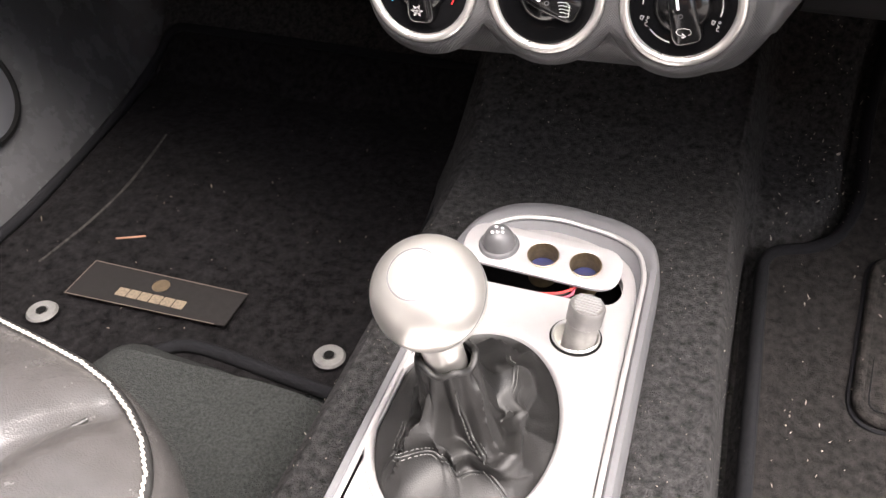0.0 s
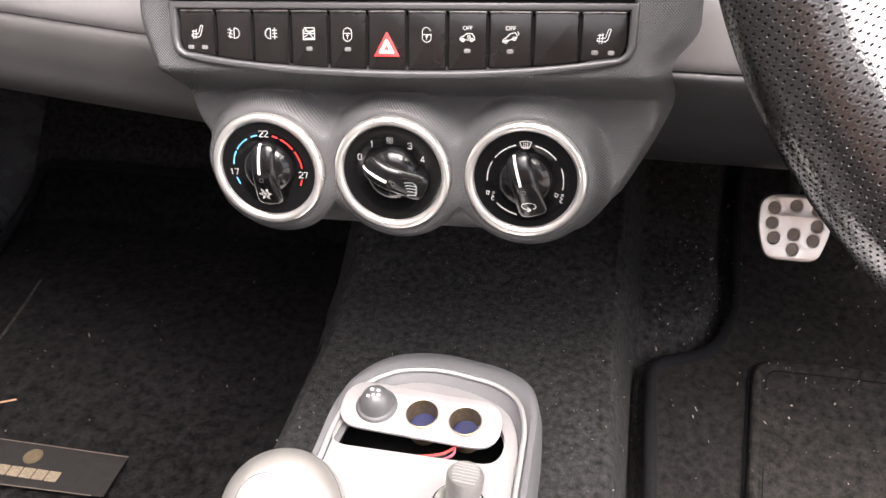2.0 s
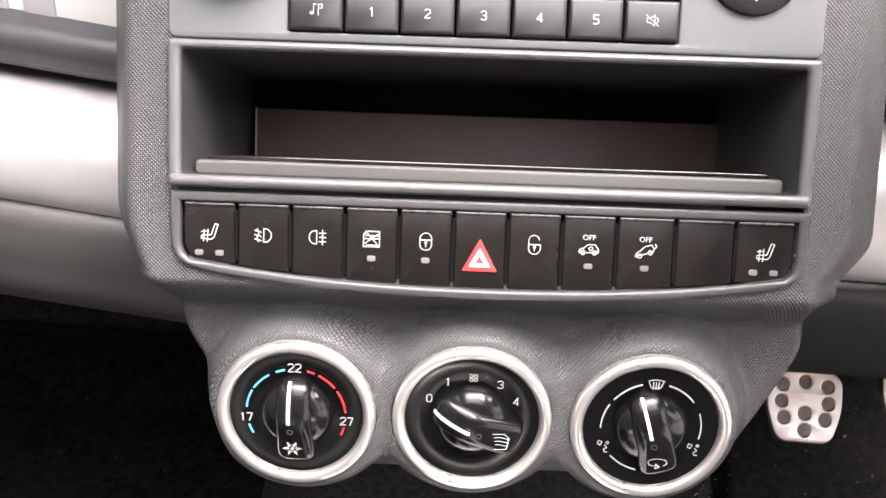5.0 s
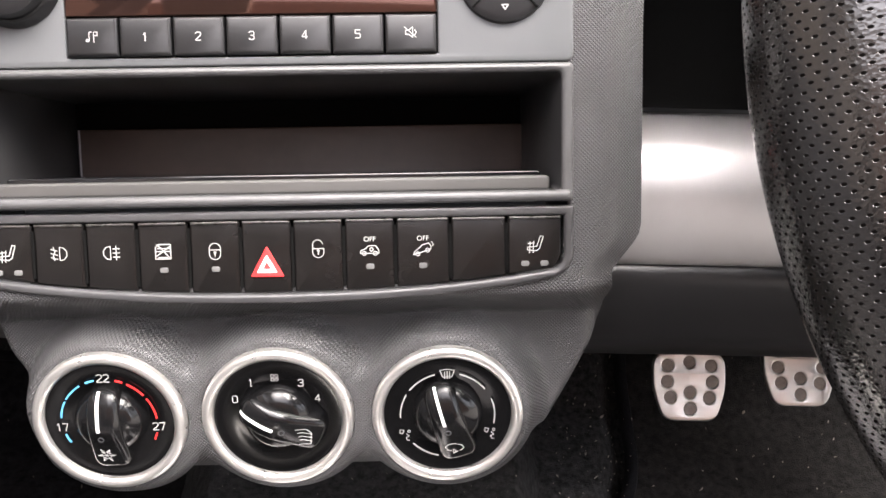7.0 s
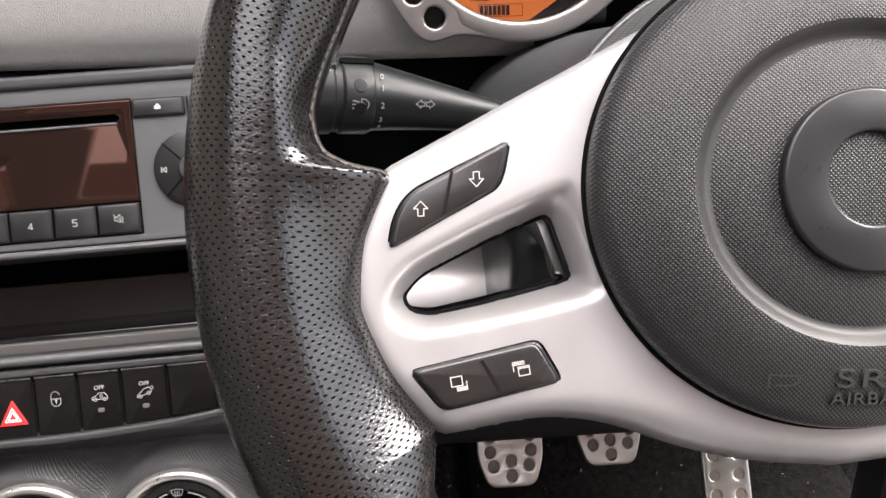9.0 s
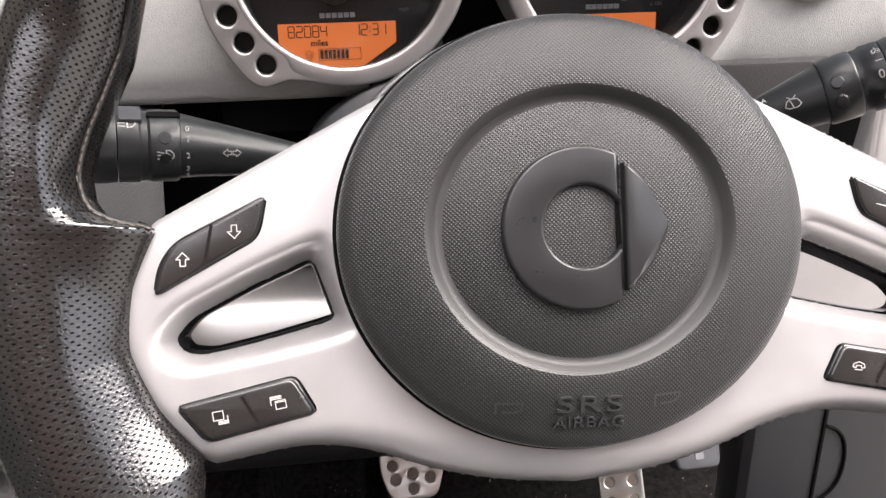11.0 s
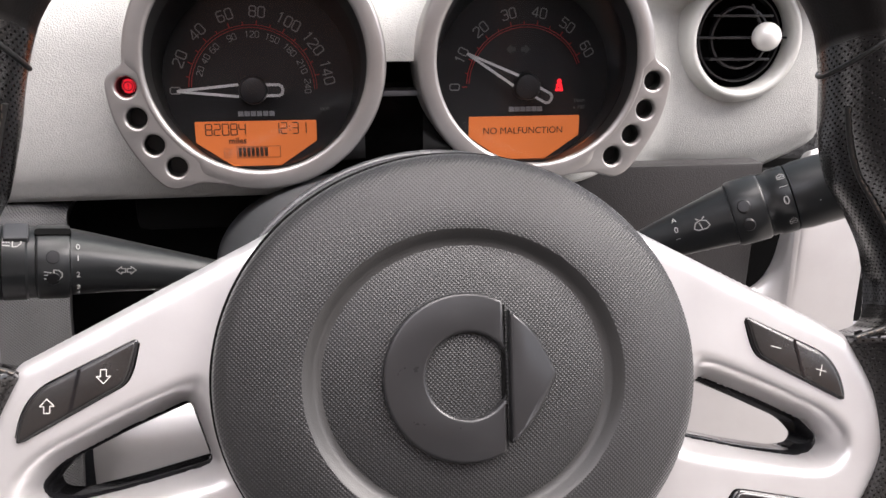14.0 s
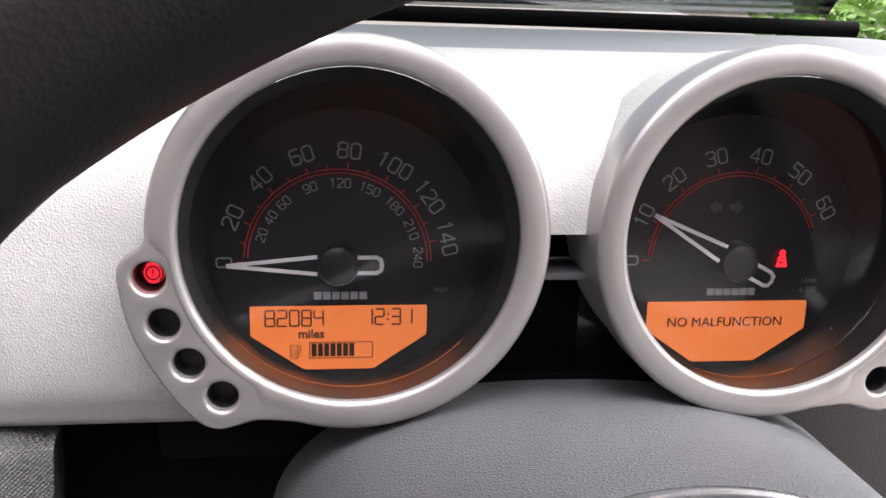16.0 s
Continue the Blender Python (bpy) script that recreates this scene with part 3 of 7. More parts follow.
end_top = smooth_line([(0.455, 0.458), (0.486, 0.484), (0.504, 0.491), (0.5130, 0.503), (0.5165, 0.520), (0.5190, 0.545), (0.5215, 0.565), (0.527, 0.571), (0.545, 0.572), (0.562, 0.571)], 5)
rows = []
for x, top in end_top:
    up = smoothstep(0.455, 0.515, x)
    rows.append([(x, 0.452, 0.40), (x, 0.455, 0.43), (x, 0.463 + 0.003 * up, min(top - 0.012, 0.452 + 0.020 * up)), (x, 0.470, top - 0.008), (x, 0.473, top - 0.003), (x, 0.476, top), (x, 0.481, top - 0.002)])
bm = loft(rows, cyclic=False)
bmesh.ops.recalc_face_normals(bm, faces=bm.faces)
bmesh.ops.solidify(bm, geom=bm.faces, thickness=0.003)
part("beam_end", bm, silver, dashboard, "silver beam end sweeping up by the door", smooth=60)
part("column_panel", solid_box(0.372, 0.502, 0.484, 0.4985, 0.480, 0.562, 0.0015, 2), mat("warm_grey_panel", (0.018, 0.0165, 0.017), 0.5, 0, ("pores", 1500, 0.3, 0.0004), 0.06, 30), dashboard, "grey panel beside the column")
# a black slab fills the gap to stand for its darkness
part("side_gap_shade", solid_box(0.400, 0.640, 0.575, 0.583, 0.440, 0.542, 0.001), void_black, dashboard, "black sheet standing for the shaded gap beside the column panel")
# a darker copy of grey_plastic: shade below the dashboard put into the colour
fuse = part("fuse_cover", solid_box(0.466, 0.64, 0.462, 0.50, 0.20, 0.380, 0.012, 3), mat("shaded_grey_plastic", (0.026, 0.027, 0.030), 0.42, 0.0, ("noise", 900, 0.15, 0.0003), 0.08, 30), dashboard, "dark grey fuse cover with a finger grip")
part("cover_gap", solid_box(0.5155, 0.5175, 0.4605, 0.470, 0.20, 0.378, 0.0004), void_black, fuse)
part("finger_grip", tube([(0.518, 0.4612, 0.335), (0.529, 0.4612, 0.332), (0.536, 0.4612, 0.310), (0.532, 0.4612, 0.282), (0.518, 0.4612, 0.275)], 0.0012), void_black, fuse)
part("under_cover", extrude_x([(0.56, 0.312), (0.75, 0.33), (0.99, 0.36)], -0.64, 0.64, 0.004), black_plastic, dashboard, "black cover under the dash")
shelf = part("shelf", sloped(extrude_x(smooth_line([(0.53, 0.452), (0.49, 0.456), (0.485, 0.462), (0.487, 0.470), (0.51, 0.474)], 4), -0.64, -0.135, 0.003, 4)), grey_plastic, dashboard, "dark grey shelf lip")
part("name_strip", sloped(solid_box(-0.60, -0.150, 0.497, 0.503, 0.471, 0.492, 0.002)), mat("pale_strip", (0.6, 0.6, 0.58), 0.5, 0, None, 0.05, 40), dashboard, "pale strip with unreadable lettering")
for k in range(6):
    part("name_bar", sloped(solid_box(-0.2 - 0.02 * k, -0.187 - 0.02 * k, 0.4955, 0.4975, 0.475, 0.488, 0.0005)), grey_print, dashboard)

# ---- centre console ----
PANEL = frame_of((0.0, 0.406, 0.421), 20, 2.3)
DIALS = [(-0.0674, -0.067, -0.009), (-0.0021, -0.0668, -0.009), (0.0641, -0.0672, -0.009)]


def low_edge(u):
    v = -0.067 - 0.012
    for du, dv, _ in DIALS:
        if abs(u - du) < 0.0362:
            v = min(v, dv - math.sqrt(0.0362**2 - (u - du) ** 2))
    return v


def fascia_height(u, v):
    fall = smoothstep(-0.0160, -0.0305, v)
    base = fall * (-0.009 + (v + 0.067) * 0.2306 - 0.0215)
    best = -0.005 * math.log(sum(math.exp(-math.hypot(u - du, (v - dv) * 1.02) / 0.005) for du, dv, _ in DIALS))
    dial = -0.009 + (v + 0.067) * 0.2306 - 0.001
    k = 1 - smoothstep(0.0308, 0.0435, best)
    h = base + (dial - base) * k if dial > base else base
    return h - 0.010 * (1 - smoothstep(0.0262, 0.0288, best))


def fascia_mesh():
    cols, top_rows, low_rows = 141, 44, 46
    rows = []
    for r in range(top_rows + low_rows + 1):
        row = []
        for c in range(cols):
            s = -1 + 2 * c / (cols - 1)
            if r <= top_rows:
                v = 0.150 - (0.150 + 0.012) * r / top_rows
                w = 0.1430 - 0.0075 * smoothstep(0.010, -0.020, v) if s < 0 else 0.1400 - 0.0125 * smoothstep(0.006, -0.016, v) + 0.002 * smoothstep(0.08, 0.13, v)
                u = s * w
            else:
                q = (r - top_rows) / low_rows
                w = min(0.1405 - 0.0415 * q**0.8, 0.1355) if s < 0 else min(0.1405 - 0.0290 * q**1.3, 0.1365)
                if s > 0:
                    deep = smoothstep(-0.012, -0.035, -0.012 + (low_edge(s * w) + 0.012) * q)
                    w -= 0.0108 * (1 - deep) - 0.003 * (1 - deep)
                u = s * w
                v = -0.012 + (low_edge(u) + 0.012) * q
            h = fascia_height(u, v)
            h -= (0.034 if s < 0 else 0.011 + 0.023 * smoothstep(-0.012, -0.035, v)) * smoothstep(0.86 + 0.07 * smoothstep(-0.02, -0.045, v), 1.02, abs(s)) ** 1.3
            h -= 0.024 * smoothstep(0.136, 0.152, v)
            row.append((u, v, h))
        a, b = row[0], row[-1]
        row = [(a[0] - 0.012, a[1], a[2] - 0.10), (a[0] - 0.001, a[1], a[2] - 0.012)] + row + [(b[0] - 0.002, b[1], b[2] - 0.010), (b[0] - 0.024, b[1], b[2] - 0.09)]
        rows.append(row)
    rows.insert(0, [(u, v + 0.002, h - 0.05) for u, v, h in rows[0]])
    rows.append([(u, v + 0.0015, h - 0.004) for u, v, h in rows[-1]])
    rows.append([(u, v + 0.004, h - 0.010) for u, v, h in rows[-1]])
    rows.append([(u * 0.98, max(v, -0.085) + 0.006, h - 0.075) for u, v, h in rows[-1]])
    bm = loft(rows, cyclic=False)
    dead = []
    for f in bm.faces:
        c = f.calc_center_median()
        if c.z > -0.03 and abs(c.x) < 0.1092 and -0.013 + 0.004 * (abs(c.x) > 0.09) < c.y < 0.1350:
            dead.append(f)
    bmesh.ops.delete(bm, geom=dead, context="FACES")
    return bm


console = thing("center_console", PANEL, "dimpled charcoal centre console with three climate dials", "console")
part("fascia", fascia_mesh(), fascia_mat, console, smooth=60)
rings = []
for h, top, bot, w in ((-0.026, -0.06, -0.083, 0.090), (-0.031, -0.05, -0.091, 0.101), (-0.039, -0.04, -0.097, 0.109), (-0.052, -0.03, -0.1015, 0.116), (-0.075, -0.02, -0.103, 0.120), (-0.11, -0.02, -0.095, 0.122)):
    k = w / 0.120
    rings.append([(x, y, h) for x, y in rounded([(-w, top), (-w * 0.80, bot), (0.094 * k, bot), (0.109 * k, -0.084), (0.118 * k, -0.064), (0.126 * k, top)], [0.01, 0.03, 0.02, 0.015, 0.015, 0.01], 6)])
part("lower_body", loft(rings, caps=True), fascia_mat, console, "smooth grey belly under the dials", smooth=60)


def strokes(lines, width, z=0.0, thick=0.0002):
    """Line icons: flat strokes of one width along polylines."""
    bm = bmesh.new()
    for line in lines:
        for (x0, y0), (x1, y1) in zip(line, line[1:]):
            d = Vector((x1 - x0, y1 - y0))
            if d.length < 1e-7:
                continue
            n = Vector((-d.y, d.x)).normalized() * width / 2
            e = d.normalized() * width * 0.35
            q = [(x0 - e.x + n.x, y0 - e.y + n.y), (x0 - e.x - n.x, y0 - e.y - n.y), (x1 + e.x - n.x, y1 + e.y - n.y), (x1 + e.x + n.x, y1 + e.y + n.y)]
            bm.faces.new([bm.verts.new((x, y, z + thick)) for x, y in q])
    return bm


NUMERALS = {
    "0": [[(0.4, 0), (1.6, 0), (2, 0.4), (2, 2.8), (1.6, 3.2), (0.4, 3.2), (0, 2.8), (0, 0.4), (0.4, 0)]],
    "1": [[(0.5, 2.6), (1.1, 3.2), (1.1, 0)]],
    "2": [[(0, 2.8), (0.4, 3.2), (1.6, 3.2), (2, 2.8), (2, 2.0), (0, 0.3), (0, 0), (2, 0)]],
    "3": [[(0, 2.8), (0.4, 3.2), (1.6, 3.2), (2, 2.8), (2, 2.0), (1.6, 1.65), (0.8, 1.65)], [(1.6, 1.65), (2, 1.3), (2, 0.4), (1.6, 0), (0.4, 0), (0, 0.4)]],
    "4": [[(1.5, 0), (1.5, 3.2), (0, 1.1), (0, 0.8), (2, 0.8)]],
    "5": [[(2, 3.2), (0, 3.2), (0, 1.8), (1.6, 1.8), (2, 1.4), (2, 0.4), (1.6, 0), (0, 0)]],
    "6": [[(1.8, 3.2), (0.4, 3.2), (0, 2.8), (0, 0.4), (0.4, 0), (1.6, 0), (2, 0.4), (2, 1.4), (1.6, 1.8), (0, 1.8)]],
    "7": [[(0, 3.2), (2, 3.2), (0.8, 0)]],
    "8": [[(0.4, 1.7), (0, 2.1), (0, 2.8), (0.4, 3.2), (1.6, 3.2), (2, 2.8), (2, 2.1), (1.6, 1.7), (0.4, 1.7), (0, 1.3), (0, 0.4), (0.4, 0), (1.6, 0), (2, 0.4), (2, 1.3), (1.6, 1.7)]],
    "9": [[(0.2, 0), (1.6, 0), (2, 0.4), (2, 2.8), (1.6, 3.2), (0.4, 3.2), (0, 2.8), (0, 1.8), (0.4, 1.4), (2, 1.4)]],
}


def numerals(text, height, weight=0.11, thick=0.0001):
    """Squarish printed digits of that height, centred on their origin."""
    k = height / 3.2
    step = 2.75
    wide = step * (len(text) - 1) + 2.0
    lines = [[((x + step * i - wide / 2) * k, (y - 1.6) * k) for x, y in line] for i, ch in enumerate(text) for line in NUMERALS[ch]]
    return strokes(lines, weight * height, 0.0, thick)


def scaled(lines, k):
    return [[(x * k, y * k) for x, y in line] for line in lines]


ring_line = lambda r, a0=0, a1=360, cx=0, cy=0, n=16: arc(r, a0, a1, n, cx, cy)
ICONS = {
    "seat": [[(-2.6, -1.6), (0.6, -1.9), (1.6, -1.2), (2.9, 3.0), (1.9, 3.2), (0.7, -0.4), (-2.4, -0.6), (-2.6, -1.6)], [(-1.8, -2.6), (-1.6, 1.2)], [(-0.6, -2.6), (-0.4, 1.4)], [(-2.4, 0.6), (-0.2, 0.8)]],
    "fog_front": [[(0.2, 2.2), (0.2, -2.2)], [(0.2, 2.2), (1.6, 2.0), (2.6, 0.8), (2.6, -0.8), (1.6, -2.0), (0.2, -2.2)], [(-2.8, 1.6), (-0.6, 1.0)], [(-2.8, 0.2), (-0.6, -0.4)], [(-2.8, -1.2), (-0.6, -1.8)], [(-1.9, 2.2), (-1.4, 0.6), (-2.0, -0.6), (-1.6, -2.2)]],
    "fog_rear": [[(-0.2, 2.2), (-0.2, -2.2)], [(-0.2, 2.2), (-1.6, 2.0), (-2.6, 0.8), (-2.6, -0.8), (-1.6, -2.0), (-0.2, -2.2)], [(0.6, 1.4), (2.8, 1.4)], [(0.6, 0), (2.8, 0)], [(0.6, -1.4), (2.8, -1.4)], [(1.7, 2.4), (1.7, -2.4)]],
    "window": [[(-2.6, -2.4), (-2.6, 1.6), (-1.4, 2.6), (2.6, 2.6), (2.6, -2.4), (-2.6, -2.4)], [(-2.6, 0.2), (2.6, 0.2)], [(-2.0, 2.6), (2.4, -2.2)], [(-2.2, -1.4), (2.2, 1.8)], [(-1.6, -1.9), (1.6, -1.9)], [(-2, 1.2), (2.2, 1.2)]],
    "lock": [ring_line(1.9, 0, 180, 0, 0.8), [(-1.9, 0.8), (-1.9, -1.2)], ring_line(1.9, 180, 360, 0, -1.0), [(1.9, -1.2), (1.9, 0.8)], [(-1.9, 0.4), (1.9, 0.4)], [(0, -0.4), (0, -1.8)], ring_line(0.35, 0, 360, 0, -0.5, 6)],
    "unlock": [ring_line(1.7, 10, 180, -0.2, 1.5), [(-1.9, 1.5), (-1.9, -1.0)], ring_line(1.9, 180, 360, 0, -1.0), [(-1.9, 0.2), (1.9, 0.2), (1.9, -1.0)], [(0, -0.4), (0, -1.8)], ring_line(0.35, 0, 360, 0, -0.5, 6)],
    "car": [[(-3.2, -1.0), (-3.0, 0.0), (-1.6, 0.5), (-0.4, 1.6), (2.0, 1.6), (3.0, 0.2), (3.1, -1.0), (-3.2, -1.0)], ring_line(0.7, 0, 360, -1.9, -1.0, 8), ring_line(0.7, 0, 360, 1.9, -1.0, 8), ring_line(0.6, 0, 360, 0.6, 0.3, 8)],
    "car_tilt": [[(-3.2, -1.8), (-2.8, -0.6), (-1.6, 0.2), (-0.2, 1.6), (2.0, 2.2), (2.8, 1.0), (2.6, 0.0), (-3.2, -1.8)], ring_line(0.7, 0, 360, -1.8, -1.5, 8), ring_line(0.7, 0, 360, 1.6, -0.3, 8), [(3.0, 2.6), (3.6, 1.6), (3.2, 1.2)]],
    "flake": [[(-2.6 * math.cos(a), -2.6 * math.sin(a)), (2.6 * math.cos(a), 2.6 * math.sin(a))] for a in (0, math.pi / 3, 2 * math.pi / 3)] + [[(1.5 * math.cos(a + 0.28), 1.5 * math.sin(a + 0.28)), (2.3 * math.cos(a), 2.3 * math.sin(a)), (1.5 * math.cos(a - 0.28), 1.5 * math.sin(a - 0.28))] for a in [k * math.pi / 3 for k in range(6)]] + [ring_line(1.3, 0, 360, 0, 0, 12)],
    "rear_screen": [[(-2.2, -2.6), (-1.6, 2.4), (1.2, 2.6), (2.4, 1.4), (2.0, -2.4), (-2.2, -2.6)], [(-1.2, 1.2), (0, 1.5), (2.6, 0.9)], [(-1.3, 0), (0, 0.3), (2.6, -0.3)], [(-1.4, -1.2), (0, -0.9), (2.4, -1.5)]],
    "recirculate": [[(-0.9, -1.5), (-2.2, -1.1), (-3.0, 0), (-2.2, 1.2), (0, 1.7), (2.2, 1.2), (3.0, 0), (2.4, -0.9), (1.8, -1.2)], [(-0.4, -0.6), (1.0, -1.7), (-0.4, -2.6), (-0.4, -0.6)], [(0, -0.9), (0.4, -1.7), (0, -2.3)]],
    "screen": [[(-2.6, 1.4), (0, 1.9), (2.6, 1.4), (1.6, -1.2), (-1.6, -1.2), (-2.6, 1.4)], [(-0.9, -1.8), (-0.9, 0.9)], [(0, -1.8), (0, 0.9)], [(0.9, -1.8), (0.9, 0.9)]],
    "feet": [[(-2.0, 2.4), (-0.6, 2.0), (-1.2, 0.4), (-2.2, 0.9), (-2.0, 2.4)], [(0.4, 0.6), (1.4, -0.6), (0.2, -1.2), (0.6, -2.4), (1.6, -2.4)], ring_line(0.5, 0, 360, 1.4, 1.6, 8)],
    "fan": [ring_line(0.8, 0, 360, 1, 1, 10), ring_line(0.8, 0, 360, -1, 1, 10), ring_line(0.8, 0, 360, 1, -1, 10), ring_line(0.8, 0, 360, -1, -1, 10)],
    "note": [[(-2.2, -1.6), (-0.8, -1.6), (-0.8, 1.8), (0.2, 1.8)], ring_line(0.5, 0, 360, -1.5, -1.4, 8), [(1.0, -2.2), (1.0, 1.8), (2.4, 1.8), (2.4, 0.4), (1.0, 0.4)]],
    "mute": [[(-2.0, -0.8), (-2.0, 0.8), (-0.8, 0.8), (0.8, 2.0), (0.8, -2.0), (-0.8, -0.8), (-2.0, -0.8)], [(-2.4, 2.0), (2.2, -2.0)], [(1.6, -1.0), (2.2, 0), (1.6, 1.0)]],
    "arrow_up": [[(0, 2.8), (2.4, 0.2), (1.0, 0.2), (1.0, -2.2), (-1.0, -2.2), (-1.0, 0.2), (-2.4, 0.2), (0, 2.8)]],
    "arrow_down": [[(0, -2.8), (2.4, -0.2), (1.0, -0.2), (1.0, 2.2), (-1.0, 2.2), (-1.0, -0.2), (-2.4, -0.2), (0, -2.8)]],
    "page": [[(-2.6, 2.4), (1.2, 2.4), (1.2, -0.8), (-2.6, -0.8), (-2.6, 2.4)], [(-1.0, -1.4), (2.6, -1.4)], [(-1.0, -1.9), (2.6, -1.9)], [(-1.0, -2.4), (2.6, -2.4)], [(2.6, 0.4), (2.6, -2.4)]],
    "page_back": [[(-2.6, 2.4), (1.4, 2.4)], [(-2.6, 1.9), (1.4, 1.9)], [(-2.6, 1.4), (1.4, 1.4)], [(-2.6, 2.4), (-2.6, -0.6)], [(-1.0, 0.6), (2.8, 0.6), (2.8, -2.4), (-1.0, -2.4), (-1.0, 0.6)], [(-1.0, 0.1), (2.8, 0.1)]],
    "minus": [[(-2.2, 0), (2.2, 0)]],
    "plus": [[(-2.2, 0), (2.2, 0)], [(0, -2.2), (0, 2.2)]],
    "phone": [[(-2.6, -0.6), (-2.2, 0.8), (0, 1.6), (2.2, 0.8), (2.6, -0.6), (1.2, -0.8), (1.0, 0.1), (-1.0, 0.1), (-1.2, -0.8), (-2.6, -0.6)]],
    "phone_down": [[(-2.6, -0.6), (-2.2, 0.8), (0, 1.6), (2.2, 0.8), (2.6, -0.6), (1.2, -0.8), (1.0, 0.1), (-1.0, 0.1), (-1.2, -0.8), (-2.6, -0.6)], [(-1.6, -1.6), (1.6, -1.6)]],
    "turn": [[(-3.4, 0), (-1.6, 1.5), (-1.6, 0.7), (-0.3, 0.7), (-0.3, -0.7), (-1.6, -0.7), (-1.6, -1.5), (-3.4, 0)], [(3.4, 0), (1.6, 1.5), (1.6, 0.7), (0.3, 0.7), (0.3, -0.7), (1.6, -0.7), (1.6, -1.5), (3.4, 0)]],
    "lamp": [[(0.2, 1.8), (0.2, -1.8)], [(0.2, 1.8), (1.6, 1.6), (2.6, 0.6), (2.6, -0.6), (1.6, -1.6), (0.2, -1.8)], [(-2.6, 1.2), (-0.6, 0.8)], [(-2.6, 0), (-0.6, 0)], [(-2.6, -1.2), (-0.6, -1.4)]],
    "wash": [[(-2.6, -0.8), (-1.8, 1.0), (0, 1.6), (1.8, 1.0), (2.6, -0.8), (1.4, -1.6), (-1.4, -1.6), (-2.6, -0.8)], [(0, -1.6), (-0.6, 0.8)], [(-1.4, 2.4), (-0.6, 1.8)], [(1.4, 2.4), (0.6, 1.8)]],
    "rear_wash": [[(-2.2, -2), (-2.2, 0.8), (-1.0, 1.8), (1.0, 1.8), (2.2, 0.8), (2.2, -2), (-2.2, -2)], [(-1.4, -2), (0.8, 0.8)], [(-2.2, -0.4), (2.2, -0.4)], [(0, 1.8), (0, 3.0)]],
    "sun": [ring_line(1.1, 0, 360, 0, 0, 10)] + [[(1.8 * math.cos(a), 1.8 * math.sin(a)), (2.8 * math.cos(a), 2.8 * math.sin(a))] for a in [k * math.pi / 4 for k in range(8)]],
}


def icon(kind, parent, x, y, z, size=0.001, material=None, turn=0.0, width=0.32):
    """One printed sign; size is metres for each unit of its drawing."""
    return part("sign", strokes(scaled(ICONS[kind], size), width * size), material or dim_print, parent, at=flat(x, y, z, turn))


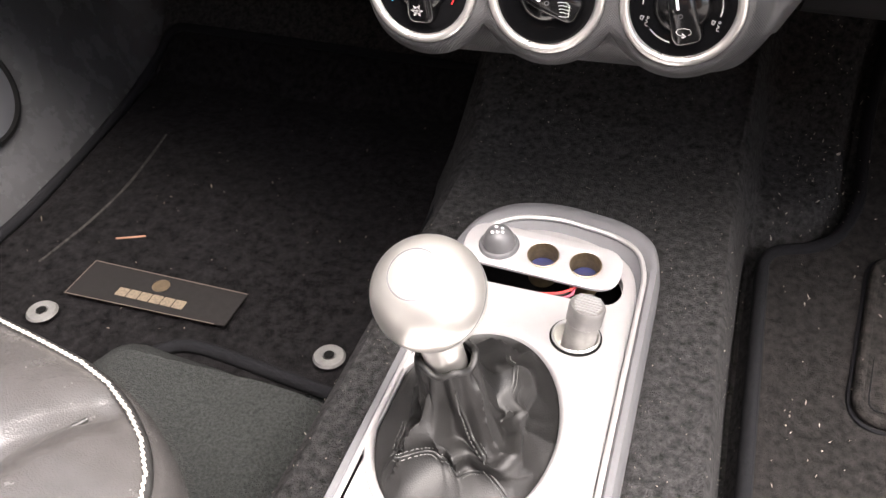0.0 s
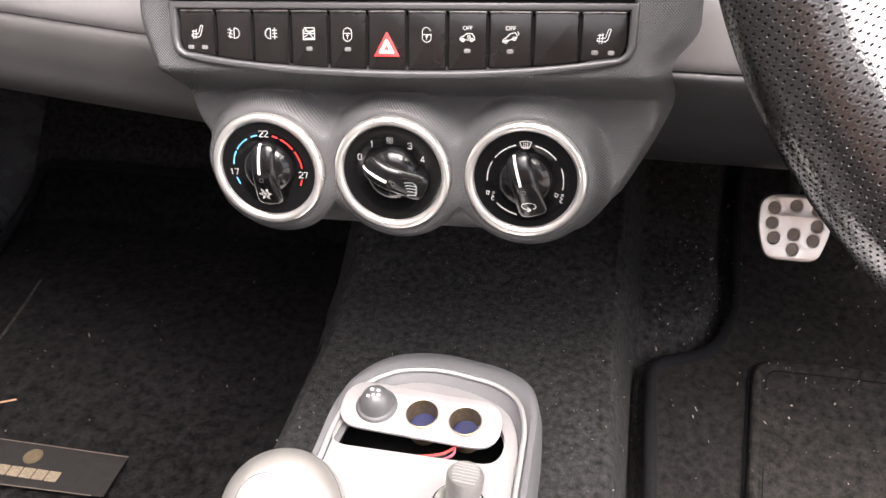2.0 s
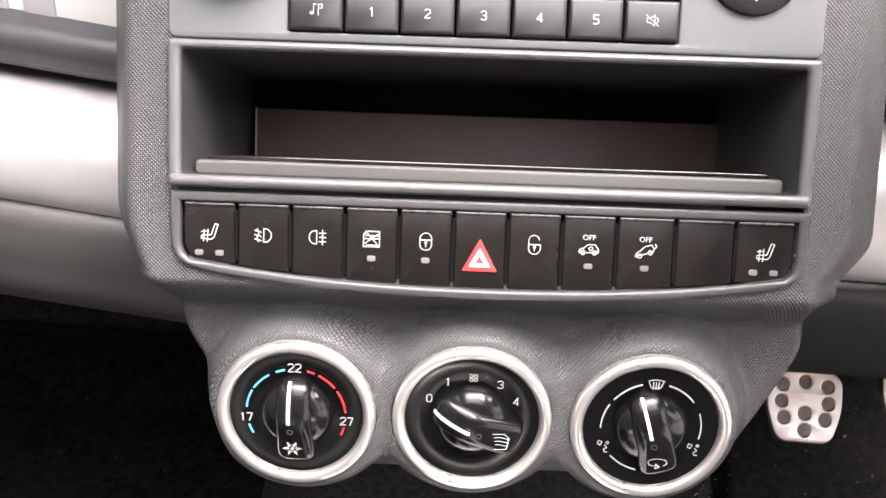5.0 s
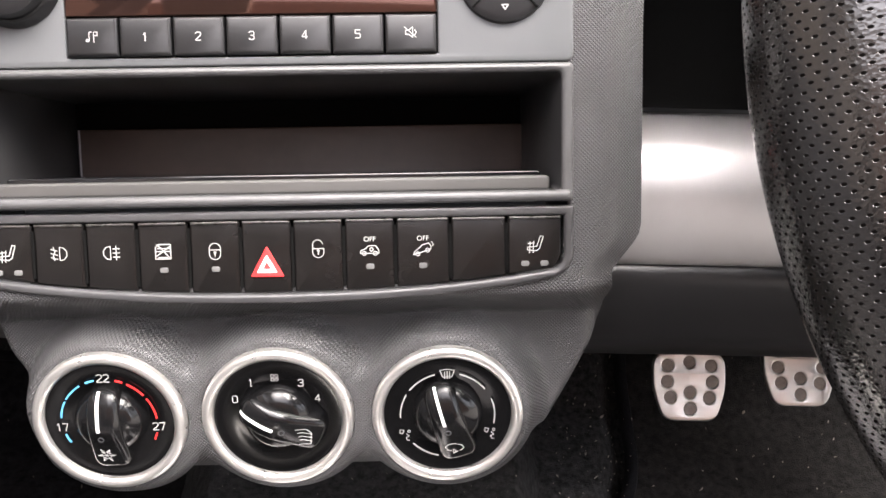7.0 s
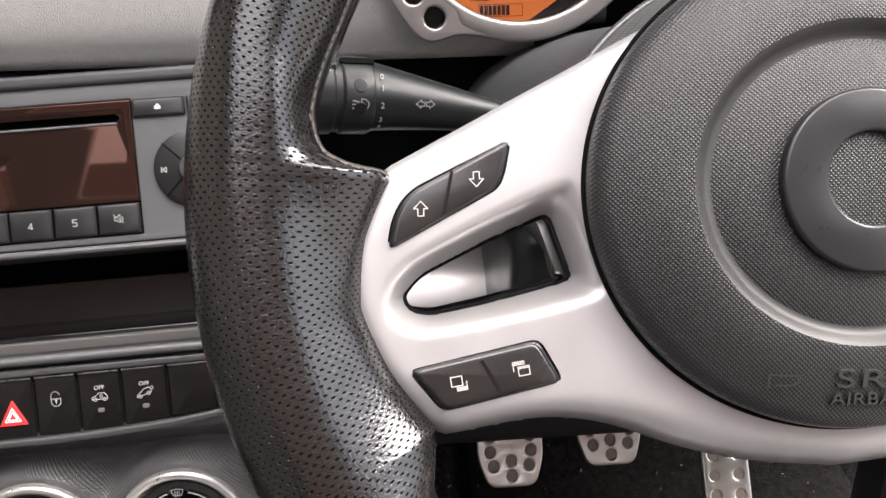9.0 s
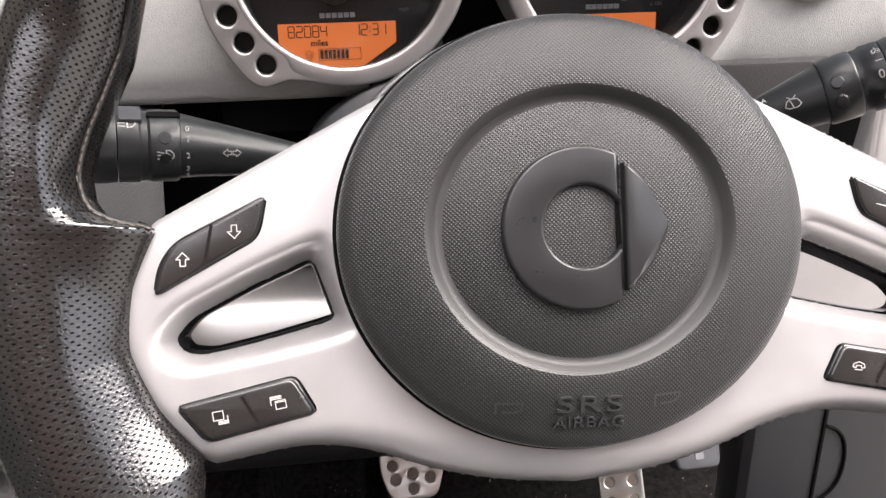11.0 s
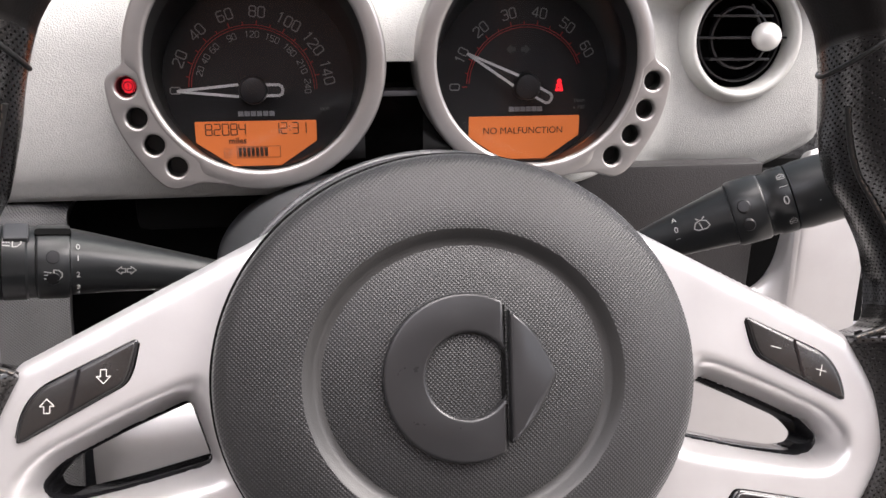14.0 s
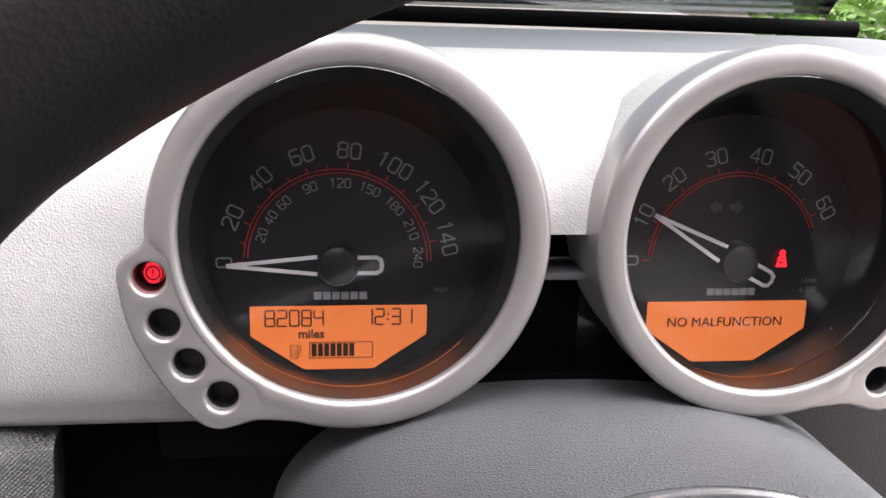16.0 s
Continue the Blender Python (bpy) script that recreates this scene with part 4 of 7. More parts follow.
# climate dials
def dial(k):
    u, v, h = DIALS[k]
    m = frame_of(PANEL @ Vector((u, v, h)), 7, 2.3)
    d = thing("climate_dial", m, ("temperature dial with blue and red scale in a matt chrome ring", "fan speed dial with white numbers in a matt chrome ring", "air direction dial with white arcs in a matt chrome ring")[k], "dial", "climate dials")
    part("bezel_ring", lathe([(0.0296, -0.004), (0.0296, 0.0006), (0.0292, 0.0017), (0.0284, 0.0024), (0.0271, 0.0027), (0.0260, 0.0023), (0.0252, 0.0014), (0.0249, 0.0002), (0.0248, -0.004)], 96), chrome_ring, d, "matt chrome ring")
    part("face", lathe([(0.0, -0.0011), (0.0145, -0.0011), (0.0165, -0.0006), (0.0235, 0.0002), (0.0250, 0.0002)], 72), mat("dial_face_black", (0.003, 0.003, 0.0033), 0.10, 0.0, None, 0.0, 40, spec=0.28), d, "gloss black face")
    knob = part("knob", lathe([(0.0, 0.0062), (0.0050, 0.0060), (0.0090, 0.0052), (0.0118, 0.0034), (0.0132, 0.0010), (0.0138, -0.0012), (0.0140, -0.003)], 56), mat("knob_black", (0.005, 0.005, 0.0054), 0.17, 0.0, ("noise", 300, 0.03, 0.0002), 0.2, 60, spec=0.45), d, "black domed rotary knob", smooth=60)
    turn = (0, 66, 16)[k]
    # the grip is a rounded bar across the dome, running out into a flat tail
    rings = []
    for q in range(29):
        t = q / 28
        y = 0.0156 - 0.0354 * t
        e = max(0.02, 1 - abs(2 * t - 1) ** 9) ** 0.5
        w = (0.0064 + 0.0014 * t) * e
        top = (0.0048 + 0.0052 * math.exp(-(((t - 0.42) / 0.36) ** 2))) * e
        rings.append([(w * math.copysign(abs(math.cos(p)) ** 0.5, math.cos(p)), y, -0.0015 + (top + 0.0005) * math.sin(p) ** 0.5) for p in [math.pi * i / 16 for i in range(17)]])
    part("grip", loft(rings, cyclic=False, caps=True), mat("knob_black", (0.005, 0.005, 0.0054), 0.17, 0.0, ("noise", 300, 0.03, 0.0002), 0.2, 60, spec=0.45), knob, "satin black grip", at=flat(0, 0, 0, turn), smooth=60)
    line = []
    for q in range(13):
        y = 0.0146 - 0.0142 * q / 12
        t = (0.0156 - y) / 0.0354
        z = -0.0015 + (0.0053 + 0.0052 * math.exp(-(((t - 0.42) / 0.36) ** 2))) * max(0.02, 1 - abs(2 * t - 1) ** 9) ** 0.5
        line.append([(-0.0018, y, z - 0.0004), (-0.0018, y, z + 0.0003), (-0.0006, y, z + 0.0003), (-0.0006, y, z - 0.0004)])
    part("pointer", loft(line, caps=True), white_print, knob, "white pointer", at=flat(0, 0, 0, turn))
    part("pip", lathe([(0.0012, 0), (0.0012, 0.0003), (0.0008, 0.0003), (0.0008, 0)], 16), grey_plastic, knob, at=pose(0, 0, 0, 0, 0, turn) @ pose(-0.0008, -0.0030, 0.0084, 8, 0, 0))
    sg = icon(("flake", "rear_screen", "recirculate")[k], knob, 0, 0, 0, (0.00135, 0.00150, 0.00120)[k], white_print, 0.0, (0.13, 0.18, 0.18)[k])
    sg.matrix_basis = pose(0, 0, 0, 0, 0, turn) @ pose(-0.0006, -0.0112, 0.0062, 12, 0, (0, -66, -16)[k])
    zf = 0.0005
    if k == 0:
        for txt, a, r in (("22", 90, 0.0190), ("17", 186, 0.0188), ("27", -7, 0.0190)):
            part("number", numerals(txt, 0.0031, 0.13), dim_print, d, at=flat(r * math.cos(radians(a)), r * math.sin(radians(a)), zf))
        for a0, a1, m2 in ((196, 208, blue_print), (150, 173, blue_print), (121, 146, blue_print), (101, 112, blue_print), (67, 76, red_print), (38, 62, red_print), (4, 33, red_print), (-26, -16, red_print)):
            part("scale_mark", plate(arc_band(0.0181, 0.0188, a0, a1), z0=zf, z1=zf + 0.0003), m2, d)
    elif k == 1:
        for txt, a in (("0", 152), ("1", 121), ("3", 57), ("4", 28)):
            part("number", numerals(txt, 0.0029, 0.12), dim_print, d, at=flat(0.0181 * math.cos(radians(a)), 0.0181 * math.sin(radians(a)), zf))
        icon("fan", d, 0, 0.0176, zf, 0.0008)
    else:
        for a0, a1 in ((105, 142), (150, 182), (222, 258), (38, 75), (-12, 22)):
            part("scale_mark", plate(arc_band(0.0182, 0.0187, a0, a1), z0=zf, z1=zf + 0.0003), dim_print, d)
        icon("screen", d, 0.0, 0.0181, zf, 0.00108)
        icon("feet", d, -0.0167, -0.0085, zf, 0.0010)
        icon("feet", d, 0.0167, -0.0083, zf, 0.0010)


for k in range(3):
    dial(k)

# row of switches
EDGES = [-0.1068 + 0.01905 * i for i in range(9)] + [0.0660, 0.0870, 0.1078]


def row_foot(u, drop=0.0):
    return -0.0163 + 0.0078 * (abs(u) / 0.107) ** 2.3 - drop


switches = thing("switch_row", PANEL, "row of eleven black push switches with white signs", "switches")
foot = [(-0.1110 + 0.222 * i / 30) for i in range(31)]
outer = [(0.1122, 0.0148), (-0.1110, 0.0148)] + [(-0.1110, 0.002), (-0.1106, -0.0045), (-0.1085, -0.0095), (-0.1040, -0.0120)] + [(u, row_foot(u, 0.0036)) for u in foot if -0.1 < u < 0.1005] + [(0.1050, -0.0118), (0.1095, -0.0090), (0.1118, -0.004)]
inner = [(0.1084, 0.0112), (-0.1074, 0.0112), (-0.1074, -0.003), (-0.1066, -0.0068), (-0.1040, -0.0092)] + [(u, row_foot(u)) for u in foot if -0.1 < u < 0.1005] + [(0.1048, -0.0090), (0.1076, -0.0064), (0.1084, -0.003)]
cubby_grey = mat("smooth_grey_trim", (0.088, 0.088, 0.090), 0.34, 0.05, ("noise", 1200, 0.06, 0.0002), 0.06, 40)
part("surround", plate(outer, [inner], -0.006, 0.0022, 0.0014, 3), mat("switch_surround_grey", (0.052, 0.052, 0.054), 0.32, 0.05, ("noise", 1200, 0.06, 0.0002), 0.08, 40), switches, "grey surround")
part("backing", plate(inner, (), -0.0062, -0.0052), void_black, switches)
KINDS = ["seat", "fog_front", "fog_rear", "window", "lock", "", "unlock", "car", "car_tilt", "none", "seat"]
LAMPS = [2, 0, 0, 1, 1, 0, 0, 1, 1, 0, 2]
lamp_off = mat("grey_pilot_lamp", (0.13, 0.13, 0.13), 0.4)
for i in range(11):
    a, b = EDGES[i] + 0.00045, EDGES[i + 1] - 0.00045
    pts = [(b, 0.0108), (a, 0.0108)] + [(a + (b - a) * q / 6, row_foot(a + (b - a) * q / 6, -0.0004)) for q in range(7)]
    rr = [0.0006] * len(pts)
    if i == 0:
        pts = [(b, 0.0108), (a, 0.0108), (a, -0.004), (a + 0.002, -0.0078)] + pts[3:]
        rr = [0.0006] * len(pts)
    if i == 10:
        pts = pts[:-1] + [(b - 0.002, -0.0078), (b, -0.004)]
        rr = [0.0006] * len(pts)
    btn = part("button", plate(rounded(pts, rr, 2), (), -0.005, 0.0006, 0.0008, 3), satin_black, switches)
    c = (a + b) / 2
    if i < 10:
        part("slit", plate(box_outline(b - 0.0002, row_foot(b) + 0.002, b + 0.0009, 0.0085, 0.0004), (), 0.0002, 0.0010, 0.0002), void_black, switches)
    # the glint along each button's top is painted as a paler strip
    part("top_edge", plate(box_outline(a + 0.0004, 0.0099, b - 0.0004, 0.0109, 0.0003), (), 0.0, 0.0012, 0.0004, 3), mat("lit_key_edge", (0.06, 0.056, 0.053), 0.28, 0.1, None, 0.2, 90, spec=0.7), btn, "paler glossy top edge standing for a highlight")
    if i == 5:
        part("hazard_sign", plate(rounded([(c - 0.0063, -0.0100), (c + 0.0063, -0.0100), (c, 0.0016)], 0.0008), (), 0.0005, 0.0013, 0.0003), red_print, btn, "red warning triangle")
        tri = lambda k: [[(c - k, -0.0062 - k * 0.55), (c + k, -0.0062 - k * 0.55), (c, -0.0062 + k * 1.2), (c - k, -0.0062 - k * 0.55)]]
        part("sign", strokes(tri(0.0034) + tri(0.0020), 0.00055, 0.0014), white_print, btn)
    elif KINDS[i] not in ("none", ""):
        y0 = 0.0 + (-0.0008 if i in (7, 8) else 0.0)
        icon(KINDS[i], btn, c, y0, 0.0008, 0.00108)
        if i in (7, 8):
            part("word", words("OFF", 0.0026), dim_print, btn, at=flat(c, 0.0033, 0.0008))
    for q in range(LAMPS[i]):
        x = c + (q - (LAMPS[i] - 1) / 2) * 0.0072
        part("pilot_lamp", plate(rounded([(x - 0.0015, -0.0078), (x + 0.0015, -0.0078), (x + 0.0015, -0.0058), (x - 0.0015, -0.0058)], 0.0008), (), 0.0004, 0.0011, 0.0002), lamp_off, btn)

# open cubby
cubby = thing("storage_cubby", PANEL, "empty open storage cubby below the radio", "cubby")
# frame grey darkened: the shade inside the cubby is put into the colour
shaded_slope = mat("shaded_slope_grey", (0.026, 0.026, 0.027), 0.36, 0.0, ("noise", 900, 0.08, 0.0003), 0.1, 40)
part("frame", plate(box_outline(-0.1118, 0.0162, 0.1118, 0.0668, 0.002), [box_outline(-0.1074, 0.0200, 0.1074, 0.0634, 0.002)], -0.004, 0.0024, 0.0018, 3), cubby_grey, cubby, "dark grey frame")
part("frame_slope", loft([[(x * kx, 0.0416 + (y - 0.0416) * ky, z) for x, y in box_outline(-0.1074, 0.0200, 0.1074, 0.0634, 0.002)] for kx, ky, z in ((1.004, 1.006, 0.0012), (0.985, 0.96, -0.005), (0.962, 0.91, -0.020), (0.945, 0.87, -0.045), (0.94, 0.85, -0.076))]), shaded_slope, cubby, "sloping inner frame coloured darker for shade", smooth=50)
part("sill_bar", plate(box_outline(-0.1110, 0.0165, 0.1110, 0.0206, 0.0015), (), 0.0, 0.0042, 0.0018, 3), cubby_grey, cubby, "rounded lower rail")
part("lip", plate(box_outline(-0.1040, 0.0204, 0.1040, 0.0258, 0.002), (), -0.009, -0.0040, 0.0010, 3), mat("pale_lip_grey", (0.064, 0.062, 0.060), 0.5, 0, None, 0.05, 40), cubby, "grey tray lip")
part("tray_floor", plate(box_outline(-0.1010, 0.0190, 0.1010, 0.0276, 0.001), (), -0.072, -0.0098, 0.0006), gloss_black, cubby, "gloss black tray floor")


# the dark depth of the tray is painted as a black sheet
part("tray_back", plate(box_outline(-0.104, 0.0210, 0.104, 0.0620, 0.001), (), -0.0780, -0.0750, 0.0005), void_black, cubby, "tray back blackened for the shade inside")
part("back_panel", plate(box_outline(-0.099, 0.0235, 0.1055, 0.0480, 0.001), (), -0.0745, -0.072, 0.0005), mat("brown_black_panel", (0.048, 0.032, 0.026), 0.42, 0, ("noise", 700, 0.1, 0.0003), 0.3, 26), cubby, "brownish inner back panel")
part("edge_line", plate(box_outline(0.1048, 0.0250, 0.1055, 0.0480, 0.0002), (), -0.072, -0.0715), grey_print, cubby)
part("edge_line", plate(box_outline(-0.0990, 0.0250, -0.0983, 0.0480, 0.0002), (), -0.072, -0.0715), grey_print, cubby)

# radio
radio = thing("car_radio", PANEL, "grey car radio with brown-black screen and number keys", "radio")
face_grey = mat("radio_grey", (0.100, 0.105, 0.109), 0.42, 0.1, ("noise", 1500, 0.1, 0.0002), 0.04, 40)
part("faceplate", plate(box_outline(-0.1118, 0.0672, 0.1118, 0.1380, 0.003), [box_outline(-0.0706, 0.0705, 0.0626, 0.1300, 0.0005)], -0.006, 0.0008, 0.0008), face_grey, radio, "grey faceplate")
part("top_rail", plate(box_outline(-0.1122, 0.1372, 0.1122, 0.1432, 0.0025), (), -0.006, 0.0030, 0.0018), grey_plastic, radio)
part("screen", plate(box_outline(-0.0704, 0.0850, 0.0624, 0.1298, 0.0006), [rounded([(-0.0640, 0.1205), (0.0555, 0.1205), (0.0575, 0.1220), (0.0555, 0.1238), (-0.0640, 0.1238)], 0.001)], -0.004, 0.0012, 0.0005), brown_screen, radio, "brown-black glossy screen with a disc slot")
part("slot", plate(box_outline(-0.066, 0.1195, 0.058, 0.1245, 0.001), (), -0.006, -0.0045), void_black, radio)
part("slot_lip", plate(box_outline(-0.0640, 0.1192, 0.0560, 0.1203, 0.0004), (), 0.001, 0.0019, 0.0003), face_grey, radio)
for i in range(7):
    a = -0.0704 + 0.01897 * i
    key = part("key", plate(box_outline(a + 0.0003, 0.0709, a + 0.0187, 0.0845, 0.0006), (), -0.004, 0.0024, 0.0012), black_plastic, radio, "dark grey key")
    if 0 < i < 6:
        part("digit", numerals(str(i), 0.0028, 0.13), dim_print, key, at=flat(a + 0.0095, 0.0775, 0.0025))
    else:
        icon("note" if i == 0 else "mute", key, a + 0.0095, 0.0778, 0.0025, 0.0009)
for i in range(2):
    a = 0.0632 + 0.0236 * i
    key = part("key", plate(box_outline(a, 0.1215, a + 0.0228, 0.1298, 0.0008), (), -0.002, 0.0026, 0.0012), black_plastic, radio)
    part("sign", strokes(scaled([[(-2, 0), (0, 2), (2, 0), (-2, 0)], [(-2, -1.2), (2, -1.2)]], 0.0006), 0.0005), white_print, key, at=flat(a + 0.0114, 0.1256, 0.0027))
pad = part("pad", lathe([(0.0, 0.0030), (0.0140, 0.0036), (0.0166, 0.0026), (0.0172, 0.0), (0.0174, -0.003)], 64), black_plastic, radio, "round black control pad", at=flat(0.0868, 0.0976))
part("pad_center", lathe([(0.0, 0.0052), (0.0048, 0.0050), (0.0056, 0.0040), (0.0057, 0.002)], 32), grey_plastic, pad)
for q in range(4):
    a = radians(45 + 90 * q)
    part("groove", plate(box_outline(0.0062, -0.0003, 0.0166, 0.0003, 0.0002), (), 0.0030, 0.0039), void_black, pad, at=pose(0, 0, 0, 0, 0, math.degrees(a)))
    b = radians(90 * q)
    bar = [[(-1.6, 2.0), (1.6, 2.0)]] if q in (0, 2) else []
    part("sign", strokes(scaled([[(-1.6, -1.0), (1.6, -1.0), (0, 1.4), (-1.6, -1.0)]] + bar, 0.0007), 0.0004), dim_print, pad, at=pose(0.0115 * math.cos(b), 0.0115 * math.sin(b), 0.0037, 0, 0, 90 * q - 90))
part("word", words("SC", 0.0038), white_print, pad, at=flat(0, 0, 0.0053))
vol = part("volume_knob", lathe([(0.0, 0.0105), (0.0115, 0.0105), (0.0138, 0.0095), (0.0150, 0.005), (0.0172, 0.002), (0.0174, -0.003)], 64), black_plastic, radio, "ridged black volume knob", at=flat(-0.0880, 0.0985))
part("grip_ring", lathe([(0.0152 + 0.0003 * (i % 2), 0.0015 + 0.0006 * i) for i in range(9)], 60), rubber, vol)

# ---- gear lever and its surround ----
SX, SY, SZ = 0.015, 0.30, 0.178
surround = thing("gear_surround", pose(SX, SY, SZ), "silver gear lever surround with grey bezel on the tunnel", "gear surround")
edge = [(-0.066, -0.26), (0.068, -0.26), (0.068, 0.115), (0.060, 0.140), (0.040, 0.152), (-0.005, 0.160), (-0.038, 0.152), (-0.058, 0.130), (-0.066, 0.10)]


def surround_body():
    """A bezel that swells up from the carpet to a rounded brow and dips to the inner plate."""
    base = rounded(edge, 0.03, 8)
    cx, cy = 0.0, -0.03
    rings = []
    for grow, z in ((1.02, -0.055), (1.015, -0.030), (1.005, -0.012), (0.98, 0.000), (0.95, 0.005), (0.905, 0.005), (0.875, 0.001), (0.80, -0.004)):
        rings.append([(cx + (x - cx) * grow, cy + (y - cy) * (1 + (grow - 1) * (0.55 + 0.35 * smoothstep(0.0, 0.12, y))), z + 0.004 * smoothstep(0.05, 0.15, y)) for x, y in base])
    return loft(rings)


part("bezel", surround_body(), mat("grey_metallic_bezel", (0.115, 0.115, 0.12), 0.42, 0.15, ("noise", 1800, 0.06, 0.0002), 0.04, 60), surround, "satin grey outer bezel", smooth=60)
rim_line = [(-0.0005 + (x - 0.0) * 0.868, -0.03 + (y + 0.03) * (1 - 0.132 * (0.55 + 0.35 * smoothstep(0.0, 0.12, y))), 0.0030 + 0.004 * smoothstep(0.05, 0.15, y)) for x, y in rounded(edge, 0.03, 8)]
part("bezel_lip", tube(rim_line, 0.0016, True, 2), silver, surround, "bright inner lip of the bezel")
inner_edge = rounded([(-0.057, -0.25), (0.0565, -0.25), (0.0565, 0.085), (0.048, 0.112), (0.020, 0.126), (-0.012, 0.130), (-0.040, 0.118), (-0.056, 0.085)], 0.02, 6)
boot_c, boot_rx, boot_ry = (-0.012, -0.040), 0.0470, 0.068
boot_hole = circle(boot_rx, 48, boot_c[0], boot_c[1], boot_ry)
slot = rounded([(-0.058, 0.066), (0.046, 0.066), (0.050, 0.090), (0.030, 0.116), (-0.030, 0.120), (-0.056, 0.098)], 0.012, 5)
light_hole = circle(0.0125, 32, 0.028, 0.036)
part("plate", plate(inner_edge, [boot_hole, slot, light_hole], -0.004, 0.0025, 0.001), silver, surround, "bright silver inner plate")
part("underside", plate(rounded([(-0.06, -0.25), (0.06, -0.25), (0.06, 0.12), (-0.06, 0.12)], 0.02), (), -0.032, -0.028), void_black, surround)
part("boot_ring", loft([[(boot_c[0] + (boot_rx + a) * math.cos(q), boot_c[1] + (boot_ry + a) * math.sin(q), z) for q in [2 * math.pi * i / 64 for i in range(64)]] for a, z in ((0.0035, 0.0022), (0.003, 0.0042), (0.0005, 0.0046), (-0.0015, 0.0025), (-0.002, -0.002))]), silver, surround, smooth=60)

switch_plate = thing("switch_strip", pose(SX - 0.006, SY + 0.092, SZ + 0.010, 10, 0, -3), "loose oval silver switch strip lifted out of its slot", "switch strip")
oval = rounded([(-0.050, -0.0165), (0.051, -0.0165), (0.051, 0.0175), (-0.050, 0.0175)], 0.0168, 8)
part("strip", plate(oval, [circle(0.0098, 28, 0.0015, 0.0005), circle(0.0098, 28, 0.0285, 0.0005)], -0.002, 0.0012, 0.001), silver, switch_plate, "oval silver plate")
for x in (0.0015, 0.0285):
    part("socket", lathe([(0.0100, 0.0012), (0.0096, 0.0014), (0.0094, 0.0), (0.0092, -0.020), (0.0, -0.020)], 32), mat("bronze_socket", (0.25, 0.19, 0.11), 0.4, 0.8, None, 0.25, 300), switch_plate, "bronze lined socket hole", at=flat(x, 0.0005))
    part("socket_floor", lathe([(0.0090, -0.012), (0.0, -0.012)], 24), mat("blue_board", (0.006, 0.012, 0.06), 0.4, 0, None, 0.3, 300), switch_plate, at=flat(x, 0.0005))
bulb = part("push_knob", lathe([(0.0, 0.0150), (0.0040, 0.0145), (0.0078, 0.0118), (0.0098, 0.0075), (0.0102, 0.004), (0.0106, 0.0)], 40), mat("knob_grey", (0.075, 0.075, 0.078), 0.4, 0.1, None, 0.1, 80), switch_plate, "grey push knob with white marks", at=flat(-0.0275, 0.0005))
part("flange", lathe([(0.0130, 0.0), (0.0130, 0.0016), (0.0120, 0.0030), (0.0104, 0.0034)], 40), mat("knob_grey", (0.075, 0.075, 0.078)), bulb)
for x, y in ((-0.002, 0.002), (0.002, 0.002), (0.0, -0.002), (-0.003, -0.003), (0.003, -0.001)):
    part("mark", plate(box_outline(x - 0.0009, y - 0.0007, x + 0.0009, y + 0.0007, 0.0003), (), 0.0143, 0.0149), white_print, bulb)
for c, col in enumerate(((0.35, 0.02, 0.02), (0.02, 0.02, 0.02), (0.25, 0.05, 0.08))):
    w = part("wire", tube([(SX - 0.03 + 0.012 * c, SY + 0.065, SZ - 0.004), (SX + 0.004 + 0.008 * c, SY + 0.068, SZ + 0.001), (SX + 0.018, SY + 0.072 + 0.004 * c, SZ + 0.004), (SX + 0.026, SY + 0.088, SZ + 0.002)], 0.0009), mat("wire_%d" % c, col, 0.4))
    tagged(w, "thin loose wire under the lifted switch strip", "wire", "loose wires")

lighter = thing("cigarette_lighter", pose(SX + 0.028, SY + 0.036, SZ + 0.002), "grey cigarette lighter plug standing in its socket", "lighter")
part("socket_seat", lathe([(0.0150, 0.0), (0.0150, 0.0012), (0.0138, 0.0014), (0.0136, -0.004)], 48), void_black, lighter, "dark ring round the socket")
part("socket_ring", lathe([(0.0138, -0.002), (0.0138, 0.0022), (0.0130, 0.0030), (0.0120, 0.0018), (0.0117, -0.012), (0.0, -0.012)], 48), chrome_ring, lighter, "metal socket ring")
part("shaft", lathe([(0.0094, -0.010), (0.0092, 0.0150), (0.0090, 0.0165)], 40), mat("dull_metal", (0.20, 0.195, 0.185), 0.45, 0.6, None, 0.15, 200), lighter, "dull metal shaft", at=pose(0.002, -0.002, 0, -4, 5, 0))
plug = part("plug", lathe([(0.0088, 0.0150), (0.0101, 0.0165), (0.0102, 0.0262), (0.0094, 0.0275), (0.0, 0.0275)], 40), mat("dull_chrome_grip", (0.17, 0.165, 0.16), 0.42, 0.5, None, 0.15, 120), lighter, "grey ribbed grip", at=pose(0.002, -0.002, 0, -4, 5, 0))
for q in range(7):
    part("rib", plate(box_outline(-0.0078 + 0.0006 * abs(q - 3), -0.0068 + 0.0022 * q, 0.0078 - 0.0006 * abs(q - 3), -0.0058 + 0.0022 * q, 0.0003), (), 0.0270, 0.0282, 0.0002), mat("brown_grey_plastic", (0.2, 0.2, 0.2)), plug)

lever = thing("gear_lever", pose(-0.0095, 0.240, 0.283), "round brushed alloy gear knob on a leather boot", "gear lever")
R = 0.0250
part("knob", lathe([(0.0, R)] + [(R * math.sin(a), R * math.cos(a)) for a in [math.pi * i / 40 for i in range(1, 32)]] + [(0.0150, -0.0215), (0.0105, -0.0235), (0.0100, -0.026)], 96), alloy, lever, "polished alloy ball knob", at=pose(0, 0, 0, 14, -8, 0), smooth=60)
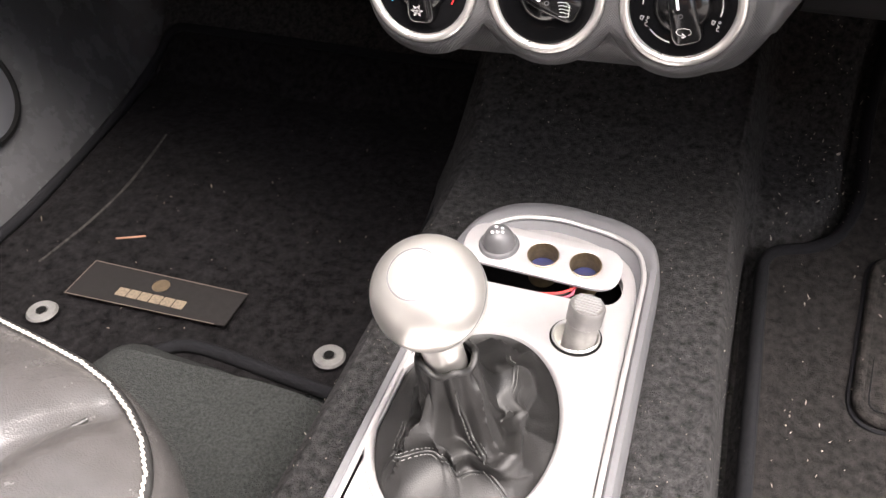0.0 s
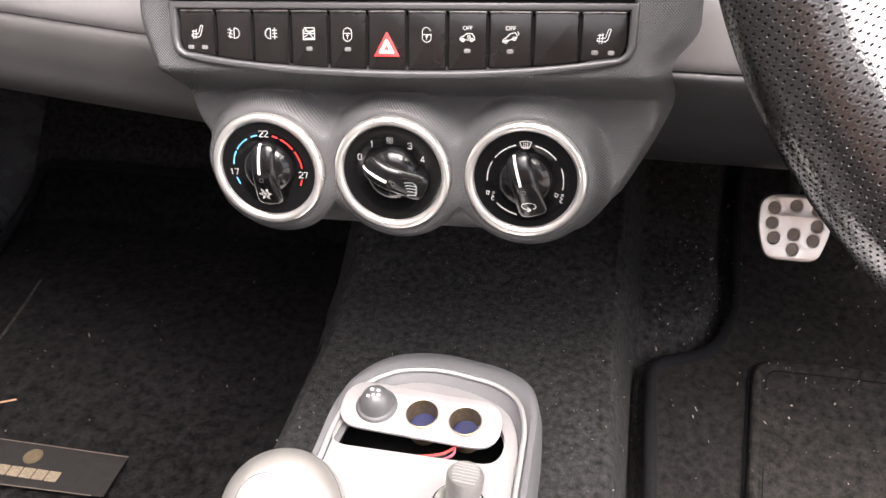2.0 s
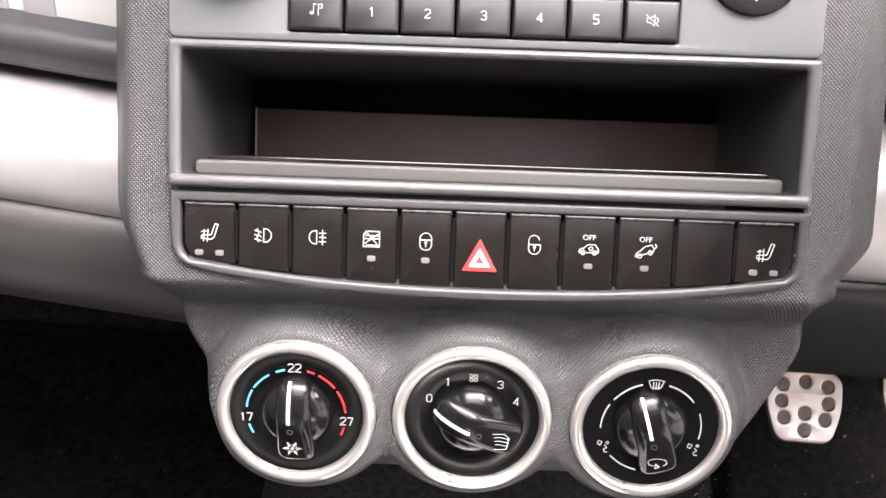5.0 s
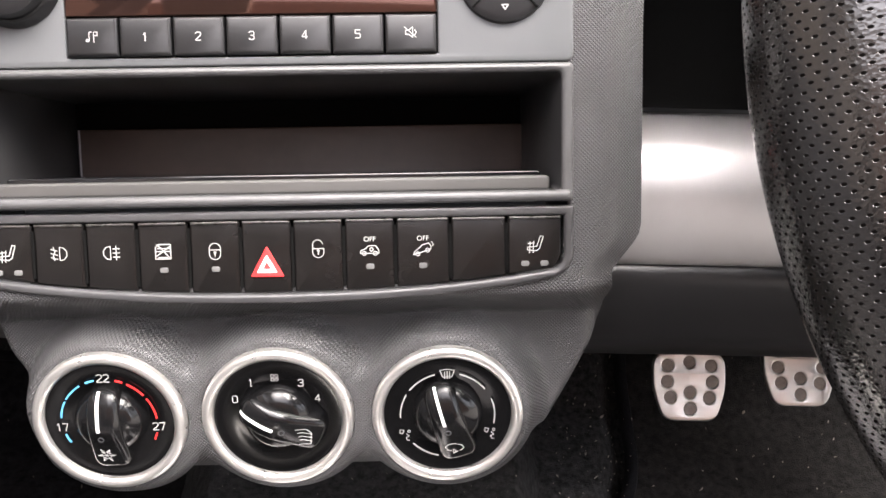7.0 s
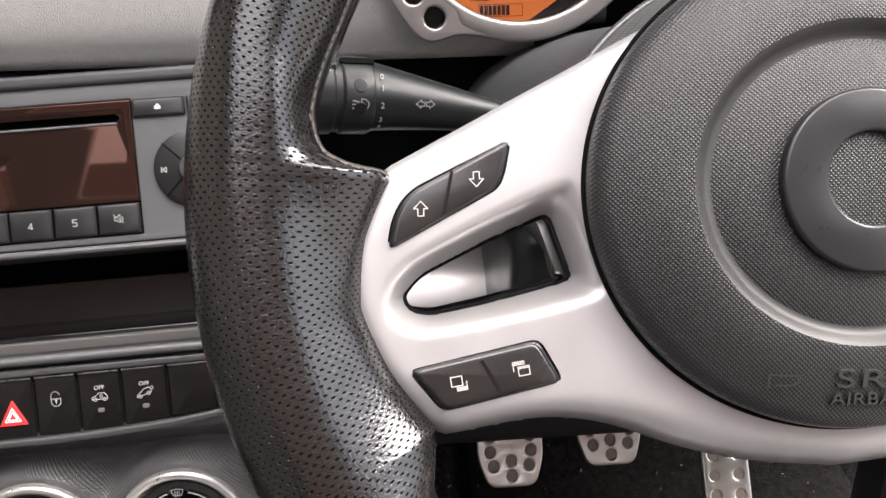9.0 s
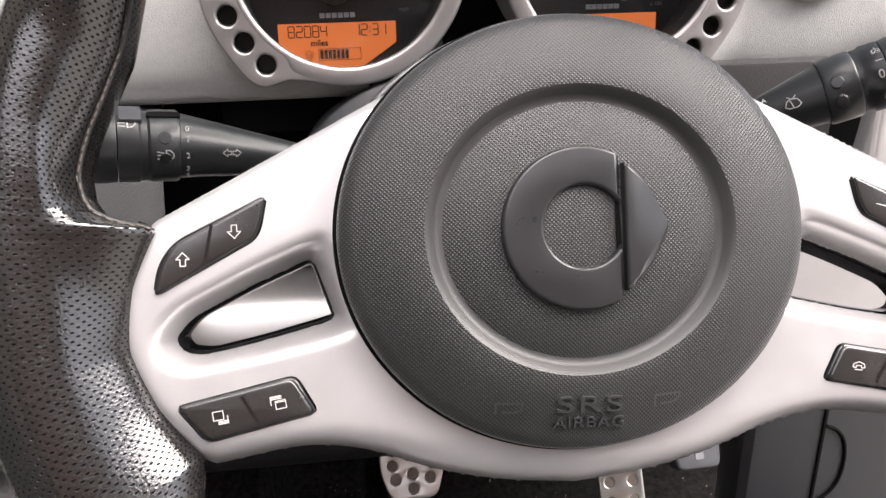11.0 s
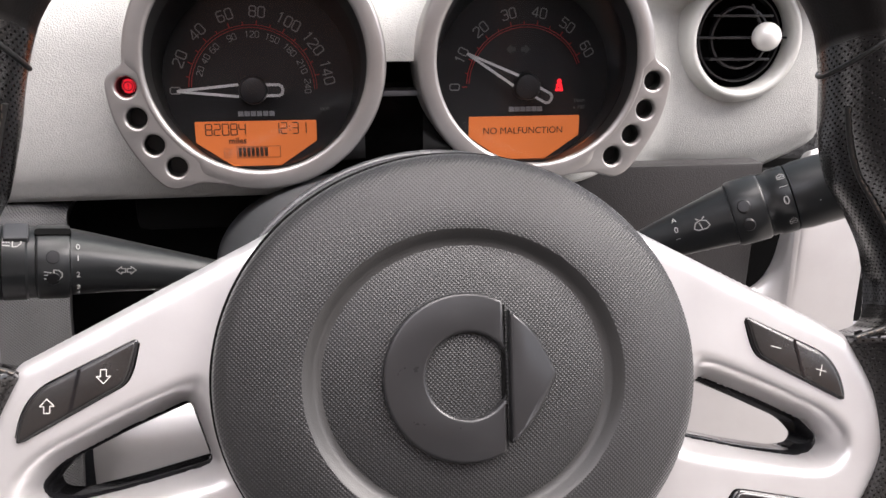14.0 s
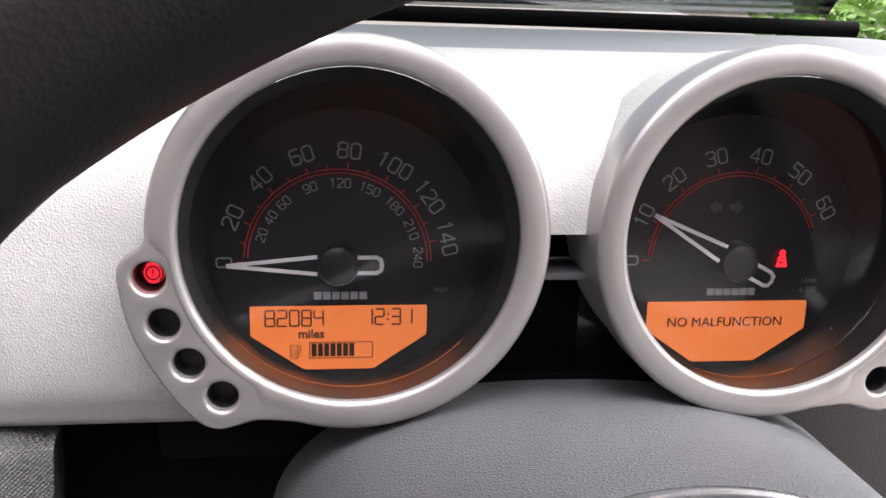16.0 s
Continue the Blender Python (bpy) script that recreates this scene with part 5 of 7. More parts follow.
part("cap_line", lathe([(0.0108, R * 0.9055), (0.0110, R * 0.9035), (0.0113, R * 0.8985)], 64), mid_grey, lever, "thin ring round the cap", at=pose(0, 0, 0, 30, -6, 0))
part("seam", lathe([(R * 1.003, 0.0004), (R * 1.004, 0.0), (R * 1.003, -0.0004)], 96), mid_grey, lever, at=pose(0, 0, 0, 40, -10, 0))
part("shaft", tube([(0, 0, -0.015), (0.004, 0.010, -0.045), (0.006, 0.018, -0.085)], 0.0098, res=6), alloy, lever, "alloy shaft")


def boot_point(a, t):
    """A point of the soft leather gaiter: a is the angle, t runs from the collar (0) to the ring (1)."""
    bx, by = SX + boot_c[0] + 0.0095, SY + boot_c[1] - 0.240
    z0, z1 = -0.104, -0.046
    c, s = math.cos(a), math.sin(a)
    swell = math.sin(math.pi * min(1.0, t * 1.02)) ** 0.9
    wob = noise.noise((1.3 * c, 1.3 * s, 1.0 + 1.1 * t))
    # flat facets pulled tight between a few sharp ridges
    tent = 0.62 - abs(math.sin(2.0 * a + 0.75 + 0.5 * t + 0.8 * wob)) ** 0.62
    small = 0.40 - abs(math.sin(3.5 * a - 1.2 * t + 1.6 * wob)) ** 0.6
    crease = abs(noise.noise((1.9 * c, 1.9 * s, 2.2 * t + 2.0))) ** 0.75
    # slack leather rolls over in a fold above the ring, deepest towards the seats
    front = smoothstep(0.75, -0.35, s)
    line = 0.66 + 0.07 * math.sin(2.3 * a + 0.6) + 0.05 * wob
    over = front * smoothstep(line - 0.17, line - 0.02, t) * (1 - smoothstep(line, line + 0.055, t))
    k = 1 + swell * (0.44 * tent + 0.14 * small - 0.36 * crease + 0.05) + 0.07 * over
    k = k if k < 1.10 else 1.10 + 0.08 * math.tanh((k - 1.10) / 0.08)
    top = 0.0138 + 0.0010 * math.cos(11 * a)
    e = 0.50 * t + 0.50 * t**2.0
    rx = (top + (boot_rx - 0.002 - top) * e) * k
    ry = (top + (boot_ry - 0.002 - top) * e) * k
    g = t**0.8
    z = z1 + (z0 - z1) * (0.35 * t + 0.65 * t**0.66) + swell * (0.012 * tent + 0.010 * noise.noise((1.7 * c, 1.7 * s, 2.6 * t + 9))) + 0.007 * over
    z = min(z, z1)
    return (0.004 + (bx - 0.004) * g + rx * c, 0.010 + (by - 0.010) * g + ry * s, max(z, z0))


part("boot", loft([[boot_point(2 * math.pi * i / 180, q / 55) for i in range(220)] for q in range(56)]), mat("boot_leather", (0.012, 0.0116, 0.0113), 0.46, 0.0, ("pores", 1500, 0.3, 0.0004), 0.25, 60, spec=0.35), lever, "creased black leather boot", smooth=60)
part("collar", tube([(0.004 + 0.0134 * math.cos(a), 0.010 + 0.0134 * math.sin(a), -0.046 + 0.0016 * math.sin(5 * a)) for a in [2 * math.pi * i / 30 for i in range(30)]], 0.0017, True), leather, lever, "gathered leather collar")
seam_paths = [[(a0 + da * q / 30, 0.06 + 0.90 * q / 30) for q in range(31)] for a0, da in ((-1.05, 0.35), (2.2, -0.2))] + [[(-2.6 + 1.7 * q / 40, 0.70 + 0.05 * math.sin(q * 0.2)) for q in range(41)], [(0.15 + 0.9 * q / 24, 0.62 - 0.06 * q / 24) for q in range(25)]]
for path in seam_paths:
    pts = [Vector(boot_point(a, t)) + Vector((0, 0, 0.0003)) for a, t in path]
    part("seam", tube([tuple(p) for p in pts], 0.0007, res=1), leather, lever, "raised leather seam")
    for p, q in zip(pts, pts[1:]):
        for side in (0.0019, -0.0019):
            off = (q - p).cross(Vector((0, 0, 1))).normalized() * side
            part("stitch", tube([tuple(p.lerp(q, 0.15) + off), tuple(p.lerp(q, 0.75) + off)], 0.0003, res=0, smooth_path=False), mat("grey_thread", (0.06, 0.06, 0.058), 0.7), lever)

# ---- steering wheel ----
WHEEL = frame_of((0.295, 0.289, 0.546), 23, -1.2)
wheel = thing("steering_wheel", WHEEL, "black perforated leather steering wheel with silver spokes", "steering wheel")


# inner radius of the rim by the angle above the horizontal: a notch where the leather meets the upper spoke
RIM_INNER = [(-90, 0.1510), (-60, 0.1500), (-40, 0.1450), (-34, 0.1405), (-31, 0.1350), (-28, 0.1312), (-20, 0.1345), (-12, 0.1370), (-4, 0.1322), (2.6, 0.1255), (3.5, 0.1260), (4.1, 0.1360), (5.2, 0.1430), (6.8, 0.1462), (9.5, 0.1480), (13.5, 0.1475), (18, 0.1458), (24, 0.1448), (32, 0.1480), (42, 0.1550), (50, 0.1570), (90, 0.1570)]


def rim_ring(a, k=48, grow=0.0):
    """The rim's section at an angle: fat at the thumbs, slimmer and nearer the seats at the top."""
    up = math.degrees(math.atan2(math.sin(a), abs(math.cos(a))))
    grip = 1 - smoothstep(24, 50, abs(up))
    high = smoothstep(22, 48, up)
    inner = float(np.interp(up, [p[0] for p in RIM_INNER], [p[1] for p in RIM_INNER]))
    if math.cos(a) > 0:
        inner += 0.0046 * smoothstep(-34, -27, up) * (1 - smoothstep(16, 32, up))
    outer = 0.1810 + 0.0060 * high
    even = float(np.mean([np.interp(up + 1.5 * i, [p[0] for p in RIM_INNER], [p[1] for p in RIM_INNER]) for i in range(-6, 7)]))
    hw, rc = (outer - even) / 2, (outer + even) / 2
    hz = 0.0165 + 0.0040 * grip + grow
    rise = 0.001 - 0.003 * grip + 0.025 * high
    wide = smoothstep(0.019, 0.026, hw)
    ring = []
    for j in range(k):
        b = 2 * math.pi * j / k
        x, s = math.cos(b), math.sin(b)
        # only the inner edge follows the notch
        r = rc + (hw + grow) * math.copysign(abs(x) ** 0.9, x) + (inner - even) * smoothstep(-0.15, -1.0, x)
        z = hz * s + rise - 0.004 * grip * (1 - x) / 2
        # the thumb rest dips between the grip and the spoke
        z -= wide * 0.0075 * smoothstep(0.35, -0.75, x) * max(0.0, s)
        ring.append((r * math.cos(a), r * math.sin(a), z))
    return ring


def rim_angles():
    """Angles round the rim, close together at the notches."""
    ups = [-90 + 1.0 * i for i in range(56)] + [-34 + 0.4 * i for i in range(20)] + [-26 + 1.0 * i for i in range(27)] + [1.2 + 0.2 * i for i in range(36)] + [8.5 + 0.8 * i for i in range(102)]
    right = [radians(u) for u in ups if u < 90]
    return right + [math.pi - a for a in reversed(right)][: len(right) - 1]


def rim_mesh():
    ang, k = rim_angles(), 48
    rings = [rim_ring(a, k) for a in ang]
    ring_at = ang + [ang[0] + 2 * math.pi]
    return loft(rings, close_ends=True, uv=lambda r, c: (0.165 * ring_at[r], 0.120 * c / k))


part("rim", rim_mesh(), rim_leather, wheel, "worn black perforated leather rim", smooth=80)
for a in (37.5, 142.5, -52, -128):
    part("seam", tube(rim_ring(radians(a), 44, 0.0001), 0.0008, True, 2), leather, wheel, "leather seam round the rim")
fray = mat("frayed_thread", (0.10, 0.082, 0.066), 0.7)
for sgn in (-1, 1):
    # stitched edge along the inside of the rim, down into the notch above the spoke
    path = []
    for u in [3.3, 3.6, 3.9, 4.2, 4.7, 5.3, 6.2, 7.5, 9.5, 12, 15, 18, 21, 25, 29, 33]:
        ring = rim_ring(radians(u) if sgn > 0 else math.pi - radians(u), 48, 0.0002)
        path.append(Vector(ring[21]))
    part("stitched_edge", tube([tuple(p) for p in path], 0.0009, res=2), leather, wheel, "stitched inner edge of the leather")
    rnd = random.Random(11 + sgn)
    for p, q in zip(path, path[1:]):
        n = max(1, int((q - p).length / 0.0022))
        for k in range(n):
            off = Vector((rnd.uniform(-0.0002, 0.0002), rnd.uniform(-0.0002, 0.0002), 0.0008))
            part("stitch", tube([tuple(p.lerp(q, (k + 0.1) / n) + off), tuple(p.lerp(q, (k + 0.75) / n) + off + Vector((rnd.uniform(-0.0002, 0.0002), 0, 0)))], 0.0003, res=0, smooth_path=False), fray, wheel)
half = [(0.0, -0.0790), (0.026, -0.0765), (0.048, -0.0710), (0.066, -0.0635), (0.085, -0.0605), (0.1145, -0.0655), (0.128, -0.0500), (0.1385, -0.0280), (0.1370, -0.0110), (0.1285, 0.0090), (0.066, 0.0415), (0.040, 0.055)]
outline = rounded(half[:5] + half[5:], [0.0001, 0.02, 0.02, 0.02, 0.012, 0.004, 0.012, 0.012, 0.012, 0.003, 0.004, 0.0001], 4)
right_side = [p for k, p in enumerate(outline) if k == 0 or math.dist(p, outline[k - 1]) > 0.0003]
full = [(x + 0.0048 * smoothstep(0.118, 0.138, x), y) for x, y in right_side] + [(-x, y) for x, y in reversed(right_side) if x > 0.001]
hole_r = rounded([(0.0812, -0.0032), (0.1005, -0.0112), (0.1190, -0.0202), (0.1240, -0.0262), (0.1220, -0.0306), (0.1155, -0.0318), (0.0985, -0.0286), (0.0745, -0.0228)], [0.003, 0.006, 0.005, 0.003, 0.003, 0.003, 0.006, 0.003], 5)
flare_r = rounded([(0.0760, 0.0056), (0.0960, -0.0024), (0.1215, -0.0150), (0.1288, -0.0232), (0.1280, -0.0315), (0.1205, -0.0358), (0.0915, -0.0318), (0.0675, -0.0268)], [0.003, 0.01, 0.008, 0.005, 0.006, 0.006, 0.01, 0.003], 5)
hole_l = [(-x, y) for x, y in reversed(hole_r)]
up_sw = rounded([(0.0930, 0.0168), (0.1215, 0.0032), (0.1262, -0.0035), (0.1280, -0.0135), (0.0968, 0.0030), (0.0950, 0.0070)], [0.0022, 0.004, 0.004, 0.0024, 0.003, 0.003], 4)
lo_sw = rounded([(0.0868, -0.0380), (0.1232, -0.0455), (0.1140, -0.0572), (0.0802, -0.0500)], 0.0025, 3)
mirror = lambda p: [(-x, y) for x, y in reversed(p)]


def grown(poly, d):
    """The outline pushed outwards by d."""
    n, out = len(poly), []
    area = sum(x0 * y1 - x1 * y0 for (x0, y0), (x1, y1) in zip(poly, poly[1:] + poly[:1]))
    s = 1 if area > 0 else -1
    for i in range(n):
        (x0, y0), (x1, y1) = poly[i - 2], poly[(i + 2) % n]
        l = max(math.hypot(x1 - x0, y1 - y0), 1e-9)
        out.append((poly[i][0] + s * d * (y1 - y0) / l, poly[i][1] - s * d * (x1 - x0) / l))
    return out


def edge_distance(P, poly):
    """For points P: the distance to an outline (positive inside) and the nearest point on it."""
    A = np.array(poly)
    B = np.roll(A, -1, 0)
    best = np.full(len(P), 9.0)
    near = np.zeros_like(P)
    inside = np.zeros(len(P), bool)
    for (x0, y0), (x1, y1) in zip(A, B):
        d = np.array((x1 - x0, y1 - y0))
        k = np.clip(((P - (x0, y0)) @ d) / max(d @ d, 1e-14), 0, 1)
        q = np.array((x0, y0)) + k[:, None] * d
        l = np.hypot(*(P - q).T)
        hit = l < best
        best[hit], near[hit] = l[hit], q[hit]
        if y1 != y0:
            inside ^= ((y0 > P[:, 1]) != (y1 > P[:, 1])) & (P[:, 0] < x0 + (P[:, 1] - y0) * d[0] / d[1])
    return np.where(inside, best, -best), near


def relief_sheet(outer, holes, height, cell=0.0011, skirt=0.015, skip=None):
    """A modelled sheet inside an outline, with holes: its height comes from height(points); its edges turn down."""
    A = np.array(outer)
    (x0, y0), (x1, y1) = A.min(0) - cell, A.max(0) + cell
    nx, ny = int((x1 - x0) / cell) + 2, int((y1 - y0) / cell) + 2
    X, Y = np.meshgrid(x0 + cell * np.arange(nx), y0 + cell * np.arange(ny), indexing="ij")
    P = np.stack([X.ravel(), Y.ravel()], 1)
    ok = np.ones(len(P), bool)
    for poly, sign in [(outer, 1)] + [(h, -1) for h in holes]:
        d, near = edge_distance(P, poly)
        d = d * sign
        snap = (d < 0.42 * cell) & (d > -0.72 * cell)
        P[snap] = near[snap]
        ok &= (d > 0) | snap
    if skip is not None:
        ok &= ~skip(P)
    Z = height(P)
    bm = bmesh.new()
    vs = [bm.verts.new((p[0], p[1], z)) if good else None for p, z, good in zip(P, Z, ok)]
    for i in range(nx - 1):
        for j in range(ny - 1):
            ring = [vs[i * ny + j], vs[(i + 1) * ny + j], vs[(i + 1) * ny + j + 1], vs[i * ny + j + 1]]
            ring = [v for v in ring if v is not None]
            if len(ring) >= 3:
                bm.faces.new(ring)
    bmesh.ops.remove_doubles(bm, verts=bm.verts, dist=0.00012)
    inner = [v for v in bm.verts if not v.is_boundary]
    for _ in range(3):
        bmesh.ops.smooth_vert(bm, verts=inner, factor=0.5, use_axis_x=False, use_axis_y=False, use_axis_z=True)
    rim = [ed for ed in bm.edges if ed.is_boundary]
    made = bmesh.ops.extrude_edge_only(bm, edges=rim)["geom"]
    for v in made:
        if isinstance(v, bmesh.types.BMVert):
            v.co.z = min(v.co.z, -skirt)
    loose = [v for v in bm.verts if not v.link_faces]
    bmesh.ops.delete(bm, geom=loose, context="VERTS")
    return bm


def spoke_height(P):
    """Rounded outer edges and broad scooped slopes down into the two openings."""
    d, _ = edge_distance(P, full)
    R = 0.0050 + 0.0075 * np.clip((-0.046 - P[:, 1]) / 0.018, 0, 1)
    u = np.clip(1 - d / R, 0, 1)
    z = -0.72 * R * (1 - np.sqrt(np.clip(1 - u * u, 0, 1)))
    Q = np.abs(P * (1, 0)) + P * (0, 1)
    dh, _ = edge_distance(Q, hole_r)
    df, _ = edge_distance(Q, flare_r)
    s = np.clip(-dh, 0, None) / np.maximum(np.clip(-dh, 0, None) + np.clip(df, 0, None), 1e-6)
    z -= np.where(df > 0, 0.0120 * (1 - s) ** 1.5, 0)
    return z


under_hub = lambda P: (P[:, 0] / 0.0690) ** 2 + ((P[:, 1] - 0.0017) / 0.0625) ** 2 < 1
part("spoke_trim", relief_sheet(full, [hole_r, hole_l, up_sw, lo_sw, mirror(up_sw), mirror(lo_sw)], spoke_height, skip=under_hub), silver, wheel, "satin silver spoke trim", smooth=50)
for sgn, hole in ((1, hole_r), (-1, hole_l)):
    rings = [[(x, y, z) for x, y in grown(hole, d)] for d, z in ((0.0004, -0.0112), (-0.0004, -0.0120), (-0.0011, -0.0160), (-0.0012, -0.0260))]
    part("spoke_well", loft(rings), gloss_black, wheel, "gloss black inner frame of the opening", smooth=60)


key_black = mat("satin_key", (0.015, 0.014, 0.0135), 0.26, 0, ("noise", 2500, 0.1, 0.0002), 0.15, 50, spec=0.9)


def clip_half(poly, a, b, keep):
    """The part of a convex outline on one side of the line a-b."""
    out = []
    side = lambda p: ((b[0] - a[0]) * (p[1] - a[1]) - (b[1] - a[1]) * (p[0] - a[0])) * keep
    for i in range(len(poly)):
        p, q = poly[i], poly[(i + 1) % len(poly)]
        sp, sq = side(p), side(q)
        if sp >= 0:
            out.append(p)
        if sp * sq < 0:
            t = sp / (sp - sq)
            out.append((p[0] + (q[0] - p[0]) * t, p[1] + (q[1] - p[1]) * t))
    return out


def shrink(poly, d):
    cx, cy = sum(p[0] for p in poly) / len(poly), sum(p[1] for p in poly) / len(poly)
    return [(x + (cx - x) * d / max(math.hypot(cx - x, cy - y), 1e-6), y + (cy - y) * d / max(math.hypot(cx - x, cy - y), 1e-6)) for x, y in poly]


def centroid(poly):
    a = cx = cy = 0.0
    for (x0, y0), (x1, y1) in zip(poly, poly[1:] + poly[:1]):
        w = x0 * y1 - x1 * y0
        a, cx, cy = a + w, cx + (x0 + x1) * w, cy + (y0 + y1) * w
    return cx / (3 * a), cy / (3 * a)


for sgn in (1, -1):
    for base, cut, names in ((up_sw, ((0.1090, 0.0115), (0.1130, -0.0075)), ("minus", "plus") if sgn > 0 else ("arrow_down", "arrow_up")), (lo_sw, ((0.1045, -0.0410), (0.0968, -0.0540)), ("phone_down", "phone") if sgn > 0 else ("page_back", "page"))):
        poly = base if sgn > 0 else mirror(base)
        a, b = ((x * sgn, y) for x, y in cut)
        sw = part("switch", plate(shrink(poly, 0.0002), (), -0.008, -0.0008, 0.0004), void_black, wheel, "black steering wheel switch")
        part("key_skirt", plate(shrink(poly, 0.0007), (), -0.004, 0.0009, 0.0008, 3), gloss_black, sw, "shiny black edge")
        key = part("key", plate(shrink(poly, 0.0016), (), -0.002, 0.0016, 0.0008, 3), key_black, sw)
        for keep in (-1, 1):
            cx, cy = centroid(clip_half(shrink(poly, 0.0006), a, b, keep))
            inner_half = abs(cx) < abs((a[0] + b[0]) / 2)
            icon(names[0] if inner_half else names[1], key, cx, cy, 0.0017, 0.00080, key_print, -8 * sgn if base is lo_sw else -16 * sgn if names[0] in ("minus",) else 0)
        a, b = Vector(a), Vector(b)
        part("divider", strokes([[tuple(a.lerp(b, 0.20)), tuple(a.lerp(b, 0.80))]], 0.0009, 0.0, 0.0018), gloss_black, sw)

hub_profile = [(0.0724, -0.016), (0.0732, -0.004), (0.0730, 0.0050), (0.0718, 0.0078), (0.0680, 0.0098), (0.0560, 0.0128), (0.0490, 0.0139), (0.0474, 0.0138), (0.0462, 0.0132), (0.0448, 0.0116), (0.0434, 0.0107), (0.0420, 0.0107), (0.0395, 0.0114), (0.033, 0.0128), (0.020, 0.0140), (0.0, 0.0145)]


def hub_piece(profile):
    bm = lathe(profile, 128)
    bmesh.ops.transform(bm, matrix=Matrix.Translation((0, 0.0017, 0)) @ Matrix.Diagonal((1, 0.917, 1, 1)), verts=bm.verts)
    for v in bm.verts:
        v.co.z += 0.0004 * noise.noise((v.co.x * 25, v.co.y * 25, 4))
    return bm


airbag = part("airbag_cover", hub_piece(hub_profile[:8]), airbag_mat, wheel, "dimpled black airbag cover", smooth=60)
part("ring_groove", hub_piece(hub_profile[7:12]), mat("smooth_groove", (0.026, 0.0255, 0.025), 0.42, 0, ("noise", 1800, 0.15, 0.0003), 0.1, 60), airbag, "smooth groove round the emblem", smooth=60)
part("emblem_field", hub_piece(hub_profile[11:]), airbag_mat, airbag, smooth=60)
part("hub_gap", tube([(0.0736 * math.cos(radians(3 * i)), 0.0017 + 0.0736 * 0.917 * math.sin(radians(3 * i)), 0.0004) for i in range(120)], 0.0007, True, 2), void_black, wheel, "dark gap round the airbag cover")
hub = lathe([(0.0660, -0.006), (0.0690, -0.010), (0.0740, -0.021), (0.0778, -0.032), (0.0786, -0.036), (0.0776, -0.039), (0.0700, -0.040)], 96)
bmesh.ops.transform(hub, matrix=Matrix.Diagonal((0.99, 0.965, 1, 1)), verts=hub.verts)
part("rolled_lip", tube([(0.0780 * math.cos(radians(3 * i)), 0.0758 * math.sin(radians(3 * i)), -0.0350) for i in range(120)], 0.0016, True, 3), mat("smooth_grey_lip", (0.07, 0.07, 0.073), 0.26, 0.0, None, 0.05, 60, spec=0.9), wheel, "smooth shiny lip behind the hub", smooth=60)
part("back_cover", hub, mat("dimpled_grey_plastic", (0.115, 0.115, 0.115), 0.34, 0.0, ("dots", 840, 0.35, 0.0005), 0.08, 25, spec=0.6), wheel, "dimpled black cover behind the hub", smooth=50)
EY = 0.0025
badge = mat("smooth_black_badge", (0.018, 0.018, 0.019), 0.30, 0, ("noise", 900, 0.05, 0.0002), 0.1, 40)
c_shape = arc(0.0243, 63, 297, 60, -0.0006, EY - 0.0005) + arc(0.0123, 332, 28, 40, -0.0002, EY)
part("emblem_ring", plate(c_shape, (), 0.0118, 0.0166, 0.0011, 3), badge, airbag, "plain dark grey open ring", smooth=50)
wedge = rounded([(0.0120, 0.0213), (0.0198, 0.0146), (0.0266, 0.0019), (0.0198, -0.0102), (0.0116, -0.0175)], [0.001, 0.010, 0.0018, 0.010, 0.001], 5)
flatwedge = plate(wedge, (), 0.0118, 0.0166, 0.0011, 3)
for v in flatwedge.vertices:
    # the wedge rises from its back edge and falls away to the tip
    if v.co.z > 0.013:
        v.co.z += 0.0012 - 0.0030 * smoothstep(0.013, 0.027, v.co.x)
part("emblem_wedge", flatwedge, badge, airbag, "plain dark grey wedge", smooth=50)
part("emblem_gap", plate(rounded([(0.0098, 0.0222), (0.0112, 0.0226), (0.0110, -0.0186), (0.0096, -0.0182)], 0.0002, 2), (), 0.0128, 0.0150, 0.0002), void_black, airbag)
emboss = mat("embossed_black", (0.026, 0.026, 0.027), 0.30, spec=0.7)
part("lettering", words("SRS", 0.0072, 0.0005, 0.0, 1.1), emboss, airbag, at=pose(-0.0003, -0.0506, 0.0128, 14, 0, -2) @ Matrix.Diagonal((1.80, 1, 1, 1)))
part("lettering", words("AIRBAG", 0.0048, 0.0005, 0.0, 1.08), emboss, airbag, at=pose(-0.0005, -0.0560, 0.0115, 14, 0, -2) @ Matrix.Diagonal((1.25, 1, 1, 1)))
for sgn in (-1, 1):
    part("horn_mark", strokes(scaled([[(-4, 1.6), (4, 1.6)], [(-4, -1.8), (-4, 1.6)], [(-2, -1.2), (1.5, -1.2), (3.6, -0.4), (4, 1.6)]], 0.001), 0.0006, 0, 0.0005), emboss, airbag, at=pose(0.0240 * sgn - 0.0008, -0.0500, 0.0131, 13, 5 * sgn, 4 * sgn))
for sgn in (-1, 1):
    # stitched seam where the rim leather meets the spoke
    pts = [(0.1300, 0.0095), (0.1388, -0.0100), (0.1402, -0.0280), (0.1300, -0.0500), (0.1165, -0.0670)]
    part("edge_gap", tube([((x + 0.0046 * (sgn > 0)) * sgn, y, -0.0015) for x, y in pts], 0.0014, res=2), void_black, wheel)

# ---- column, stalks, instruments ----
column = thing("steering_column", pose(0.295, 0.30, 0.53), "dark grey steering column shroud behind the wheel", "column shroud")
rings = []
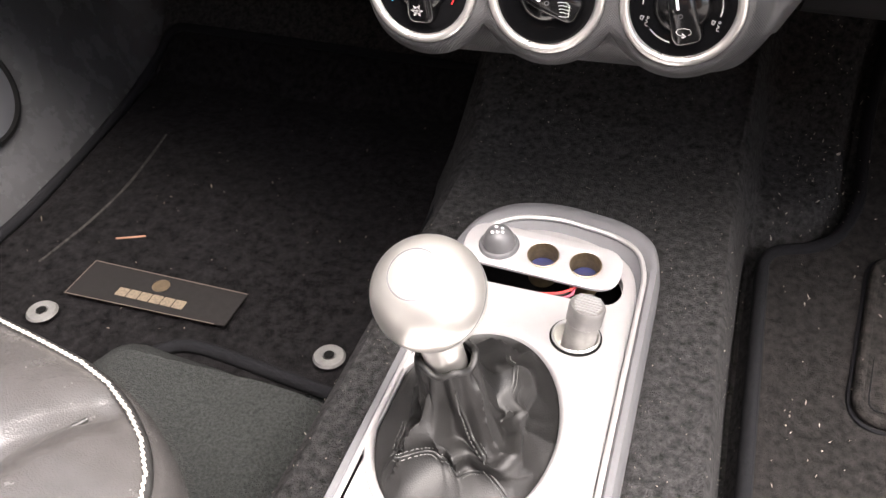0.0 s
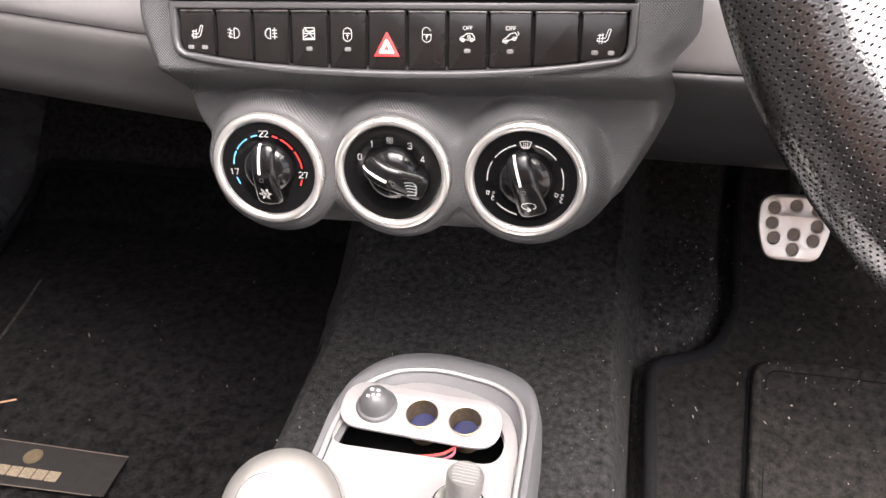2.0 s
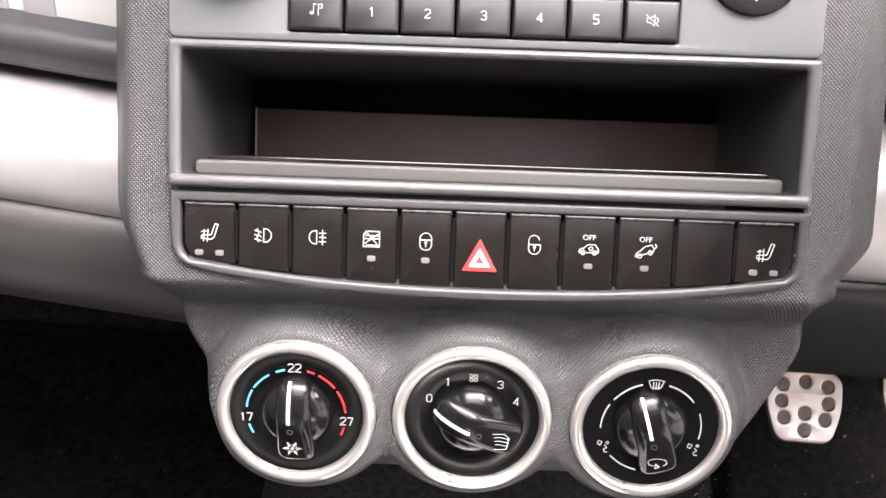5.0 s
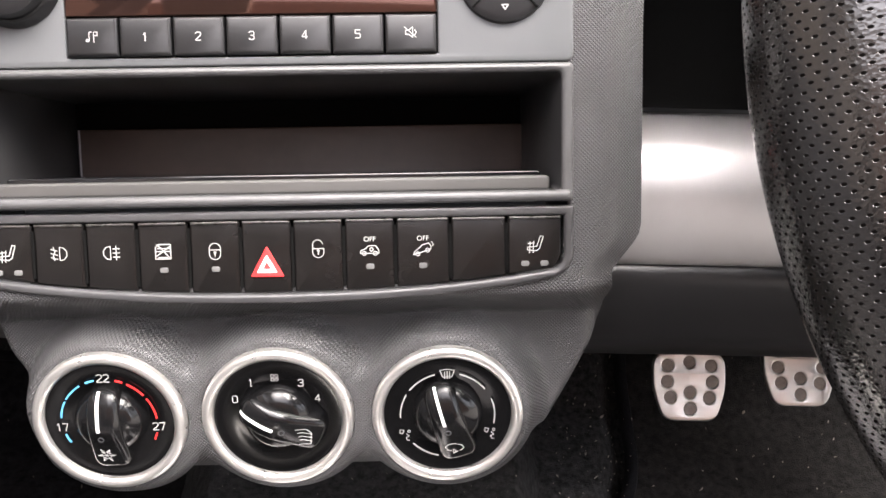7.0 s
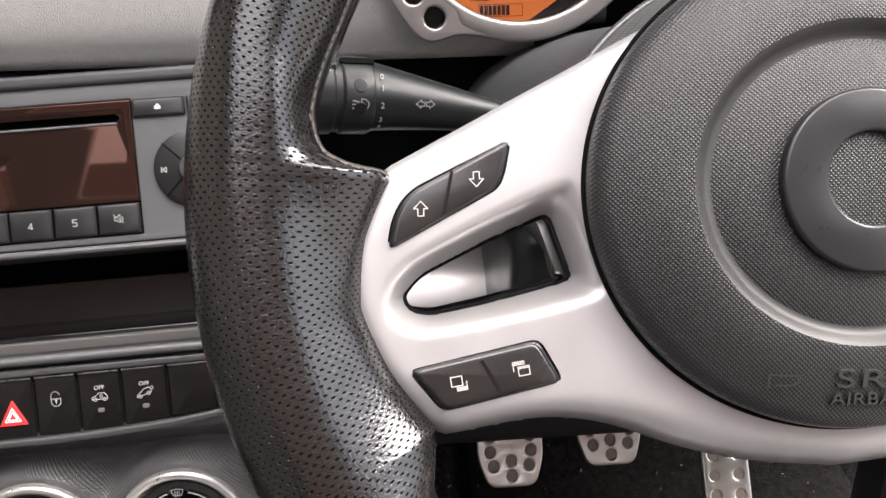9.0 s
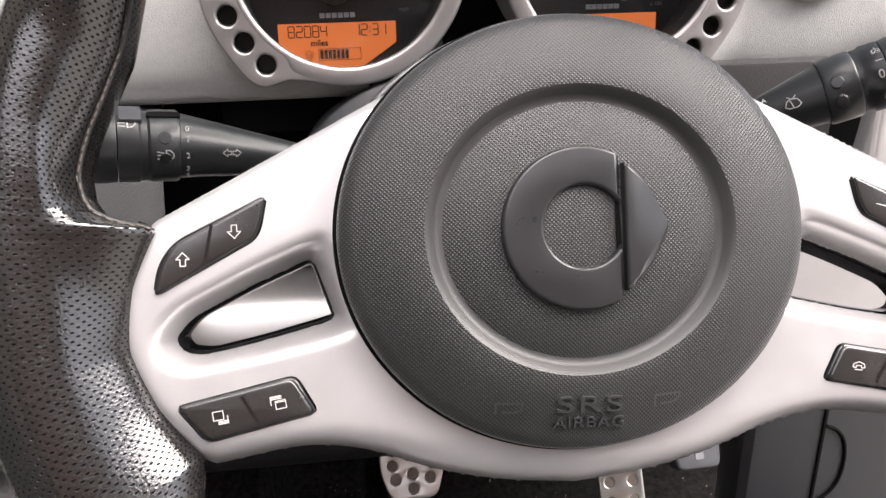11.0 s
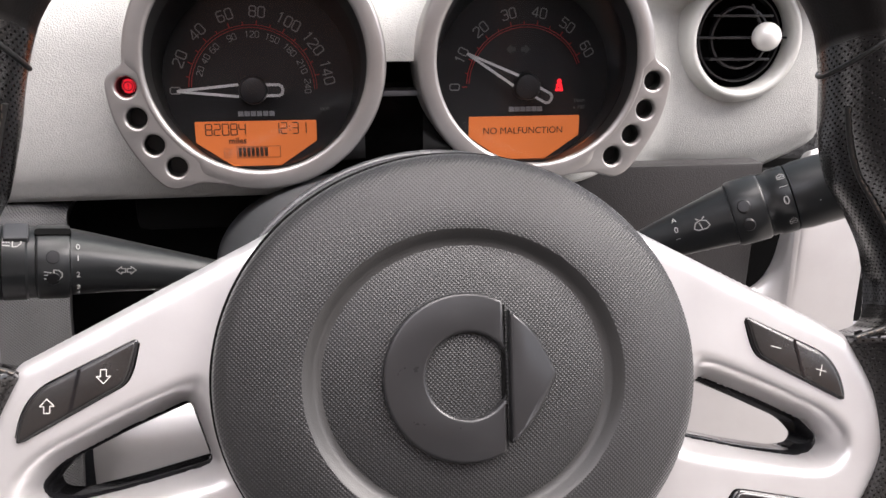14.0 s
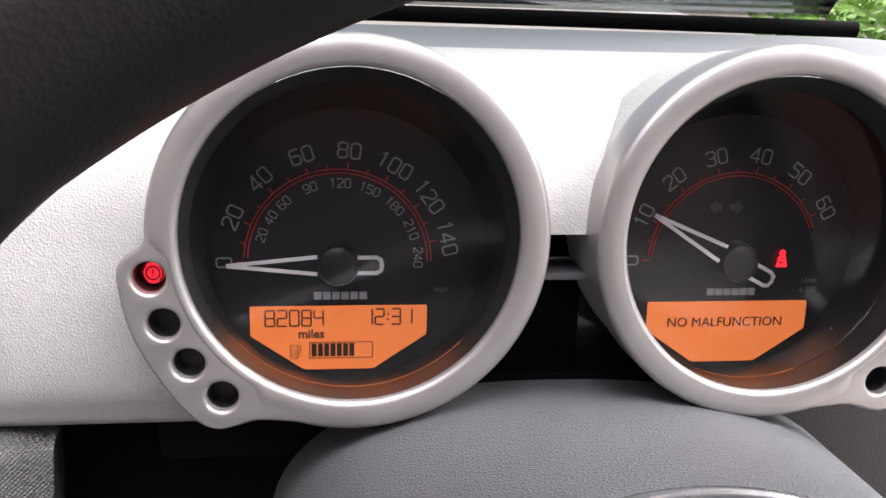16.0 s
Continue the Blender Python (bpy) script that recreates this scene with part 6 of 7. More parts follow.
for q in range(15):
    t = q / 14
    y = 0.040 + 0.13 * t
    e = min(1.0, (t + 0.03) * 4) ** 0.35
    rx, rz = (0.068 + 0.024 * t) * e, (0.066 - 0.008 * t) * e
    rings.append([((rx + 0.026 * e) * (abs(math.cos(a)) ** 0.8) if math.cos(a) > 0 else -(rx + 0.009 * e * math.sin(a)) * abs(math.cos(a)) ** 0.8, y, -0.004 - 0.016 * t + rz * math.sin(a) * (1 if math.sin(a) > 0 else 0.9)) for a in [2 * math.pi * i / 64 for i in range(64)]])
part("shroud", loft(rings, caps=True), mat("grained_grey_shroud", (0.078, 0.081, 0.087), 0.42, 0, ("pores", 1500, 0.6, 0.0006), 0.08, 30), column, smooth=60)


part("lower_shroud", solid_box(-0.076, 0.072, 0.085, 0.20, -0.112, -0.030, 0.014, 4), stalk_black, column, "black lower shroud", smooth=50)


def aim(start, end):
    """A pose at start whose z looks to end."""
    d = Vector(end) - Vector(start)
    return Matrix.Translation(start) @ d.to_track_quat("Z", "Y").to_matrix().to_4x4(), d.length




def stalk_arm(m, z1, drop):
    """The arm swells from a thin neck at the column, which sits lower, to the twist ring."""
    down = m.to_3x3().inverted() @ Vector((0, 0, -1))
    rings = []
    for i in range(21):
        t = i / 20
        s = 1 - max(0.0, (t - 0.15) / 0.85)
        r = 0.0046 + 0.0078 * (1 - s) ** 1.25
        c = Vector((down.x, down.y, 0)).normalized() * drop * s**1.15
        z = -0.03 + (z1 + 0.03) * t
        rings.append([(c.x + r * math.cos(radians(10 * j)), c.y + r * math.sin(radians(10 * j)), z) for j in range(36)])
    return loft(rings, caps=True)


def stalk(start, end, label, near, drop):
    m, length = aim(start, end)
    st = thing("stalk", m, label, "stalk", "column stalks")
    L = length
    k0, k1, k2 = near
    part("arm", stalk_arm(m, k0 * L, drop), stalk_black, st, smooth=50)
    part("ring", lathe([(0.0, k0 * L), (0.0130, (k0 + 0.002) * L), (0.0136, (k0 + 0.015) * L), (0.0136, (k1 - 0.01) * L), (0.0130, k1 * L), (0.0, k1 * L)], 40), stalk_black, st, "black twist ring")
    part("band", lathe([(0.0, (k1 + 0.002) * L), (0.0130, (k1 + 0.002) * L), (0.0130, (k1 + 0.03) * L), (0.0137, (k1 + 0.04) * L), (0.0137, k2 * L), (0.0, (k2 + 0.005) * L)], 40), stalk_black, st)
    part("tip", lathe([(0.0, (k2 + 0.005) * L), (0.0134, (k2 + 0.005) * L), (0.0140, (k2 + 0.045) * L), (0.0140, 1.12 * L), (0.0110, 1.22 * L), (0.0, 1.24 * L)], 40), stalk_black, st)
    return st, L


left_stalk, L1 = stalk((0.212, 0.386, 0.5540), (0.134, 0.366, 0.5632), "black indicator and light stalk with white signs", (0.63, 0.77, 0.90), 0.009)
right_stalk, L2 = stalk((0.380, 0.388, 0.550), (0.468, 0.3545, 0.5880), "black wiper stalk with white signs", (0.49, 0.62, 0.72), 0.006)


def on_stalk(st, kind, z, r, size, facing, text=""):
    """A print on the stalk's side that faces the seats."""
    inv = st.matrix_basis.to_3x3().inverted()
    out = inv @ Vector(facing)
    out.z = 0
    out.normalize()
    along = Vector((0, 0, 1)) if (inv @ Vector((1, 0, 0))).z > 0 else Vector((0, 0, -1))
    upv = out.cross(along)
    m = Matrix((along, upv, out)).transposed().to_4x4()
    m.translation = out * r + Vector((0, 0, z))
    if text:
        return part("print", words(text, size, 0.0001), dim_print, st, at=m)
    return part("print", strokes(scaled(ICONS[kind], size), 0.32 * size), dim_print, st, at=m)


out = left_stalk.matrix_basis.to_3x3().inverted() @ Vector((0, -0.35, 0.94))
turn = Vector((out.x, out.y, 0)).normalized()
seat_on = lambda z, r: Matrix.Translation((turn.x * r, turn.y * r, z)) @ Matrix((turn.cross(Vector((0, 0, 1))), Vector((0, 0, 1)), turn)).transposed().to_4x4()
part("raised_block", plate(box_outline(-0.0045, -0.0040, 0.0045, 0.0040, 0.0010), (), -0.006, 0.0012, 0.0005), grey_plastic, left_stalk, "grey raised block", at=seat_on(0.845 * L1, 0.0134))
part("slot", plate(box_outline(-0.0018, -0.0060, 0.0018, 0.0060, 0.0016), (), -0.002, 0.0004), void_black, left_stalk, at=seat_on(0.70 * L1, 0.0136))
on_stalk(left_stalk, "turn", 0.40 * L1, 0.0104, 0.0010, (0, -0.9, 0.0))
on_stalk(left_stalk, "lamp", 0.70 * L1, 0.0134, 0.0011, (0, -0.9, 0.0))
on_stalk(left_stalk, "lamp", 0.86 * L1, 0.0138, 0.0011, (0, -0.6, 0.7))
on_stalk(left_stalk, "sun", 1.02 * L1, 0.0142, 0.0013, (0, -0.8, 0.4))
for q, txt in enumerate("01234"):
    on_stalk(left_stalk, "", 0.60 * L1, 0.0124, 0.0030, (0, -0.85, 0.80 - 0.42 * q), txt)
for f in (0.45, -0.1):
    inv = left_stalk.matrix_basis.to_3x3().inverted() @ Vector((0, -0.9, f))
    part("thumb_dimple", lathe([(0.0, 0.0006), (0.0022, 0.0005), (0.0030, -0.0005)], 20), black_plastic, left_stalk, at=Matrix.Translation((inv.x * 0.0132 / math.hypot(inv.x, inv.y), inv.y * 0.0132 / math.hypot(inv.x, inv.y), 0.70 * L1)) @ Vector((inv.x, inv.y, 0)).to_track_quat("Z", "Y").to_matrix().to_4x4())
on_stalk(right_stalk, "wash", 0.37 * L2, 0.0112, 0.0012, (0, -0.85, 0.35))
on_stalk(right_stalk, "", 0.81 * L2, 0.0142, 0.0040, (0, -0.85, 0.20), ".")
on_stalk(right_stalk, "rear_wash", 0.90 * L2, 0.0142, 0.0013, (0, -0.8, 0.45))
on_stalk(right_stalk, "", 0.695 * L2, 0.0139, 0.0048, (0, -0.85, 0.35), "0")
on_stalk(right_stalk, "rear_wash", 0.70 * L2, 0.0139, 0.0006, (0, -0.55, 0.95))
on_stalk(right_stalk, "rear_wash", 0.70 * L2, 0.0139, 0.0006, (0, -0.95, -0.25))
on_stalk(right_stalk, "minus", 0.70 * L2, 0.0139, 0.0007, (0, -0.72, 0.68))
on_stalk(right_stalk, "", 0.27 * L2, 0.0092, 0.0030, (0, -0.70, 0.80), "A")
on_stalk(right_stalk, "", 0.27 * L2, 0.0092, 0.0034, (0, -0.85, 0.40), "0")
on_stalk(right_stalk, "minus", 0.27 * L2, 0.0092, 0.0005, (0, -0.92, 0.05))
for f in (0.55, 0.0):
    inv = right_stalk.matrix_basis.to_3x3().inverted() @ Vector((0, -0.9, f))
    part("thumb_dimple", lathe([(0.0, 0.0006), (0.0022, 0.0005), (0.0030, -0.0005)], 20), black_plastic, right_stalk, at=Matrix.Translation((inv.x * 0.0136 / math.hypot(inv.x, inv.y), inv.y * 0.0136 / math.hypot(inv.x, inv.y), 0.54 * L2)) @ Vector((inv.x, inv.y, 0)).to_track_quat("Z", "Y").to_matrix().to_4x4())

GAUGE = frame_of((0.295, 0.448, 0.600), 4)
cluster = thing("instrument_cluster", GAUGE, "twin round gauges with silver rings and amber displays", "gauges")
face_black = mat("gauge_face", (0.010, 0.010, 0.011), 0.5, 0, ("noise", 1200, 0.1, 0.0002), 0.15, 60)
tube_black = mat("gauge_tube", (0.012, 0.012, 0.012), 0.35, 0, None, 0.2, 50)
LAMP_HOLES = [(-0.1210, 0.0133), (-0.1177, -0.0002), (-0.1113, -0.0122), (-0.1023, -0.0224)]


SEGMENTS = {"0": "abcdef", "1": "bc", "2": "abged", "3": "abgcd", "4": "fgbc", "8": "abcdefg"}


def seven_segment(text, w, h):
    """Digits as a liquid crystal display draws them."""
    lines, x = [], 0.0
    for ch in text:
        if ch == ":":
            lines += [[(x + 0.0004, h * 0.3), (x + 0.0004, h * 0.36)], [(x + 0.0004, h * 0.64), (x + 0.0004, h * 0.7)]]
            x += 0.0016
            continue
        e = w * 0.10
        seg = {"a": [(e, h), (w - e, h)], "b": [(w, h - e), (w, h / 2 + e)], "c": [(w, h / 2 - e), (w, e)], "d": [(e, 0), (w - e, 0)], "e": [(0, e), (0, h / 2 - e)], "f": [(0, h / 2 + e), (0, h - e)], "g": [(e, h / 2), (w - e, h / 2)]}
        lines += [[(x + a, b) for a, b in seg[k]] for k in SEGMENTS[ch]]
        x += w + 0.0010
    return strokes(lines, 0.00055)


def gauge(sg):
    cx, cy, r = -0.0645, 0.0235, 0.0575
    lobe = smooth_line([(-0.1208, 0.0290), (-0.1222, 0.0232), (-0.1282, 0.0185), (-0.1298, 0.0125), (-0.1268, -0.0030), (-0.1195, -0.0175), (-0.1108, -0.0290), (-0.1045, -0.0326), (-0.0985, -0.0318), (-0.0925, -0.0302), (-0.0855, -0.0306), (-0.0800, -0.0312)], 4)
    flip = (lambda p: p) if sg < 0 else mirror
    c0 = cx if sg < 0 else -cx
    rows = []
    for i in range(144):
        q = 2.5 * i
        slim = smoothstep(180, 185, q) * (1 - smoothstep(236, 242, q))
        ro = 0.0575 - 0.0061 * slim
        a = radians(q if sg < 0 else 180 - q)
        rows.append([(c0 + r2 * math.cos(a), cy + r2 * math.sin(a), z) for r2, z in ((ro, -0.012), (ro, 0.0012 + 0.0021 * slim), (ro - 0.0005 * (1 - 0.8 * slim), 0.0026 + 0.0008 * slim), (ro - 0.0018 * (1 - 0.8 * slim), 0.0034 + 0.0002 * slim), (0.0503, 0.0036), (0.0490, 0.0030), (0.0485, 0.0020), (0.0485, 0.0008))])
    ring = loft(rows, cyclic=False, close_ends=True)
    g = part("gauge_ring", ring, silver_satin, cluster, "satin silver gauge ring", smooth=50)
    lobe = lobe + arc(0.0497, 253, 175, 24, cx, cy)
    part("lamp_lobe", plate(flip(lobe), [flip(circle(0.0046, 32, x, y)) for x, y in LAMP_HOLES], -0.005, 0.0034, 0.0012, 3), silver_satin, g, "silver lobe with four lamp holes", smooth=50)
    c = cx if sg < 0 else -cx
    f = -0.0660 if sg < 0 else 0.0660
    part("back_panel", solid_box(-0.052, 0.052, -0.055, 0.012, -0.046, -0.040, 0.001), gloss_black, cluster, "black panel between the gauges") if sg < 0 else None
    part("sleeve", lathe([(0.0565, -0.010), (0.0565, -0.014), (0.0562, -0.038)], 80), dash_cloth, g, "pale vinyl hood behind the ring", at=flat(c, cy))
    rings = [[(c + (f - c) * t + (0.0484 - 0.0030 * t) * math.cos(a), cy + (0.0130 - cy) * t + (0.0484 - 0.0030 * t) * math.sin(a), 0.001 - 0.036 * t) for a in [2 * math.pi * i / 80 for i in range(80)]] for t in (0, 0.25, 0.5, 0.75, 1.0)]
    part("tube", loft(rings), tube_black, g, "black inner tube", smooth=60)
    fz = -0.034
    face = part("dial_face", plate(circle(0.0458, 80, f, 0.0130), (), fz - 0.002, fz), face_black, g, "black dial face")
    hx = -0.0690 if sg < 0 else 0.0672
    hy = 0.0088
    lx0, lx1 = hx - 0.0292, hx + 0.0295
    part("display", plate(rounded([(lx1, -0.0064), (lx0, -0.0064), (lx0, -0.0166), (lx0 + 0.0175, -0.0286), (lx1 - 0.0180, -0.0286), (lx1, -0.0166)], 0.0004, 2), (), fz, fz + 0.0006), lcd_mat, g, "amber lit display")
    zt = fz + 0.0009
    if sg < 0:
        part("number", seven_segment("82084", 0.0030, 0.0054), dark_print, g, at=flat(hx - 0.0242, -0.0130, zt))
        part("number", seven_segment("12:31", 0.0029, 0.0054), dark_print, g, at=flat(hx + 0.0082, -0.0128, zt))
        part("word", words("miles", 0.0042, 0.0001, 0.0001), dark_print, g, at=flat(hx - 0.0092, -0.0160, zt))
        part("fuel_frame", strokes([[(hx - 0.0098, -0.0244), (hx + 0.0112, -0.0244), (hx + 0.0112, -0.0189), (hx - 0.0098, -0.0189), (hx - 0.0098, -0.0244)]], 0.0003, zt), dark_print, g)
        for q in range(7):
            part("fuel_bar", plate(box_outline(hx - 0.0092 + 0.0021 * q, -0.0239, hx - 0.0075 + 0.0021 * q, -0.0194, 0.0002), (), fz + 0.0006, zt), dark_print, g)
        part("fuel_sign", strokes([[(hx + x, y) for x, y in line] for line in ([(-0.0160, -0.0242), (-0.0160, -0.0198), (-0.0136, -0.0198), (-0.0136, -0.0242), (-0.0160, -0.0242)], [(-0.0160, -0.0218), (-0.0136, -0.0218)], [(-0.0155, -0.0230), (-0.0141, -0.0230)], [(-0.0136, -0.0226), (-0.0127, -0.0226), (-0.0127, -0.0200)])], 0.0004, zt), mat("amber_dark", (0.25, 0.08, 0.03), 0.6), g)
    else:
        part("number", words("NO MALFUNCTION", 0.0048, 0.0001), dark_print, g, at=flat(hx - 0.0006, -0.0139, zt))
    for q in range(6):
        part("name_bar", plate(box_outline(hx - 0.0082 + 0.0030 * q, -0.0040, hx - 0.0057 + 0.0030 * q, -0.0016, 0.0002), (), fz, zt), grey_print, g)
    marks = [(str(v), 180 - 1.196 * v) for v in range(0, 141, 20)] if sg < 0 else [(str(v), 180 - 2.5 * v) for v in range(0, 61, 10)]
    num_mat = mat("gauge_number", (0.30, 0.30, 0.30), 0.5)
    for txt, a in marks:
        part("number", numerals(txt, 0.0048, 0.12), num_mat, g, at=pose(hx + 0.0368 * math.cos(radians(a)), hy + 0.0368 * math.sin(radians(a)), zt, 0, 0, (a - 90) * 1.0))
    if sg < 0:
        for txt, a in [(str(v), 180 - 0.712 * v - 6) for v in (20, 40, 60, 90, 120, 150, 180, 210, 240)]:
            part("number", numerals(txt, 0.0028, 0.12), num_mat, g, at=pose(hx + 0.0262 * math.cos(radians(a)), hy + 0.0262 * math.sin(radians(a)), zt, 0, 0, (a - 90) * 1.03))
    last = 0 if sg < 0 else 22
    for r in (0.0292, 0.0304):
        part("scale_arc", plate(arc_band(r, r + 0.0003, last, 177, 60), z0=fz, z1=zt), red_scale, g, at=flat(hx, hy))
    for q in range(15 if sg < 0 else 13):
        a = 180 - (1.196 * 10 if sg < 0 else 12.5) * q
        lng = 0.0022 if q % 2 == 0 else 0.0014
        part("scale_mark", strokes([[(0.0305 * math.cos(radians(a)), 0.0305 * math.sin(radians(a))), ((0.0305 + lng) * math.cos(radians(a)), (0.0305 + lng) * math.sin(radians(a)))]], 0.0005, 0, 0.0), red_scale, g, at=flat(hx, hy, zt))
    na = 180 if sg < 0 else 152
    nd = part("needle", strokes([[(0.0072, 0.0028), (0.0350, 0.0001)], [(0.0072, -0.0028), (0.0350, -0.0001)], [(-0.0062, 0.0026), (-0.0122, 0.0026), (-0.0137, 0.0018), (-0.0141, 0.0), (-0.0137, -0.0018), (-0.0122, -0.0026), (-0.0062, -0.0026)]], 0.0013, 0, 0.0002), mat("needle_white", (0.6, 0.6, 0.6), 0.35), g, "hollow pale needle", at=pose(hx, hy, fz + 0.0055, 0, 0, na))
    part("needle_hub", lathe([(0.0, 0.0070), (0.0048, 0.0070), (0.0062, 0.0062), (0.0068, 0.0045), (0.0070, 0.0)], 40), black_plastic, g, "black needle hub", at=flat(hx, hy, fz + 0.001))
    for q, (x, y) in enumerate(LAMP_HOLES):
        x = x if sg < 0 else -x
        lit = sg < 0 and q == 0
        part("lamp_hole", lathe([(0.0046, 0.0002), (0.0043, -0.003), (0.0042, -0.006), (0.0, -0.006)], 24), tube_black, g, "black lamp hole", at=flat(x, y))
        if lit:
            lamp = part("warning_lamp", plate(circle(0.0031, 32), (), -0.0035, -0.0030), mat("dim_red_lamp", (0.4, 0.01, 0.01), 0.4, emit=(1.0, 0.02, 0.04), estr=0.22), g, "lit red brake warning", at=flat(x, y))
            part("sign", strokes(scaled([arc(1.9, 0, 360, 24), arc(2.8, 130, 230, 8), arc(2.8, -50, 50, 8), [(0, 1.0), (0, -0.2)], [(0, -0.9), (0, -1.1)]], 0.001), 0.00045, -0.0029), mat("lamp_sign", (0.06, 0.005, 0.005), 0.5), lamp)
    if sg > 0:
        belt = part("belt_warning", strokes(scaled([arc(0.7, 0, 360, 8, 0, 2.0), [(0, 1.3), (-0.9, 0.4), (-1.3, -1.8), (1.3, -1.8), (0.9, 0.4), (0, 1.3)], [(-1.2, 0.4), (1.3, -1.4)], [(-1.6, -2.2), (1.6, -2.2)]], 0.0011), 0.0008), red_glow, g, "lit red seat belt warning", at=flat(hx + 0.0180, hy + 0.0002, zt))
        for x, d in ((-0.0036, 1), (0.0036, -1)):
            part("turn_sign", plate([(x + d * a, b) for a, b in ((-0.0026, 0.0), (0, 0.0026), (0, 0.0012), (0.0022, 0.0012), (0.0022, -0.0012), (0, -0.0012), (0, -0.0026))], (), 0, 0.0002), mat("dim_sign", (0.07, 0.07, 0.07), 0.5), g, at=flat(hx - 0.004, hy + 0.0185, zt - 0.0005))
    for txt, y in ((("mph", -0.0008),) if sg < 0 else (("1/min", 0.0012), ("x 100", -0.0022))):
        part("unit", words(txt, 0.0028, 0.0001), mat("dim_number", (0.13, 0.13, 0.13), 0.5), g, at=flat(hx + (0.034 if sg < 0 else 0.029), y, zt))


gauge(-1)
gauge(1)
for sgn in (-1, 1):
    pane = part("glass", plate(circle(0.0470, 64, 0.0648 * sgn, 0.0215), (), -0.0105, -0.0100), gauge_glass, cluster, "clear gauge glass")
    pane.visible_shadow = False
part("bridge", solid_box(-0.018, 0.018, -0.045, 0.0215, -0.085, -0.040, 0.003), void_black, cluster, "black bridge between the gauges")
part("bridge_ledge", solid_box(-0.012, 0.012, 0.006, 0.0085, -0.042, -0.018, 0.0008), mid_grey, cluster)
# a black block added as the shade below the gauges
part("under_shade", solid_box(-0.13, 0.085, -0.060, -0.034, -0.080, -0.030, 0.006), void_black, cluster, "black block standing for shade under the binnacle")

vent = thing("air_vent", frame_of((0.5068, 0.5345, 0.6256), 3, 0, 0), "round air vent with black slats in a pale ring", "air vent")
part("ring", lathe([(0.0425, -0.030), (0.0405, -0.014), (0.0382, -0.003), (0.0364, 0.0034), (0.0342, 0.0064), (0.0320, 0.0064), (0.0306, 0.0046), (0.0299, 0.0), (0.0296, -0.010), (0.0290, -0.030)], 96), mat("pale_vent_ring", (0.50, 0.50, 0.48), 0.4, 0.1, ("noise", 1500, 0.05, 0.0002), 0.04, 60), vent, "pale satin outer ring", smooth=60)
part("well", lathe([(0.0294, -0.006), (0.0288, -0.032), (0.0, -0.034)], 60), void_black, vent)
part("inner_ring", lathe([(0.0182, -0.006), (0.0184, -0.0020), (0.0172, -0.0018), (0.0170, -0.006)], 60), black_plastic, vent)
part("outer_vane", lathe([(0.0258, -0.008), (0.0260, -0.0030), (0.0250, -0.0028), (0.0248, -0.008)], 60), black_plastic, vent)
for y in (-0.0125, 0.0, 0.0125):
    w = math.sqrt(max(0.0290**2 - y * y, 1e-6)) if y == 0 else 0.0190
    part("slat", solid_box(-w, w, y - 0.0007, y + 0.0007, -0.010, 0.000, 0.0004), black_plastic, vent, "black slat")
part("vane", tube([(0.0060, 0.019, -0.003), (0.0115, 0.008, -0.001), (0.0140, 0.002, 0.0)], 0.001), black_plastic, vent)
part("thumb_ball", lathe([(0.0, 0.0084)] + [(0.0084 * math.sin(math.pi * i / 16), 0.0084 * math.cos(math.pi * i / 16)) for i in range(1, 16)] + [(0.0, -0.0084)], 40), mat("white_satin_ball", (0.80, 0.79, 0.77), 0.25, 0.3), vent, "pale satin thumb ball", at=flat(0.0128, 0.0008, 0.0050))

# ---- pedals ----
def pedal(x, y, z, w, h, label, long_pad=False):
    p = thing("pedal", frame_of((x, y, z), 32), label, "pedal", "drilled alloy pedals")
    if long_pad:
        pts = rounded([(-w / 2, -h / 2), (w / 2, -h / 2), (w / 2, h / 2), (-w / 2, h / 2)], 0.006)
        holes = [(sx * w * 0.26, -h / 2 + h * (q + 0.6) / 7.2) for q in range(7) for sx in (-1, 1)]
        hr = 0.0046
    else:
        pts = rounded([(-w * 0.36, -h / 2), (w * 0.36, -h / 2), (w / 2, -h * 0.05), (w / 2, h * 0.36), (w * 0.36, h / 2), (-w * 0.36, h / 2), (-w / 2, h * 0.36), (-w / 2, -h * 0.05)], 0.009)
        holes = [(-0.3 * w, 0.28 * h), (0, 0.33 * h), (0.3 * w, 0.28 * h), (-0.31 * w, 0.05 * h), (0.31 * w, 0.05 * h), (0, -0.10 * h), (-0.27 * w, -0.17 * h), (0.27 * w, -0.17 * h), (0, -0.33 * h)]
        hr = 0.0047
    part("pad", plate(pts, [circle(hr, 20, a, b) for a, b in holes], -0.004, 0.003, 0.0015), alloy, p, "drilled alloy pad")
    part("rubber_pad", plate(shrink(pts, 0.002), (), -0.007, 0.0022), mat("stud_grey", (0.27, 0.225, 0.195), 0.6, 0, None, 0.2, 300), p, "grey rubber backing")
    part("arm", tube([(0, h * 0.1, -0.008), (0.004, h * 0.5, -0.03), (0.008, 0.11, -0.045), (0.010, 0.22, -0.05)], 0.0048), mat("grey_steel_arm", (0.10, 0.10, 0.10), 0.45, 0.3, None, 0.2, 60), p, "grey steel pedal arm")
    return p


pedal(0.267, 0.664, 0.180, 0.0575, 0.0555, "drilled alloy clutch pedal above the mat")
pedal(0.356, 0.672, 0.190, 0.0575, 0.0555, "drilled alloy brake pedal above the mat")
accelerator = pedal(0.458, 0.668, 0.183, 0.042, 0.125, "long drilled alloy accelerator pedal", True)
